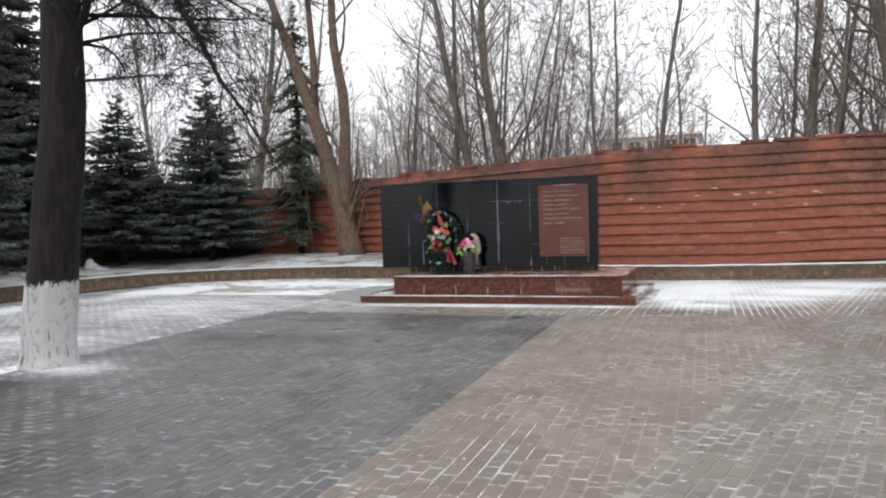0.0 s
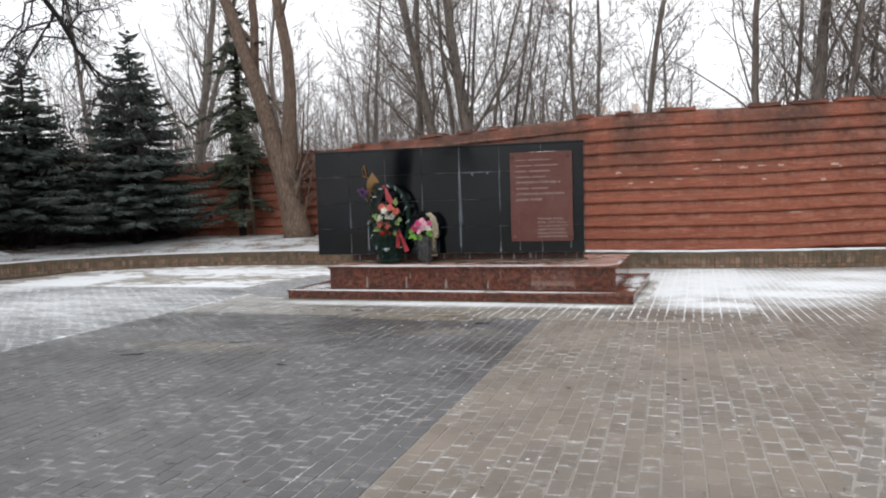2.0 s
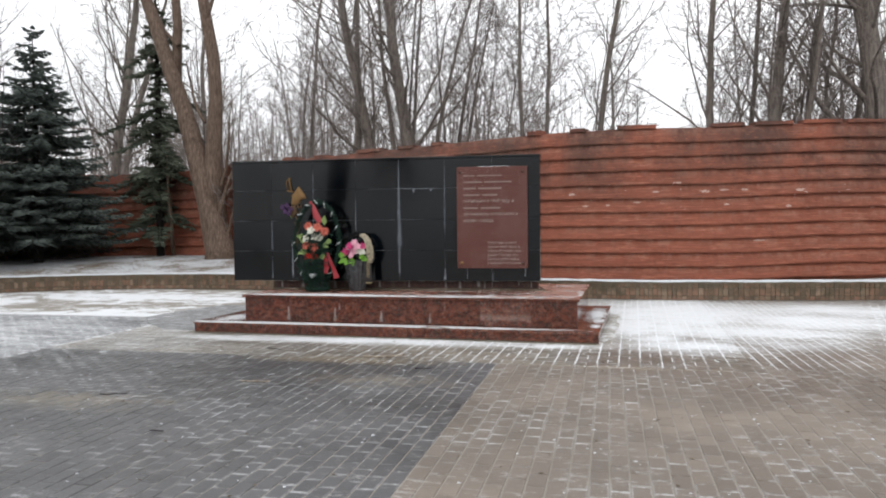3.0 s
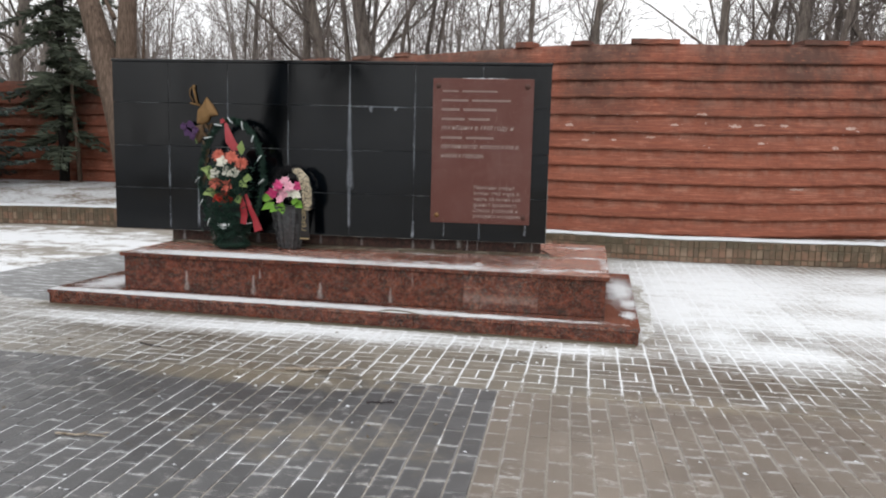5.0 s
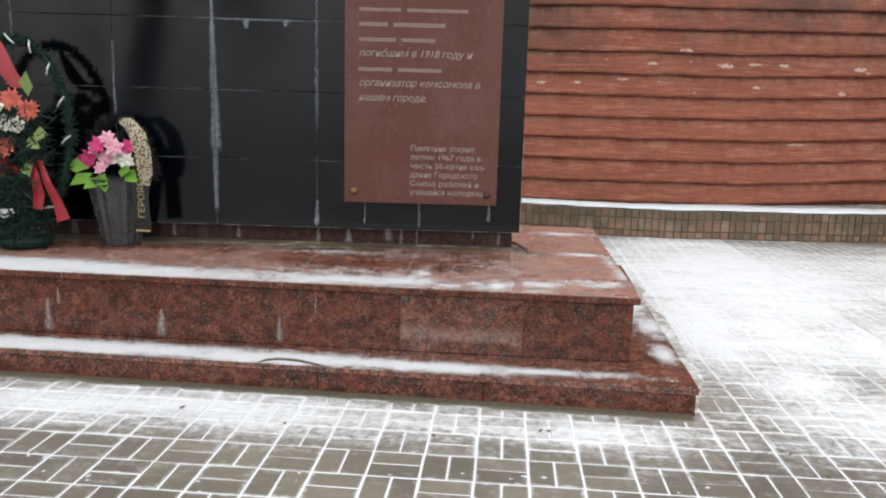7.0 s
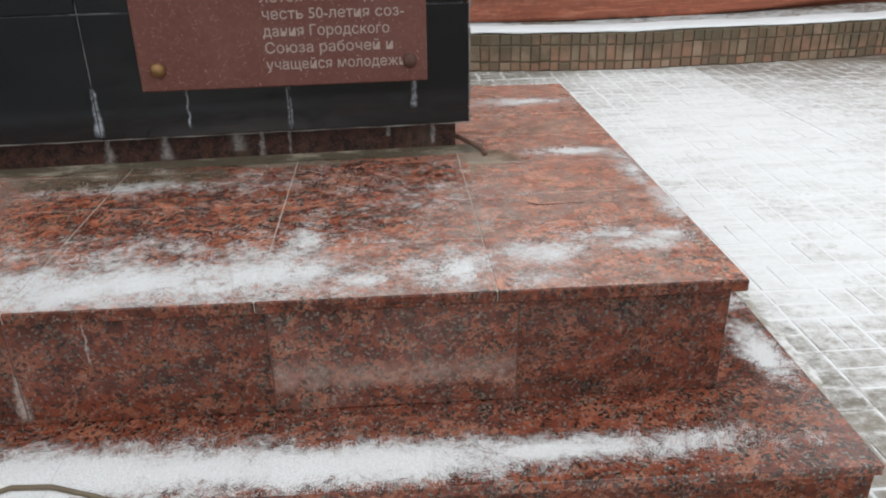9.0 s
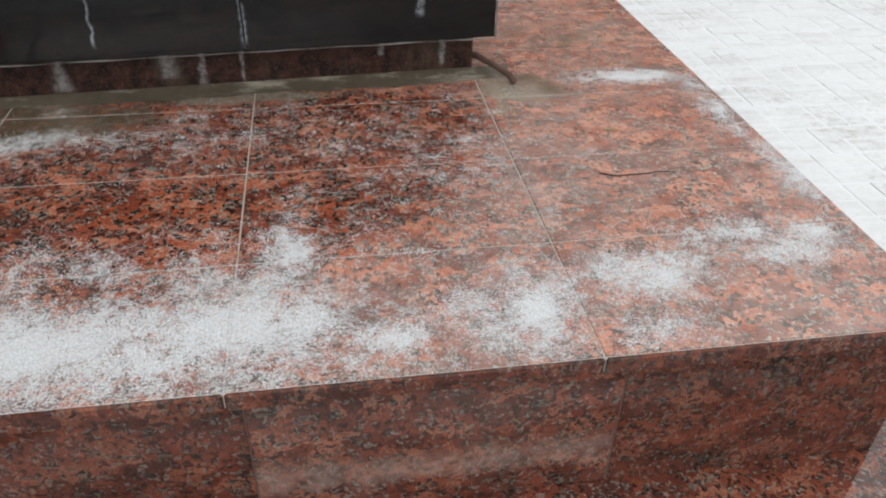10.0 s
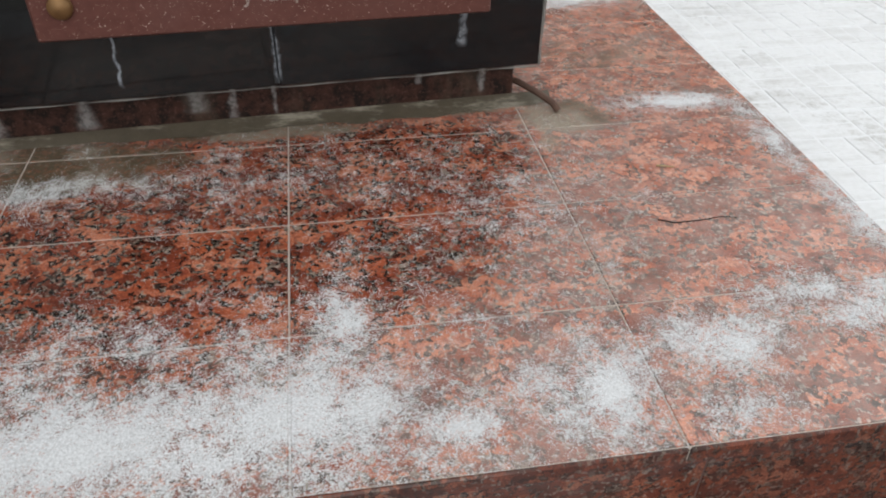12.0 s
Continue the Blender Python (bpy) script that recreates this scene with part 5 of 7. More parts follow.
def wreath():
    rng = random.Random(3)
    X, Y, Z = -5.23, 14.49, CAP_Z
    w = thing("wreath_basket", (X, Y, Z), "oval green tinsel wreath basket with artificial flowers and red ribbon", "wreath")
    lean = lambda z: Y + 0.06 * (z - 0.6)
    ring = []
    for k in range(49):
        a = 2 * math.pi * k / 48 - math.pi / 2
        z = 1.12 + 0.565 * math.sin(a)
        rx = 0.325 * (1 - 0.16 * max(0, -math.sin(a)))
        ring.append(Vector((X + rx * math.cos(a) + 0.015, lean(z), z)))
    part("hoop", tinsel(ring, 0.034, 3600, rng, 0.056), MAT_TINSEL, w, "oval hoop of dark green tinsel")
    for k in range(0, 48, 3):
        p, q = ring[k], ring[(k + 1) % 48]
        t = (q - p).normalized()
        g = band([p + Vector((0, -0.05, 0)) - t * 0.024 + t.cross(Vector((0, 1, 0))) * 0.03, p + Vector((0, -0.06, 0)), p + Vector((0, -0.05, 0)) + t * 0.024 - t.cross(Vector((0, 1, 0))) * 0.03], [0.004, 0.007, 0.004], Vector((0, -1, 0)))
        if k % 6 == 0 or rng.random() < 0.6:
            part("foil_strip", g, MAT_FOIL, w, "white foil strip")
    body = Geo().lathe([(0.13, Z + 0.004), (0.13, Z + 0.05), (0.10, Z + 0.1), (0.105, Z + 0.2), (0.13, Z + 0.3), (0.16, Z + 0.42), (0.165, Z + 0.44), (0.14, Z + 0.44)], X + 0.03, Y, 24)
    part("basket", body, MAT_BASKET, w, "dark woven basket", smooth=True)
    foot = [Vector((X + 0.03 + 0.145 * math.cos(a), Y + 0.13 * math.sin(a), Z + 0.045)) for a in [2 * math.pi * k / 24 for k in range(25)]]
    part("foot", tinsel(foot, 0.05, 1300, rng, 0.05), MAT_TINSEL, w, "ring foot of green tinsel")
    for r, z in ((0.125, 0.25), (0.145, 0.34), (0.16, 0.43)):
        line = [Vector((X + 0.03 + r * math.cos(a), Y + r * math.sin(a), Z + z)) for a in [2 * math.pi * k / 24 for k in range(25)]]
        part("garland", tinsel(line, 0.03, 620, rng, 0.05), MAT_TINSEL, w, "dark green tinsel round the basket")
    fill = Geo()
    for _ in range(2600):
        z = rng.uniform(Z + 0.08, Z + 0.8)
        p = Vector((X + rng.gauss(0.03, 0.06 + 0.05 * (z - Z)), Y + rng.uniform(-0.17, 0.05), z))
        fill.sliver(p, p + Vector((rng.gauss(0, 1), rng.gauss(0, 1) - 0.6, rng.gauss(0, 1) + 0.4)).normalized() * 0.08, 0.006, 0.003, rng.random() * 3)
    part("greenery", fill, MAT_TINSEL, w, "dark fir greenery")
    F = Vector((0.05, -1, 0.25))
    for dx, z, r, mat in ((-0.09, 1.355, 0.085, MAT_PETAL_ORANGE), (0.05, 1.34, 0.085, MAT_PETAL_ORANGE), (0.155, 1.285, 0.085, MAT_PETAL_ORANGE), (-0.115, 1.10, 0.085, MAT_PETAL_ORANGE), (0.0, 1.075, 0.085, MAT_PETAL_ORANGE),
                          (-0.10, 0.955, 0.06, MAT_PETAL_RED), (-0.03, 0.985, 0.06, MAT_PETAL_RED), (0.01, 0.93, 0.065, MAT_PETAL_RED), (-0.05, 0.91, 0.055, MAT_PETAL_RED)):
        c = Vector((X + dx * 0.9 + 0.05, Y - 0.13 + rng.uniform(-0.02, 0.02), z))
        part("flower", blossom(c, r * 0.88, F + Vector((dx, 0, rng.uniform(-0.2, 0.2))), 14, 3, rng, 0.2), mat, w, "orange or scarlet cloth flower")
    for dx, z in ((-0.05, 1.30), (0.075, 1.20), (-0.12, 1.19), (0.0, 1.215)):
        c = Vector((X + dx + 0.06, Y - 0.15, z))
        part("flower", blossom(c, 0.062, F, 5, 2, rng, 0.5), MAT_PETAL_WHITE, w, "white cloth lily")
    for dx, z, ux, uz in ((0.19, 1.15, 0.12, 0.0), (0.17, 1.36, 0.03, 0.14), (-0.2, 1.2, -0.13, 0.03), (-0.19, 1.04, -0.12, -0.06), (-0.17, 1.13, -0.1, 0.05), (0.11, 0.99, 0.05, -0.08), (0.14, 1.13, 0.1, -0.06), (-0.14, 1.0, -0.12, 0.0)):
        a = Vector((X + dx * 0.7 + 0.06, Y - 0.1, z))
        g = Geo().leaf(a, a + Vector((ux, -0.05, uz)), 0.045, Vector((0, -1, 0.3)), 0.3)
        part("leaf", g, MAT_LEAF_DULL, w, "pale green cloth leaf")
    part("ribbon", band([Vector((X + 0.0, Y - 0.05, 1.66)), Vector((X + 0.03, Y - 0.07, 1.58)), Vector((X + 0.06, Y - 0.09, 1.5)), Vector((X + 0.11, Y - 0.1, 1.44)), Vector((X + 0.17, Y - 0.1, 1.425))], [0.012, 0.03, 0.045, 0.04, 0.02], Vector((0, -1, 0.2))), MAT_RIBBON, w, "draped red satin ribbon")
    part("ribbon", band([Vector((X + 0.16, Y - 0.1, 1.0)), Vector((X + 0.2, Y - 0.12, 0.9)), Vector((X + 0.21, Y - 0.11, 0.8)), Vector((X + 0.2, Y - 0.12, 0.72))], [0.02, 0.028, 0.034, 0.03], Vector((0, -1, 0))), MAT_RIBBON, w, "draped red satin ribbon")
    part("ribbon", band([Vector((X + 0.22, Y - 0.1, 1.0)), Vector((X + 0.27, Y - 0.12, 0.88)), Vector((X + 0.32, Y - 0.11, 0.76)), Vector((X + 0.355, Y - 0.12, 0.66))], [0.015, 0.022, 0.03, 0.042], Vector((0, -1, 0))), MAT_RIBBON, w, "draped red satin ribbon")
    part("bow", blossom(Vector((X - 0.03, Y - 0.05, 1.675)), 0.03, F, 5, 2, rng, 0.5), MAT_RIBBON, w, "small red bow")
    part("ornament", band([Vector((X - 0.04, Y - 0.155, 0.71)), Vector((X + 0.02, Y - 0.17, 0.69)), Vector((X + 0.08, Y - 0.155, 0.71))], [0.012, 0.03, 0.012], Vector((0, -1, 0))), MAT_FOIL, w, "white foil strip")


def pot():
    rng = random.Random(9)
    X, Y, Z = -4.70, 14.70, CAP_Z
    w = thing("flower_pot", (X, Y, Z), "dark ribbed flower pot with pink artificial flowers and black ribbon", "flower pot")
    g = Geo()
    sides = 36
    prof = [(0.105, 0.003), (0.11, 0.02), (0.135, 0.16), (0.16, 0.3), (0.178, 0.40), (0.185, 0.415), (0.165, 0.415)]
    for r, z in prof:
        for j in range(sides):
            a = 2 * math.pi * j / sides
            rr = r * (1 + (0.035 if j % 2 else -0.02))
            g.v.append((X + rr * math.cos(a), Y + rr * math.sin(a), Z + z))
    for k in range(len(prof) - 1):
        for j in range(sides):
            j2 = (j + 1) % sides
            g.f.append((k * sides + j, k * sides + j2, (k + 1) * sides + j2, (k + 1) * sides + j))
    g.f.append(tuple(range(sides)))
    g.f.append(tuple((len(prof) - 1) * sides + j for j in range(sides)))
    part("pot", g, MAT_FILM, w)
    arch = [Vector((X + 0.215 * math.cos(a), Y + 0.03, Z + 0.40 + 0.37 * math.sin(a))) for a in [math.pi * k / 24 for k in range(25)]]
    part("arch", tinsel(arch, 0.03, 1200, rng, 0.06), MAT_TINSEL_BLACK, w, "arch of black tinsel")
    F = Vector((0, -1, 0.45))
    for dx, z, r, mat in ((0.0, 1.13, 0.06, MAT_PETAL_PALE), (-0.06, 1.08, 0.075, MAT_PETAL_PINK), (0.05, 1.08, 0.07, MAT_PETAL_PALE), (0.12, 1.08, 0.07, MAT_PETAL_PINK), (-0.13, 1.0, 0.08, MAT_PETAL_PINK), (-0.02, 1.01, 0.08, MAT_PETAL_PALE),
                          (0.07, 1.02, 0.07, MAT_PETAL_WHITE), (-0.17, 0.97, 0.06, MAT_PETAL_PINK), (0.13, 1.0, 0.06, MAT_PETAL_WHITE), (-0.04, 0.95, 0.055, MAT_PETAL_PALE), (-0.09, 1.06, 0.05, MAT_PETAL_WHITE)):
        c = Vector((X + dx, Y - 0.12 + rng.uniform(-0.03, 0.03), z))
        part("flower", blossom(c, r * 0.92, F + Vector((dx * 2, 0, rng.uniform(-0.3, 0.2))), 7, 3, rng, 0.34), mat, w, "pink or white cloth lily")
    for dx, z, ux, uz in ((-0.1, 0.92, -0.09, -0.06), (-0.02, 0.9, 0.03, -0.07), (-0.08, 0.9, 0.1, -0.03), (0.1, 0.94, 0.1, -0.05), (0.06, 0.93, 0.1, 0.02), (-0.12, 0.95, -0.1, 0.02), (-0.05, 0.89, -0.06, -0.05)):
        a = Vector((X + dx, Y - 0.12, z))
        part("leaf", Geo().leaf(a, a + Vector((ux * 1.15, -0.08, uz * 1.2)), 0.045, Vector((0, -1, 0.4)), 0.3), MAT_LEAF, w, "bright green cloth leaf")
    om = Nodes("black_ribbon_with_gold_ornament", 0.4)
    oc = om.mix(om.fit(om.noise(75, 2, 0.5), 0.42, 0.52), (0.012, 0.010, 0.009), (0.36, 0.30, 0.20))
    rp = [Vector((X + 0.07, Y - 0.10, 1.235)), Vector((X + 0.14, Y - 0.13, 1.225)), Vector((X + 0.205, Y - 0.15, 1.15)), Vector((X + 0.235, Y - 0.155, 1.04)), Vector((X + 0.24, Y - 0.152, 0.92)), Vector((X + 0.235, Y - 0.15, 0.86))]
    part("ribbon", band(rp, [0.015, 0.035, 0.048, 0.05, 0.045, 0.03], Vector((0, -1, 0.3))), om.set(oc, 0.4), w, "black ribbon with gold ornament")
    rp2 = [Vector((X + 0.19, Y - 0.13, 1.04)), Vector((X + 0.195, Y - 0.14, 0.85)), Vector((X + 0.205, Y - 0.14, 0.66)), Vector((X + 0.21, Y - 0.13, 0.58))]
    rb = part("ribbon", band(rp2, [0.05] * 4, Vector((0, -1, 0))), MAT_BLACK_RIBBON, w, "black ribbon with gold print")
    part("gold_print", Geo().cbox(X + 0.165, X + 0.255, Y - 0.149, Y - 0.146, 0.58, 0.592, 0.0005), MAT_GOLD_PRINT, rb, "gold print")
    lettering("ГЕРОЯМ", X + 0.225, 0.66, 0.055, Y - 0.148, 0.24, 0, MAT_GOLD_PRINT, rb, (90, -90, 0))


wreath()
pot()
rng = random.Random(31)
vio = thing("violet_flowers", (-5.72, 14.93, 1.55), "small bunch of violet cloth flowers tied to the relief", "flowers")
for dx, dz in ((-0.07, 0.03), (0, 0.05), (0.05, 0.0), (-0.03, -0.03), (0.02, -0.06)):
    part("flower", blossom(Vector((-5.74 + dx, 14.925, 1.595 + dz)), 0.045, Vector((0, -1, 0.1)), 6, 2, rng, 0.4), MAT_PETAL_VIOLET, vio)
part("stem", Geo().tube([Vector((-5.73, 14.945, 1.6)), Vector((-5.69, 14.955, 1.46))], [0.006, 0.004], 5), MAT_LEAF_DULL, vio)
vio.matrix_basis = STELE_TURN @ vio.matrix_basis


# ---- street lamp ----
def street_lamp(x, y):
    MAT_IRON = plain("dark_green_painted_iron", (0.045, 0.052, 0.056), 0.5, 0.2, 0.3, 20)
    MAT_GLOBE = plain("frosted_white_globe", (0.80, 0.82, 0.84), 0.3, 0.0, 0.05, 5, 0.0)
    lamp = thing("street_lamp", (x, y, 0), "dark iron street lamp with white globe lights", "street lamp")
    part("pedestal", Geo().cbox(x - 0.3, x + 0.3, y - 0.3, y + 0.3, -0.01, 0.09, 0.015).cbox(x - 0.2, x + 0.2, y - 0.2, y + 0.2, 0.09, 0.42, 0.02).cbox(x - 0.235, x + 0.235, y - 0.235, y + 0.235, 0.42, 0.5, 0.02), MAT_IRON, lamp)
    post = part("post", Geo().lathe([(0.2, 0.5), (0.19, 0.56), (0.15, 0.8), (0.13, 0.95), (0.11, 1.0), (0.095, 2.0), (0.085, 3.15), (0.11, 3.23), (0.11, 3.31), (0.065, 3.4), (0.055, 3.82)], x, y, 20), MAT_IRON, lamp, smooth=True)
    holders = [post]
    for a in (0, 2):
        dx, dy = math.cos(a * math.pi / 2 + 0.1), math.sin(a * math.pi / 2 + 0.1)
        pts = [Vector((x + dx * r, y + dy * r, z)) for r, z in ((0.05, 3.45), (0.28, 3.33), (0.5, 3.35), (0.63, 3.5), (0.63, 3.68))]
        holders.append(part("arm", Geo().tube(pts, [0.03, 0.026, 0.026, 0.03, 0.06], 8), MAT_IRON, lamp, smooth=True))
    spots = [(0, 0, 4.06)] + [(0.63 * math.cos(a * math.pi / 2 + 0.1), 0.63 * math.sin(a * math.pi / 2 + 0.1), 3.88) for a in (0, 2)]
    for (dx, dy, z), holder in zip(spots, holders):
        R = 0.235
        prof = [(R * math.sin(max(0.15, t)), z - R * math.cos(t)) for t in [math.pi * k / 14 for k in range(15)]]
        part("globe", Geo().lathe(prof, x + dx, y + dy, 24), MAT_GLOBE, holder, "frosted white globe", smooth=True)


street_lamp(4.05, 19.0)


# ---- trees ----
def limb(trunk, twig, p, d, length, r, level, rng, P):
    """Grows one limb and its branches."""
    n = max(3, int(length / P["seg"][min(level, 3)]))
    pts, rad = [p.copy()], [r]
    for k in range(n):
        t = (k + 1) / n
        j = P["kink"] * (0.5 if level == 0 else 1 + 0.4 * level)
        d = (d + Vector((rng.gauss(0, j), rng.gauss(0, j), rng.gauss(0, j) + P["up"][min(level, 3)]))).normalized()
        p = p + d * (length / n)
        pts.append(p.copy())
        rad.append(max(P["tip"], r * (1 - t * (0.75 if level else 0.8))))
    (trunk if r > 0.022 else twig).tube(pts, rad, 7 if level == 0 else (5 if r > 0.022 else 3), cap=False)
    if level >= P["levels"]:
        return
    m = P["kids"][level]
    start = P["start"] if level == 0 else 0.2
    for k in range(m):
        t = start + (1 - start) * (k + rng.random()) / m
        i = min(int(t * n), n - 1)
        q = pts[i].lerp(pts[i + 1], t * n - i)
        base_d = (pts[i + 1] - pts[i]).normalized()
        side = base_d.orthogonal().normalized()
        side.rotate(Matrix.Rotation(rng.uniform(0, 6.283), 3, base_d))
        a = radians(rng.uniform(*P["angle"]))
        nd = (base_d * math.cos(a) + side * math.sin(a)).normalized()
        limb(trunk, twig, q, nd, length * rng.uniform(*P["ratio"]) * (1.15 - 0.6 * t), max(P["tip"], rad[i] * rng.uniform(*P.get("thin", (0.4, 0.6)))), level + 1, rng, P)


BARE = dict(seg=(0.8, 0.4, 0.3, 0.25), kink=0.09, up=(0.03, 0.06, 0.04, 0.01), tip=0.0048, thin=(0.18, 0.33), levels=3, kids=(16, 7, 5, 0), start=0.22, angle=(30, 64), ratio=(0.2, 0.36))


def bare_tree(x, y, z, stems, seed, bark_mat=MAT_BARK_GREY, twig_mat=MAT_TWIG, P=BARE, label="tall leafless tree with grey-brown bark", name="bare_tree"):
    """stems: (height, radius, lean x, lean y)."""
    rng = random.Random(seed)
    trunk, twig = Geo(), Geo()
    for h, r, lx, ly in stems:
        limb(trunk, twig, Vector((x + rng.uniform(-0.15, 0.15), y + rng.uniform(-0.1, 0.1), z)), Vector((lx, ly, 1)).normalized(), h, r, 0, rng, P)
    t = thing(name, (x, y, z), label, "tree", group="leafless trees")
    part("trunk", trunk, bark_mat, t, smooth=True)
    part("crown", twig, twig_mat, t, "bare twigs")
    return t


def spruce(x, y, z, h, r, seed, mat, low=0.05, label="dense blue-green spruce tree", ragged=0.12):
    rng = random.Random(seed)
    t = thing("spruce", (x, y, z), label, "spruce", group="spruces")
    trunk = Geo().tube([Vector((x, y, z - 0.05)), Vector((x + 0.03, y, z + h * 0.5)), Vector((x, y, z + h * 0.97))], [0.05 + h * 0.012 * (r / 2.5), 0.03 + h * 0.006, 0.008], 8)
    part("trunk", trunk, MAT_BARK_DARK, t, smooth=True)
    g = Geo()
    whorls = int(h * 5.6)
    for k in range(whorls):
        f = low + (1 - low) * k / whorls
        zz0 = z + h * f
        reach = r * (1 - f) ** 1.0 * rng.uniform(1 - ragged * 1.6, 1 + ragged) + 0.06
        m = 6 + int(5 * (1 - f)) if ragged < 0.3 else 3 + int(4 * (1 - f))
        for j in range(m):
            a = 2 * math.pi * (j + rng.random() * 0.7) / m + k
            L = reach * rng.uniform(1 - ragged * 2.2, 1 + ragged)
            d = Vector((math.cos(a), math.sin(a), 0))
            zz = zz0 + rng.uniform(-1.7, 1.7) * h / whorls
            steps = max(3, int(L / 0.16))
            p = Vector((x, y, max(zz, z)))
            pts = [p.copy()]
            for s in range(steps):
                q = (s + 1) / steps
                droop = 0.25 * (1 - f) - 0.55 * (1 - f) * q + 0.5 * q * q - (0.4 if ragged > 0.3 else 0)
                p = p + (d + Vector((0, 0, droop - 0.18))).normalized() * (L / steps)
                pts.append(p.copy())
            g.tube(pts, [0.02 * (1 - q / (steps + 1)) + 0.006 for q in range(steps + 1)], 3, cap=False)
            for s in range(1, steps + 1):
                side = Vector((-d.y, d.x, 0))
                spread = ((0.2 + 0.22 * L) * (1 - s / (steps + 2)) + 0.08) * min(1.0, 0.3 + 2.2 * (1 - f))
                for sg in (-1, 1):
                    for e in range(4):
                        b = pts[s] + (d * rng.uniform(0.3, 0.8) + side * sg * rng.uniform(0.6, 1.0) + Vector((0, 0, rng.uniform(-0.42, 0.08)))).normalized() * spread * rng.uniform(0.6, 1.15)
                        g.sliver(pts[s], b, rng.uniform(0.026, 0.044), 0.02, rng.random() * 3)
            g.sliver(pts[-1] - d * 0.05, pts[-1] + d * 0.14 + Vector((0, 0, 0.04)), 0.03, 0.02)
    part("crown", g, mat, t, "layered needle branches")


# large whitewashed tree beside the path
def near_tree(x, y):
    rng = random.Random(77)
    t = thing("whitewashed_tree", (x, y, 0), "large dark-barked tree with whitewashed trunk base and drooping bare branches", "tree")
    low, high = Geo(), Geo()
    rows = 30

    def lean(z):
        q = min(max(z / 3.3, 0), 1)
        return 0.40 * q * q * (3 - 2 * q) + 0.02 * max(z - 3.3, 0)

    for name, z0, z1, g in (("low", -0.03, 0.985, low), ("high", 0.985, 7.2, high)):
        vs = []
        for k in range(rows + 1):
            z = z0 + (z1 - z0) * k / rows
            for j in range(28):
                a = 2 * math.pi * j / 28
                flare = 0.035 * math.exp(-max(z, 0) / 0.12) * (1 + 0.5 * math.sin(a * 5))
                r = 0.288 - 0.019 * z + flare + 0.02 * noise.noise((math.cos(a) * 2, math.sin(a) * 2, z * 1.1)) + 0.012 * noise.noise((math.cos(a) * 7, math.sin(a) * 7, z * 1.6))
                if name == "low":
                    r += 0.004
                vs.append((x + r * math.cos(a) + lean(z), y + r * math.sin(a), z))
        fs = [(k * 28 + j, k * 28 + (j + 1) % 28, (k + 1) * 28 + (j + 1) % 28, (k + 1) * 28 + j) for k in range(rows) for j in range(28)]
        g.add(vs, fs)
    stem = part("trunk", high, MAT_BARK_DARK, t, smooth=True)
    part("whitewashed_base", low, MAT_WHITEWASH, stem, "flaking whitewash band", smooth=True)
    branches, twigs = Geo(), Geo()
    P = dict(seg=(0.25, 0.18, 0.14, 0.12), kink=0.26, up=(-0.035, -0.10, -0.17, -0.2), tip=0.0027, thin=(0.3, 0.46), levels=3, kids=(11, 8, 5, 0), start=0.12, angle=(28, 70), ratio=(0.34, 0.5))
    for z, dx, dy, dz, L, r in ((4.4, 1.0, 0.9, 0.2, 3.2, 0.045), (4.6, 0.55, 1.0, 0.25, 3.0, 0.04), (4.3, 0.2, 1.0, 0.3, 2.6, 0.035), (5.0, 0.3, 1.0, 0.0, 3.4, 0.04), (4.2, 0.9, 0.6, 0.35, 2.2, 0.03), (3.7, 0.7, 0.8, 0.9, 1.6, 0.028),
                               (4.8, -1.0, 0.2, 0.6, 3.5, 0.07), (5.2, 0.2, -1.0, 0.6, 3.5, 0.07), (6.2, -0.4, -0.4, 1.0, 4.0, 0.12), (6.2, 0.4, 0.5, 1.0, 4.0, 0.12), 
                               (3.2, 0.9, 0.5, 0.1, 1.5, 0.022), (3.25, 0.38, 0.1, 1.0, 2.6, 0.06), (3.9, 0.8, 0.7, 0.1, 2.4, 0.03), (4.1, 1.0, 0.25, 0.15, 2.2, 0.03), (4.0, 0.45, 1.0, 0.1, 2.6, 0.03), (4.4, 0.75, 0.75, 0.0, 3.0, 0.035), (3.6, 0.6, 1.0, 0.15, 2.0, 0.024)):
        limb(branches, twigs, Vector((x + lean(z), y, z)), Vector((dx, dy, dz)).normalized(), L, r, 0, rng, P)
    # one bough that bends right down
    bend = [Vector(q) for q in ((x + 0.45, y + 0.1, 5.1), (-6.45, 7.75, 4.85), (-6.05, 8.0, 4.3), (-5.72, 8.05, 3.72), (-5.47, 8.05, 3.24), (-5.2, 8.05, 2.9), (-5.02, 8.1, 2.55))]
    branches.tube(bend, [0.055, 0.05, 0.042, 0.034, 0.026, 0.017, 0.008], 7, cap=False)
    for k, q in enumerate(bend[1:]):
        for _ in range(9):
            p = bend[k].lerp(q, rng.random())
            limb(branches, twigs, p, Vector((rng.gauss(0.25, 0.6), rng.gauss(0, 0.6), rng.uniform(-0.5, 0.35))).normalized(), rng.uniform(0.5, 1.3), 0.011, 1, rng, P)
    part("bough", branches, MAT_BARK_DARK, t, smooth=True)
    part("crown", twigs, MAT_TWIG_DARK, t, "hanging bare twigs")


near_tree(-7.28, 7.12)

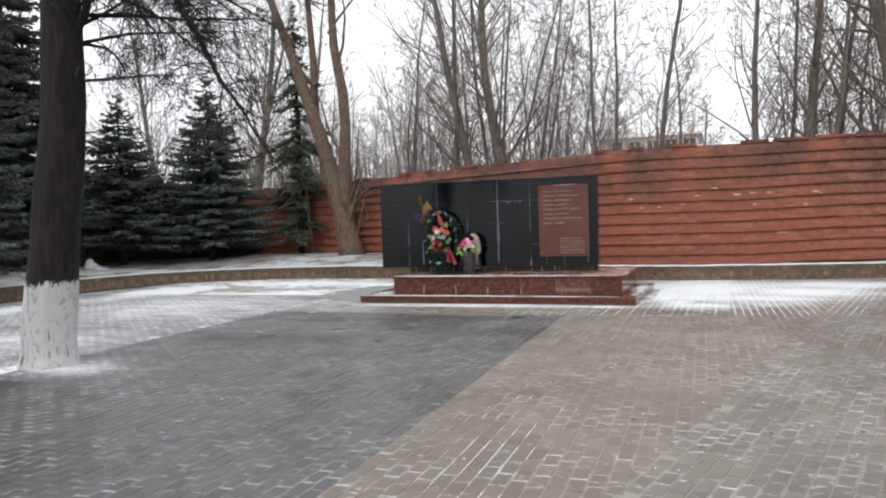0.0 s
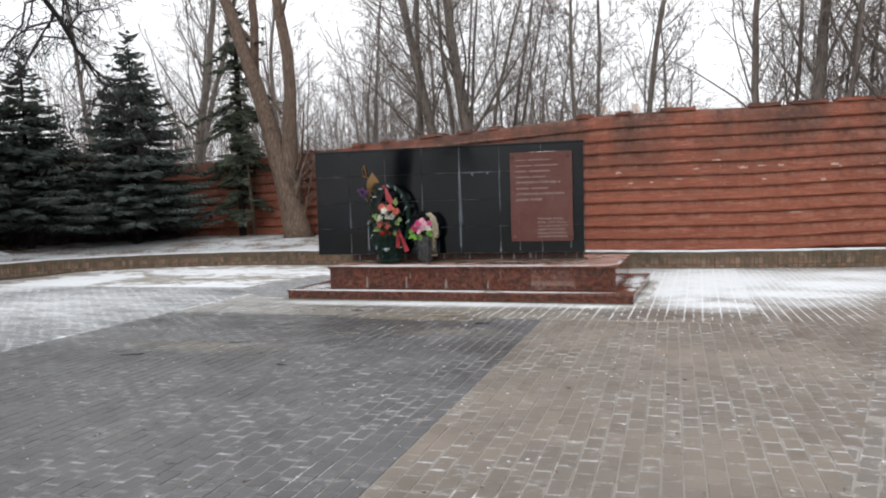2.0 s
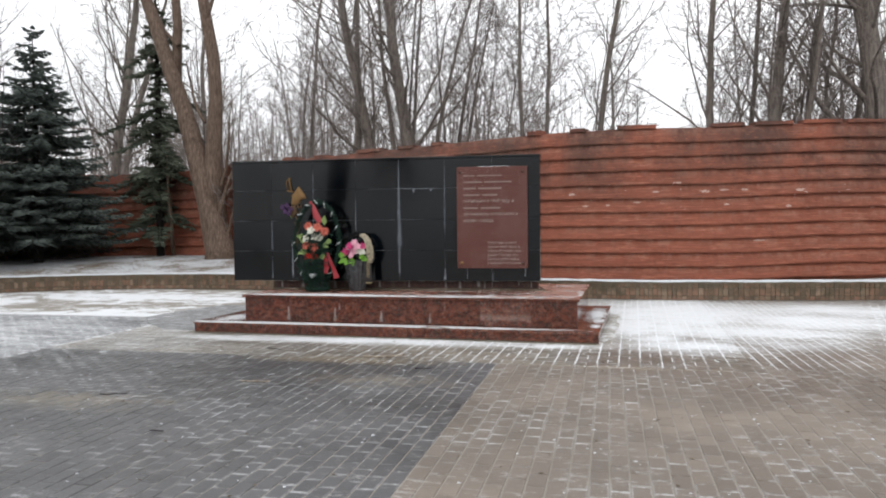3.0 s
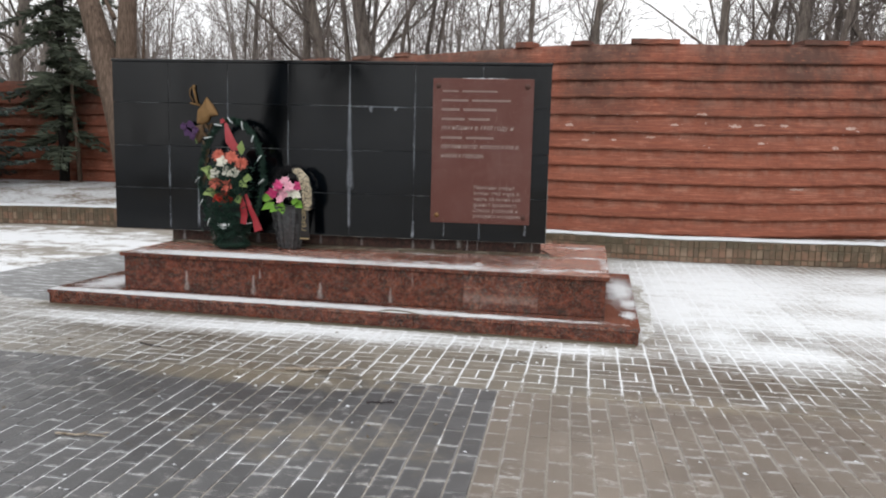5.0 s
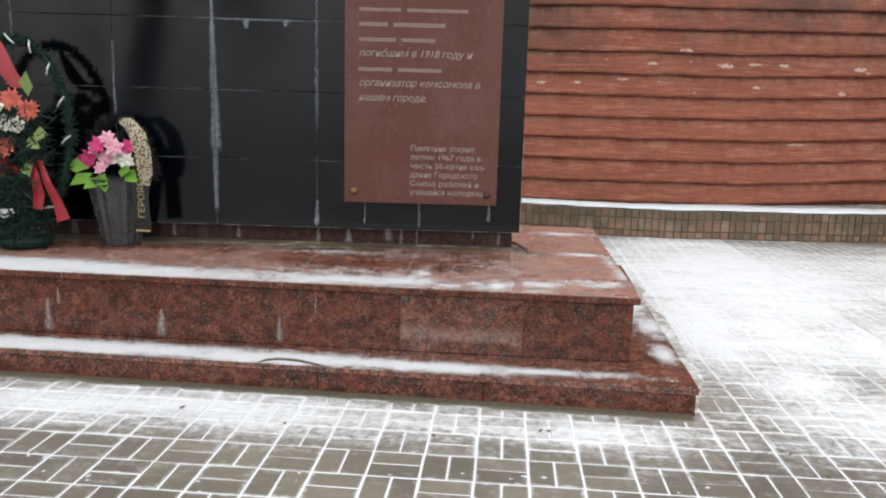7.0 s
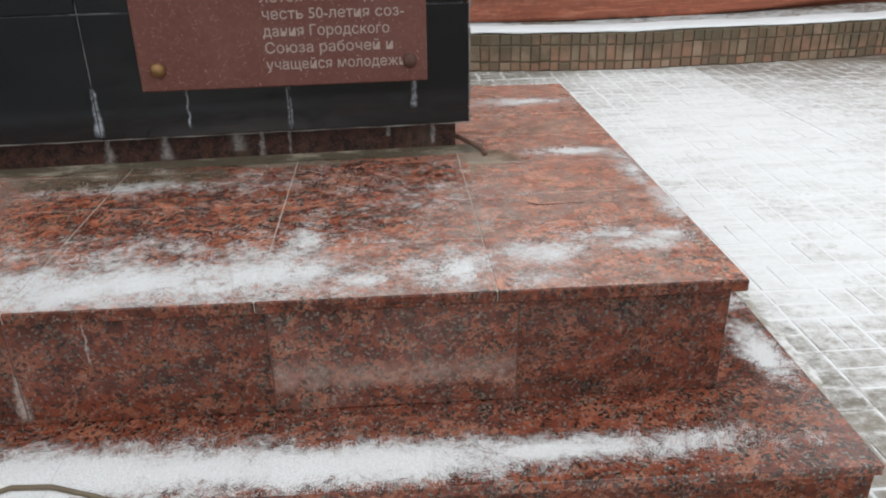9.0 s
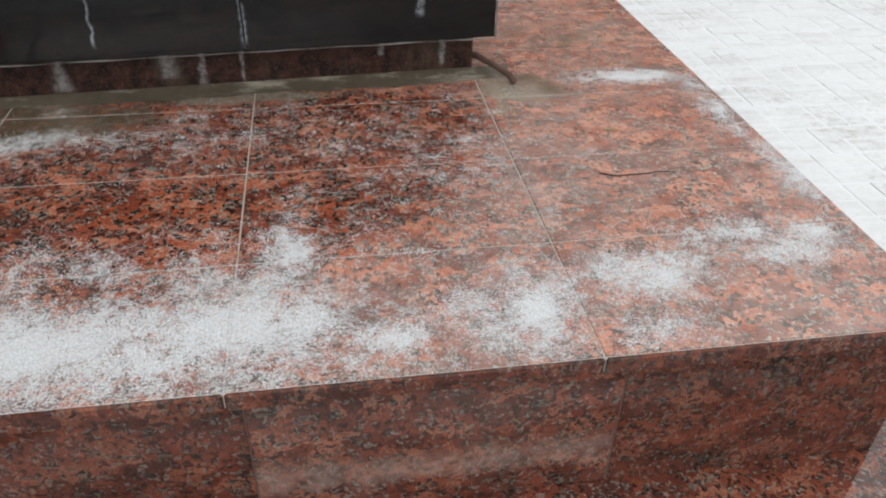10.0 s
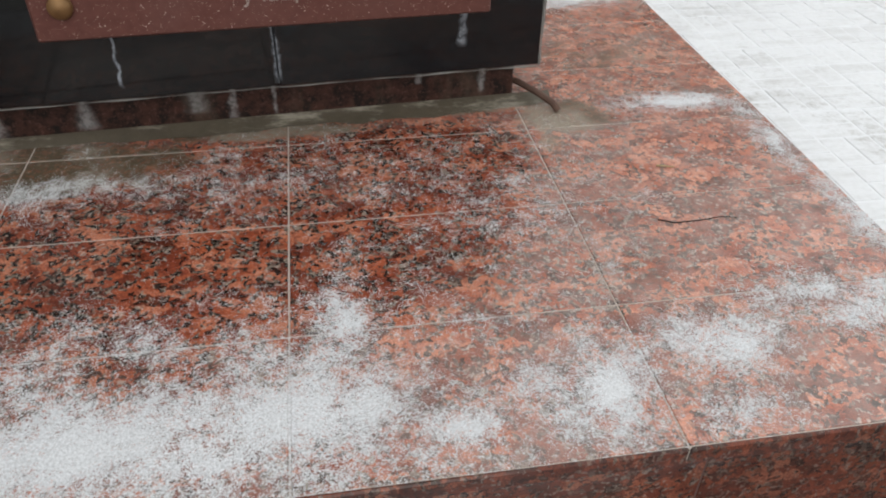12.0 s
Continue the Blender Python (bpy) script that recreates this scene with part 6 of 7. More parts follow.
# forked maple in the bed beside the stele
rng = random.Random(12)
fork = thing("forked_tree", (-11.45, 22.45, 0.5), "forked bare tree with light brown bark", "tree")
trunk, twig = Geo(), Geo()
FX, FY = -11.45, 22.45
trunk.tube([Vector((FX + 0.22, FY, 0.35)), Vector((FX + 0.16, FY, 0.75)), Vector((FX - 0.12, FY, 1.9)), Vector((FX - 0.45, FY, 3.2)), Vector((FX - 0.78, FY, 4.3)), Vector((FX - 1.2, FY, 5.5)), Vector((FX - 1.75, FY + 0.1, 6.9)), Vector((FX - 2.6, FY + 0.2, 9.0)), Vector((FX - 3.2, FY, 12))], [0.5, 0.38, 0.30, 0.27, 0.22, 0.195, 0.16, 0.12, 0.05], 14)
trunk.tube([Vector((FX + 0.05, FY + 0.05, 1.0)), Vector((FX - 0.02, FY + 0.05, 2.6)), Vector((FX + 0.05, FY, 3.6)), Vector((FX + 0.12, FY, 4.6)), Vector((FX + 0.08, FY, 5.6)), Vector((FX - 0.2, FY, 7.2)), Vector((FX - 0.35, FY + 0.2, 9.5)), Vector((FX - 0.3, FY, 12.5))], [0.32, 0.25, 0.20, 0.175, 0.165, 0.14, 0.10, 0.04], 12)
trunk.tube([Vector((FX - 1.05, FY + 0.1, 5.2)), Vector((FX - 1.05, FY + 0.2, 6.6)), Vector((FX - 1.3, FY + 0.3, 9.5)), Vector((FX - 1.2, FY, 12)), ], [0.14, 0.12, 0.09, 0.04], 8)
for dx, z, vx, vz, L, r in ((0.15, 1.5, 0.6, 1.0, 1.9, 0.07), (0.2, 1.9, 0.9, 0.9, 1.5, 0.05), (0.3, 0.6, 0.25, 1.0, 2.3, 0.045), (0.4, 0.6, 0.15, 1.0, 2.0, 0.035), (0.3, 2.4, 0.4, 1.0, 2.2, 0.05)):
    limb(trunk, twig, Vector((FX + dx, FY - 0.1, z)), Vector((vx, -0.1, vz)).normalized(), L, r, 1, rng, BARE)
P2 = dict(BARE, kids=(10, 5, 4, 0))
for dx, z, vx, vy, vz, L, r in ((-0.9, 6.0, -0.8, 0.3, 0.7, 3.4, 0.06), (-0.2, 6.4, 0.7, -0.3, 0.8, 3.0, 0.06), (-1.6, 7.4, -0.7, -0.2, 0.8, 3.0, 0.06), (-0.4, 7.6, 0.5, 0.5, 0.9, 3.0, 0.05), (-0.2, 4.0, -0.8, 0.3, 0.8, 2.4, 0.05), (-0.6, 9, 0.6, 0, 0.8, 3, 0.05), (-2.3, 9, -0.5, 0.2, 0.8, 3, 0.05)):
    limb(trunk, twig, Vector((FX + dx, FY, z)), Vector((vx, vy, vz)).normalized(), L, r, 1, rng, P2)
part("trunk", trunk, MAT_BARK_BROWN, fork, smooth=True)
part("crown", twig, MAT_TWIG, fork, "bare twigs")

spruce(-15.55, 21.05, 0.45, 5.85, 2.7, 1, MAT_NEEDLES, low=0.13)
spruce(-17.35, 19.1, 0.45, 5.1, 2.6, 2, MAT_NEEDLES_DARK, low=0.16, label="dark green spruce beside the fence")
spruce(-18.7, 16.3, 0.45, 11.5, 3.1, 6, MAT_NEEDLES_DARK, low=0.15, label="tall dense blue-green spruce beside the fence")
spruce(-15.9, 12.2, 0.4, 11.5, 2.2, 4, MAT_NEEDLES_DARK, label="tall blue-green spruce at the edge of the bed")
spruce(-13.6, 23.3, 0.5, 8.6, 1.55, 5, MAT_NEEDLES_OLIVE, low=0.12, label="slender ragged spruce beside a bare tree", ragged=0.62)
# low dark growth added where the fence lies in shade behind the spruces
for k, (x, y, h, r) in enumerate(((-18.6, 20.9, 2.7, 1.6), (-17.9, 22.0, 2.6, 1.5), (-19.2, 19.2, 2.6, 1.6), (-15.7, 22.9, 1.5, 0.9))):
    spruce(x, y, 0.45, h, r, 20 + k, MAT_SHADE_GROWTH, low=0.02, label="low dark growth added before the fence for its shade")

sap = Geo().tube([Vector((-13.2, 23.3, 0.45)), Vector((-13.25, 23.3, 1.5)), Vector((-13.33, 23.3, 2.4)), Vector((-13.35, 23.3, 3.6))], [0.055, 0.05, 0.04, 0.02], 7)
solid("sapling", sap, MAT_BARK_BROWN, "thin light brown sapling trunk before the fence", "sapling", smooth=True, loc=(-13.2, 23.3, 0.45))


def shade_growth(x, y, z, w, h, seed):
    rng = random.Random(seed)
    g = Geo()
    for _ in range(7500):
        a, q = rng.uniform(0, 6.283), rng.random() ** 0.4
        zz = rng.random() ** 0.8
        p = Vector((x + w * q * math.cos(a) * (1 - 0.45 * zz), y + 0.6 * q * math.sin(a), z + h * zz))
        g.sliver(p, p + Vector((rng.gauss(0, 0.5), rng.gauss(0, 0.5), rng.uniform(0.1, 1))).normalized() * rng.uniform(0.15, 0.4), 0.04, 0.02, rng.random() * 3)
    for _ in range(14):
        a = rng.uniform(0, 6.283)
        p = Vector((x + w * 0.5 * math.cos(a), y + 0.25 * math.sin(a), z))
        g.tube([p, p + Vector((rng.gauss(0, 0.2), rng.gauss(0, 0.1), h * 0.8))], [0.02, 0.006], 4, cap=False)
    solid("shrub", g, MAT_SHADE_GROWTH, "dark growth added along the fence for its shade", "shrub", group="shrubs along the fence", loc=(x, y, z))


# more added growth, in place of the shade on the fence
for k, (x, y, w, h) in enumerate(((-19.5, 16.8, 1.4, 2.5), (-18.9, 17.8, 1.3, 2.5), (-17.3, 22.6, 1.2, 2.4), (-18.6, 20.2, 1.3, 2.5), (-18.2, 21.4, 1.3, 2.5), (-20.4, 15.6, 1.4, 2.5), (-21.2, 14.2, 1.4, 2.5))):
    shade_growth(x, y, 0.45, w, h, 50 + k)

# bare trees behind the fence
TREES = [(-8.75, 26.2, ((14, 0.13, 0.0, 0.0),)), (-7.95, 26.0, ((14, 0.2, -0.005, 0.0), (12, 0.09, -0.06, 0.05))), (-7.35, 26.5, ((13, 0.08, 0.0, 0.0), (12, 0.07, 0.03, 0.02), (12, 0.06, -0.03, 0.05))), (-6.9, 25.8, ((14, 0.23, 0.04, 0.0), (11, 0.08, 0.12, 0.04))), (-6.4, 27.2, ((11, 0.08, 0.1, 0.0), (10, 0.07, 0.16, 0.05), (9, 0.06, 0.02, 0.0))),
         (-5.2, 29.0, ((8.5, 0.06, 0.05, 0.0), (8, 0.05, -0.06, 0.0), (7.5, 0.05, 0.14, 0.05))), (-3.65, 26.0, ((11, 0.085, 0.035, 0.0), (11, 0.085, 0.13, 0.0))), (-2.15, 26.4, ((13, 0.11, -0.008, 0.0),)), (-2.0, 34.0, ((8.6, 0.11, 0.0, 0.0),)), (-1.3, 40.0, ((6.8, 0.09, 0.02, 0.0),)),
         (1.25, 25.4, ((11, 0.14, -0.13, 0.0),)), (1.62, 26.3, ((13, 0.085, -0.02, 0.0), (9, 0.05, 0.1, 0.1))), (2.3, 24.6, ((12, 0.2, -0.02, 0.0), (10, 0.1, 0.14, 0.0))), (3.15, 26.0, ((12, 0.1, 0.01, 0.0), (9, 0.06, -0.12, 0.0))), (4.2, 26.6, ((13, 0.11, 0.06, 0.0), (11, 0.08, -0.1, 0))), (5.3, 24.6, ((14, 0.34, -0.26, 0.0),)), (5.9, 28.6, ((13, 0.13, 0.05, 0.0),)), (7.7, 28.0, ((13, 0.15, -0.05, 0.0), (11, 0.1, 0.15, 0))),
         (-17.4, 26.2, ((13, 0.2, -0.01, 0.0), (10, 0.08, 0.1, 0.1))), (-13.3, 32.0, ((12, 0.12, 0.03, 0.0), (9, 0.08, 0.1, 0))), (-10.6, 29.0, ((7.5, 0.05, 0.06, 0.0), (7, 0.05, -0.08, 0.0))), (-20.6, 37.3, ((14, 0.18, 0.04, 0.0), (12, 0.12, -0.1, 0))), (-24.0, 35.3, ((13, 0.22, 0.0, 0.0),)), (-28.7, 34.4, ((14, 0.2, 0.0, 0.0),)), (-33.4, 27.1, ((14, 0.2, 0.0, 0.0),)), (-12.2, 37.3, ((11, 0.12, 0.02, 0.0),))]
for k, (x, y, stems) in enumerate(TREES):
    bare_tree(x, y, -0.06, stems, 200 + k, P=dict(BARE, kids=(34, 9, 7, 0)) if len(stems) < 3 else dict(BARE, kids=(26, 8, 6, 0)))


def far_wood(count, seed, place, low, high):
    """Distant thicket of thin bare stems."""
    rng = random.Random(seed)
    g = Geo()
    P = dict(BARE, levels=2, kids=(12, 5, 0, 0), seg=(1.2, 0.7, 0.6, 0.5), tip=0.009)
    for _ in range(count):
        x, y = place(rng)
        limb(g, g, Vector((x, y, 0)), Vector((rng.gauss(0, 0.08), rng.gauss(0, 0.08), 1)).normalized(), rng.uniform(low, high), rng.uniform(0.035, 0.08), 0, rng, P)
    return solid("distant_wood", g, MAT_TWIG, "distant thicket of thin leafless trees", "woods", kind="stuff")


far_wood(520, 1, lambda r: (r.uniform(-46, -4), r.uniform(33, 62)), 4.5, 10)
far_wood(90, 2, lambda r: (r.uniform(-4, 10), r.uniform(46, 62)), 3, 6)
far_wood(210, 3, lambda r: (r.uniform(2.5, 24), r.uniform(27, 45)), 4.5, 8.5)
# two woods out of view, added to darken what the stele reflects
far_wood(170, 4, lambda r: (r.uniform(-50, 50), r.uniform(-50, -30)), 8, 13)
far_wood(50, 5, lambda r: (r.uniform(25, 45), r.uniform(-30, 30)), 8, 12)

# building seen over the fence
MAT_RENDER = plain("pale_yellow_render", (0.66, 0.55, 0.47), 0.9, vary=0.12, scale=1.5)
MAT_ROOF = plain("grey_metal_roof", (0.46, 0.43, 0.41), 0.5, 0.2, 0.2, 2)
MAT_DARKGLASS = plain("dark_window_glass", (0.03, 0.035, 0.04), 0.1, 0.0, 0.2, 2, 0.0)
house = thing("apartment_building", (-4.2, 84, 0), "pale yellow building with low roof behind the trees", "building")
part("wall", Geo().cbox(-11.6, -2.8, 80, 91, 0, 9.25, 0.05), MAT_RENDER, house)
g = Geo()
g.v += [(-12.1, 79.4, 9.25), (-2.3, 79.4, 9.25), (-2.3, 91.6, 9.25), (-12.1, 91.6, 9.25), (-9.4, 85.5, 10.2), (-5.2, 85.5, 10.2)]
g.f += [(0, 1, 5, 4), (1, 2, 5), (2, 3, 4, 5), (3, 0, 4), (0, 1, 2, 3)]
roof = part("roof", g, MAT_ROOF, house, "hipped grey metal roof")
for x in (-10.2, -7.0, -3.8):
    part("chimney", Geo().cbox(x, x + 0.7, 84, 84.8, 9.3, 10.6, 0.03), MAT_RENDER, roof)
for row in (1.6, 4.5, 7.35):
    for k in range(5):
        x = -11.0 + 1.75 * k
        win = part("window", Geo().cbox(x, x + 1.1, 79.93, 80.05, row, row + 1.5, 0.02), MAT_DARKGLASS, house)
        part("window_frame", Geo().cbox(x + 0.5, x + 0.6, 79.9, 79.98, row, row + 1.5, 0.01).cbox(x - 0.06, x + 1.16, 79.9, 79.98, row - 0.08, row, 0.01), MAT_PETAL_WHITE, win)


# ---- small things ----
g = Geo()
for dx, dy, r, h in ((0, 0, 0.16, 0.34), (0.14, 0.05, 0.13, 0.2), (0.32, 0.02, 0.17, 0.12), (0.5, 0.05, 0.12, 0.07)):
    prof = [(r * math.cos(t), h * math.sin(t)) for t in [math.pi / 2 * k / 6 for k in range(7)]]
    n0 = len(g.v)
    for rr_, z in prof:
        for j in range(14):
            a = 2 * math.pi * j / 14
            kx = 1 + 0.2 * noise.noise((dx * 9 + math.cos(a), math.sin(a), z * 6))
            g.v.append((-17.35 + dx + rr_ * kx * math.cos(a), 17.75 + dy + rr_ * kx * math.sin(a), 0.4 + z))
    for k in range(6):
        for j in range(14):
            g.f.append((n0 + k * 14 + j, n0 + k * 14 + (j + 1) % 14, n0 + (k + 1) * 14 + (j + 1) % 14, n0 + (k + 1) * 14 + j))
solid("white_sack", g, MAT_SNOW, "crumpled white sack half buried in snow", "sack", smooth=True, loc=(-17.35, 17.75, 0.4))


def twig_litter(x, y, z, length, angle, r, seed, mat, name="twig", label="broken twig lying on the paving"):
    rng = random.Random(seed)
    d = Vector((math.cos(angle), math.sin(angle), 0))
    pts = [Vector((x, y, z + r)) + d * length * k / 5 + Vector((rng.gauss(0, 0.025 * length), rng.gauss(0, 0.03 * length), rng.uniform(0, 0.4 * r))) for k in range(6)]
    g = Geo().tube(pts, [r * (1 - 0.12 * k) for k in range(6)], 6)
    for k in ((2, 4) if r > 0.005 else ()):
        e = Vector((math.cos(angle + rng.choice((-0.7, 0.7))), math.sin(angle + 0.7), 0.1))
        g.tube([pts[k], pts[k] + e * length * 0.22], [r * 0.6, r * 0.3], 5)
    solid(name, g, mat, label, "twig", group="twigs", loc=(x, y, z))


MAT_STICK = bark("pale_stick", (0.16, 0.13, 0.10), (0.42, 0.36, 0.29))
twig_litter(-3.75, 12.22, 0, 0.42, 0.35, 0.012, 1, MAT_STICK)
twig_litter(-3.05, 11.75, 0, 0.16, 0.2, 0.007, 2, MAT_TWIG_DARK)
twig_litter(-5.3, 10.2, 0, 0.22, 0.2, 0.006, 3, MAT_TWIG_DARK)
twig_litter(-4.4, 10.9, 0, 0.26, 0.1, 0.007, 4, MAT_STICK)
twig_litter(-6.0, 9.4, 0, 0.2, 0.5, 0.006, 5, MAT_TWIG_DARK)
twig_litter(-4.2, 9.3, 0, 0.1, 0.1, 0.006, 6, MAT_TWIG_DARK)
twig_litter(-5.0, 12.6, 0, 0.2, -0.3, 0.006, 7, MAT_TWIG_DARK)
twig_litter(-2.10, 14.44, CAP_Z, 0.17, -0.02, 0.0016, 8, MAT_TWIG_DARK, label="thin dark twig lying on the granite")
twig_litter(-2.02, 14.66, CAP_Z, 0.04, -0.3, 0.0025, 9, MAT_GOLD_PRINT, label="short straw lying on the granite")
rng = random.Random(4)
g = Geo()
for _ in range(260):
    x, y = rng.uniform(-9, 2.5), rng.uniform(4.5, 13.4)
    a = rng.uniform(0, 6.283)
    p = Vector((x, y, 0.003))
    q = p + Vector((math.cos(a), math.sin(a), rng.uniform(0, 0.2))) * rng.uniform(0.015, 0.05)
    g.leaf(p, q, 0.008, Vector((0, 0, 1)), 0.5)
solid("leaf_litter", g, plain("dead_leaf", (0.13, 0.10, 0.065), 0.85, vary=0.5, scale=40), "scattered dead leaves and bark crumbs on the paving", "leaves", kind="stuff")

g = Geo()
for _ in range(520):
    x, y = rng.uniform(-7.4, 1.5), 12.9 - 8.5 * rng.random() ** 1.6
    r = rng.uniform(0.004, 0.012)
    p = Vector((x, y, 0.0))
    g.sliver(p + Vector((-r, rng.uniform(-r, r), 0.002)), p + Vector((r * 1.4, rng.uniform(-r, r), 0.002)), r * 0.6, r * 0.35, rng.random() * 3)
solid("snow_crumbs", g, MAT_SNOW, "scattered crumbs of snow on the paving", "snow", kind="stuff")

# ---- mosaic tiles of the low wall, then the paving blocks ----
near, rest = 0, Geo()
s_len = [0.0]
for (a, _), (b, _) in zip(LOW, LOW[1:]):
    s_len.append(s_len[-1] + (b - a).length)


def along(s):
    k = min(int(s / 0.2), len(LOW) - 2)
    t = (s - s_len[k]) / max(1e-6, s_len[k + 1] - s_len[k])
    return LOW[k][0].lerp(LOW[k + 1][0], t), LOW[k][1].lerp(LOW[k + 1][1], t).normalized()


rng = random.Random(6)
for z0, z1 in ((0.003, 0.072), (0.079, 0.208), (0.214, 0.303)):
    rng = random.Random(6)
    s = 0.1
    while s < s_len[-1] - 0.3:
        w = rng.uniform(0.064, 0.098)
        p, side = along(s + w / 2)
        if p.y > 4:
            g = Geo()
            d = Vector((-side.y, side.x, 0))
            o = rng.uniform(0.006, 0.013)
            q0, q1 = z0 + rng.uniform(0, 0.006), z1 - rng.uniform(0, 0.008)
            cr = [(-w / 2 + 0.005, q0), (w / 2 - 0.005, q0 + rng.uniform(-0.004, 0.008)), (w / 2 - 0.005 - rng.uniform(0, 0.01), q1), (-w / 2 + 0.005, q1 + rng.uniform(-0.01, 0.004))]
            for out, k in ((-0.004, 1.0), (o, 1.0), (o + 0.003, 0.9)):
                for cx, cz in cr:
                    mid = (q0 + q1) / 2
                    g.v.append(p + d * cx * k + side * out + Vector((0, 0, mid + (cz - mid) * k)))
            g.f += [(0, 1, 5, 4), (1, 2, 6, 5), (2, 3, 7, 6), (3, 0, 4, 7), (4, 5, 9, 8), (5, 6, 10, 9), (6, 7, 11, 10), (7, 4, 8, 11), (8, 9, 10, 11)]
            if -2.4 < p.x < 4.6 and near < 300:
                part("tile", g, MAT_MOSAIC, low_wall)
                near += 1
            else:
                rest.add(g.v, g.f)
        s += w
part("tiles", rest, MAT_MOSAIC, low_wall, "brown broken ceramic tile facing", kind="stuff")

PW, PL = 0.1, 0.2
one = Geo()
for k, z in ((1.0, -0.02), (1.0, -0.0045), (0.0, 0.0)):
    e = 0.0 if k else 0.003
    one.v += [(-PW / 2 + e, -PL / 2 + e, z), (PW / 2 - e, -PL / 2 + e, z), (PW / 2 - e, PL / 2 - e, z), (-PW / 2 + e, PL / 2 - e, z)]
one.f += [(0, 1, 5, 4), (1, 2, 6, 5), (2, 3, 7, 6), (3, 0, 4, 7), (4, 5, 9, 8), (5, 6, 10, 9), (6, 7, 11, 10), (7, 4, 8, 11), (8, 9, 10, 11)]


def off_monument(x, y):
    return not (STEP_X0 - 0.02 < x < STEP_X1 + 0.02 and STEP_Y0 + STEP_TURN * (x - STEP_X1) + 0.02 < y < STEP_Y1 + 0.02)


def in_weave(x, y):
    return 12.2 < y < 19.4 and border(x, y) > -5.17 and x < 0.02


def in_front(x, y):
    return border(x, y) > -5.17 and x < slant(y) and (-1.6 < y < 12.30 or 12.2 < y < 19.4 and x > -0.12)


def border(x, y):
    """Distance to the right of the line where dark blocks end."""
    return (x + 2.35) * math.cos(radians(1.7)) + (y - 11.5) * math.sin(radians(1.7))


def slant(y):
    """Line where the straight rows end and the slanting field begins."""
    return -0.11 + 0.232 * (y - 6.44)


def in_right(x, y):
    return x > slant(y) - 0.16 and -1.6 < y < 19.4 and x < 7.0


def in_left(x, y):
    return border(x, y) < -5.0 and x > -14.4 and -1.6 < y < 19.4 and (x + 7.0) ** 2 + (y - 7.0) ** 2 > 0.6


def running(test, angle, box):
    ca, sa = math.cos(radians(angle)), math.sin(radians(angle))
    R = 26
    out = []
    px, py = 0.1085, 0.2085
    cx, cy = (box[0] + box[1]) / 2, (box[2] + box[3]) / 2
    nx, ny = int((box[1] - box[0]) / px * 0.75) + 8, int((box[3] - box[2]) / py * 0.75) + 8
    for i in range(-nx, nx):
        for j in range(-ny, ny):
            u, v = i * px, (j + (0.5 if i % 2 else 0)) * py
            x, y = cx + u * ca - v * sa, cy + u * sa + v * ca
            if box[0] - 0.2 < x < box[1] + 0.2 and box[2] - 0.2 < y < box[3] + 0.2:
                ex, ey = 0.4 * PL * -sa, 0.4 * PL * ca
                a, b = test(x + ex, y + ey), test(x - ex, y - ey)
                if not off_monument(x, y):
                    continue
                if a and b:
                    out.append((x, y, radians(angle), 1.0))
                elif a or b:
                    s = 0.62 if a else -0.62
                    hx, hy = x + s * ex, y + s * ey
                    if test(hx - 0.5 * ex, hy - 0.5 * ey) and test(hx + 0.5 * ex, hy + 0.5 * ey):
                        out.append((hx, hy, radians(angle), 0.48))
    return out


def weave():
    out = []
    u = 0.206
    for i in range(-36, 2):
        for j in range(0, 34):
            x, y = -2.512 + u * (i + 12), 12.2 + u * (j + 0.5)
            if not in_weave(x, y):
                continue
            for s in (-1, 1):
                if (i + j) % 2:
                    q = (x + s * u / 4, y, 0.0, 0.98)
                else:
                    q = (x, y + s * u / 4, math.pi / 2, 0.98)
                if off_monument(q[0], q[1]):
                    out.append(q)
    return out


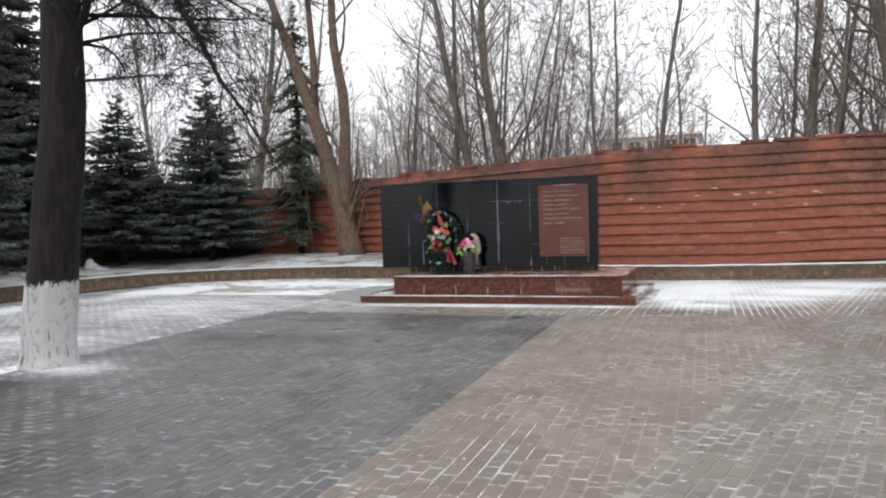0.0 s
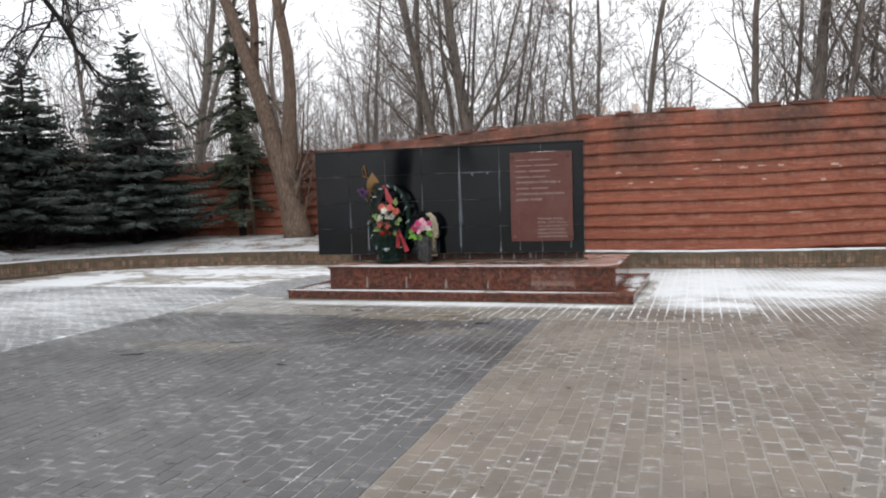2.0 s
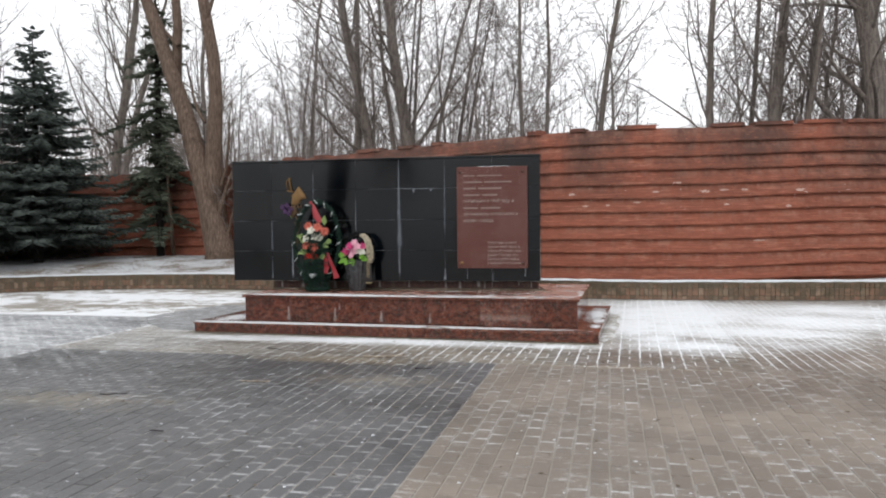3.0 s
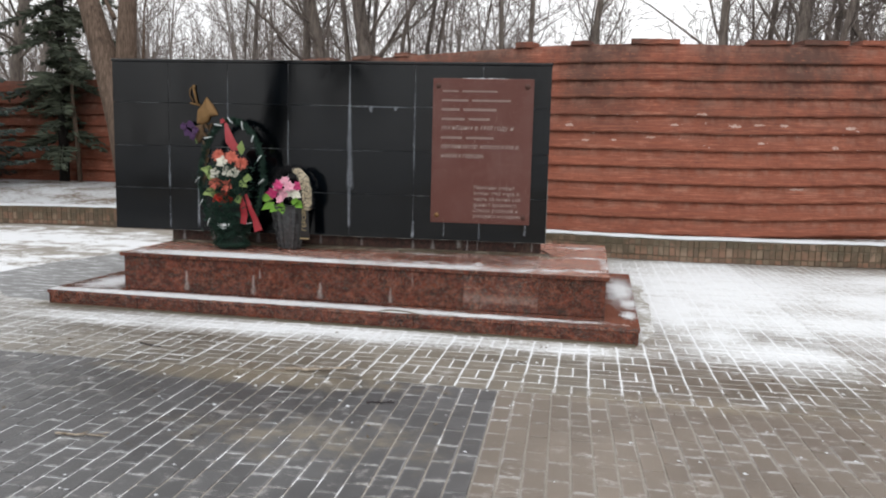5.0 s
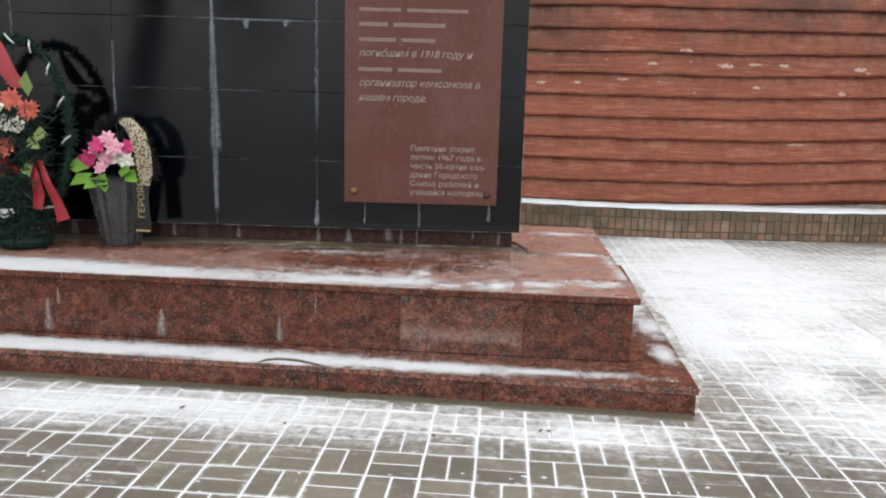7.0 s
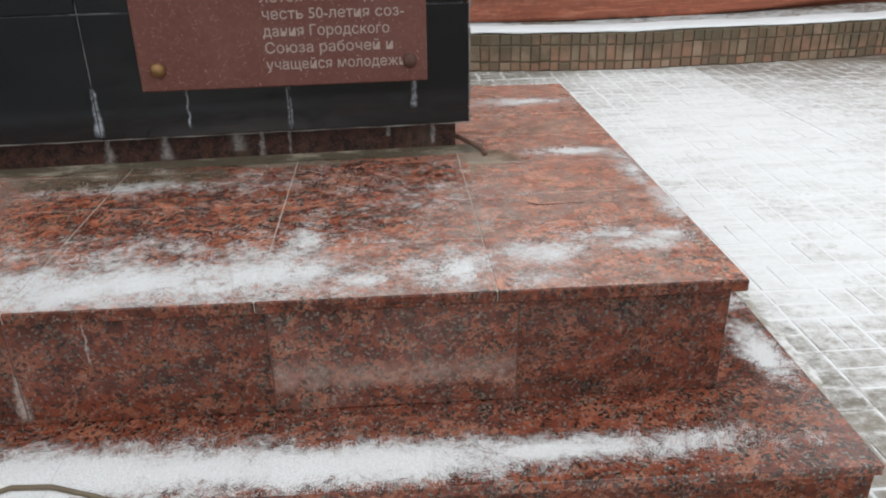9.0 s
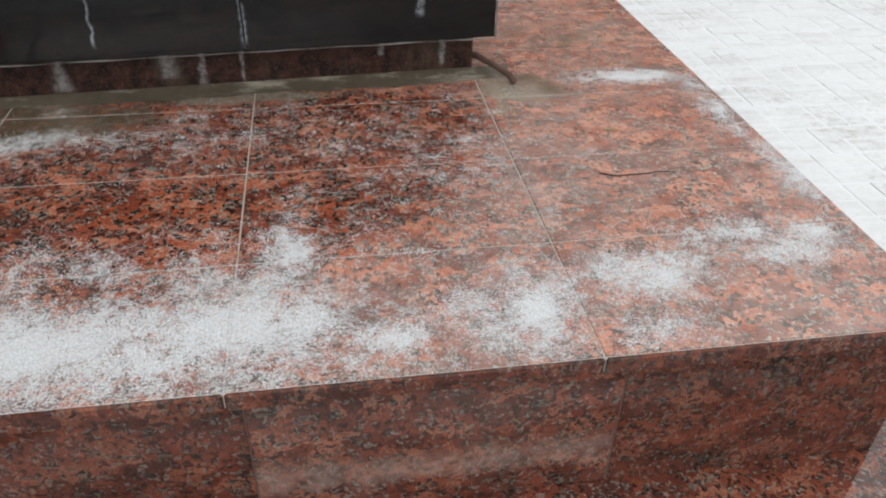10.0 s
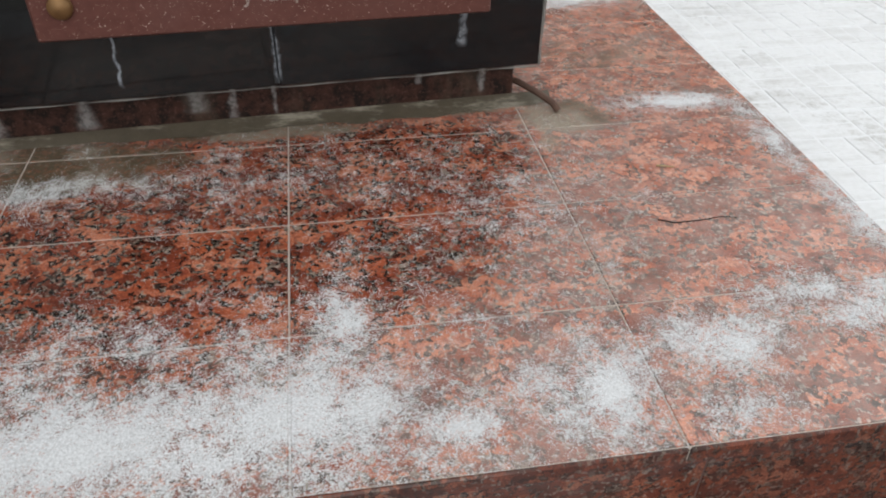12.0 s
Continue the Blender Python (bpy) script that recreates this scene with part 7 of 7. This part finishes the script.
FRONT = running(in_front, 1.7, (-7.9, 3.1, -1.7, 19.4))
FIELDS = [("weave", weave(), MAT_PAVER_WEAVE), ("dark", [q for q in FRONT if border(q[0], q[1]) < 0], MAT_PAVER_DARK), ("brown", [q for q in FRONT if border(q[0], q[1]) >= 0], MAT_PAVER_BROWN),
          ("right", running(in_right, -13, (-2.2, 7.0, -1.7, 19.4)), MAT_PAVER_RIGHT), ("left", running(in_left, 91.1, (-14.4, -7.3, -1.7, 19.4)), MAT_PAVER_LEFT)]
rng = random.Random(14)
base_v = np.array(one.v)
base_f = np.array(one.f)
local = base_v / np.array((PW, PL, 1.0)) + np.array((0.5, 0.5, 0.0))
singles = 0
for field, spots, mat in FIELDS:
    vs, slim = [], 0.962 if field == "weave" else 1.0
    me = one.mesh("paving_block")
    me.attributes.new("block", "FLOAT_VECTOR", "POINT").data.foreach_set("vector", local.ravel())
    me.materials.append(mat)
    for x, y, a, part_len in spots:
        sunk = field in ("dark", "brown") and y > 12.10 and x < 0.1 or field == "right" and x < slant(y) + 0.12 or field == "left" and border(x, y) > -5.29
        dz, tx, ty = rng.uniform(-0.0018, 0.0012) - (0.0035 if sunk else 0), rng.uniform(-0.012, 0.012), rng.uniform(-0.012, 0.012)
        if field in ("weave", "brown", "dark") and -3.3 < x < -0.75 and 11.9 < y < 13.62 and not sunk and singles < 300:
            ob = new("paving_block", me)
            ob.location, ob.rotation_euler = (x, y, dz), (tx, ty, a)
            ob.parent = pavement
            ob.scale = (slim, part_len, 1)
            singles += 1
            continue
        c, s = math.cos(a), math.sin(a)
        v = base_v.copy()
        v[:, 0] *= slim
        v[:, 1] *= part_len
        v[:, 2] += dz + v[:, 0] * ty - v[:, 1] * tx
        vx = v[:, 0] * c - v[:, 1] * s + x
        v[:, 1] = v[:, 0] * s + v[:, 1] * c + y
        v[:, 0] = vx
        vs.append(v)
    n = len(vs)
    faces = (base_f[None] + (np.arange(n) * 12)[:, None, None]).reshape(-1, 4)
    me = bpy.data.meshes.new("paving_blocks")
    me.from_pydata(np.concatenate(vs).tolist(), [], faces.tolist())
    me.attributes.new("block", "FLOAT_VECTOR", "POINT").data.foreach_set("vector", np.tile(local.ravel(), n))
    me.materials.append(mat)
    ob = new("paving_blocks", me)
    ob.parent = pavement
    tagged(ob, "rows of concrete paving blocks", kind="stuff")
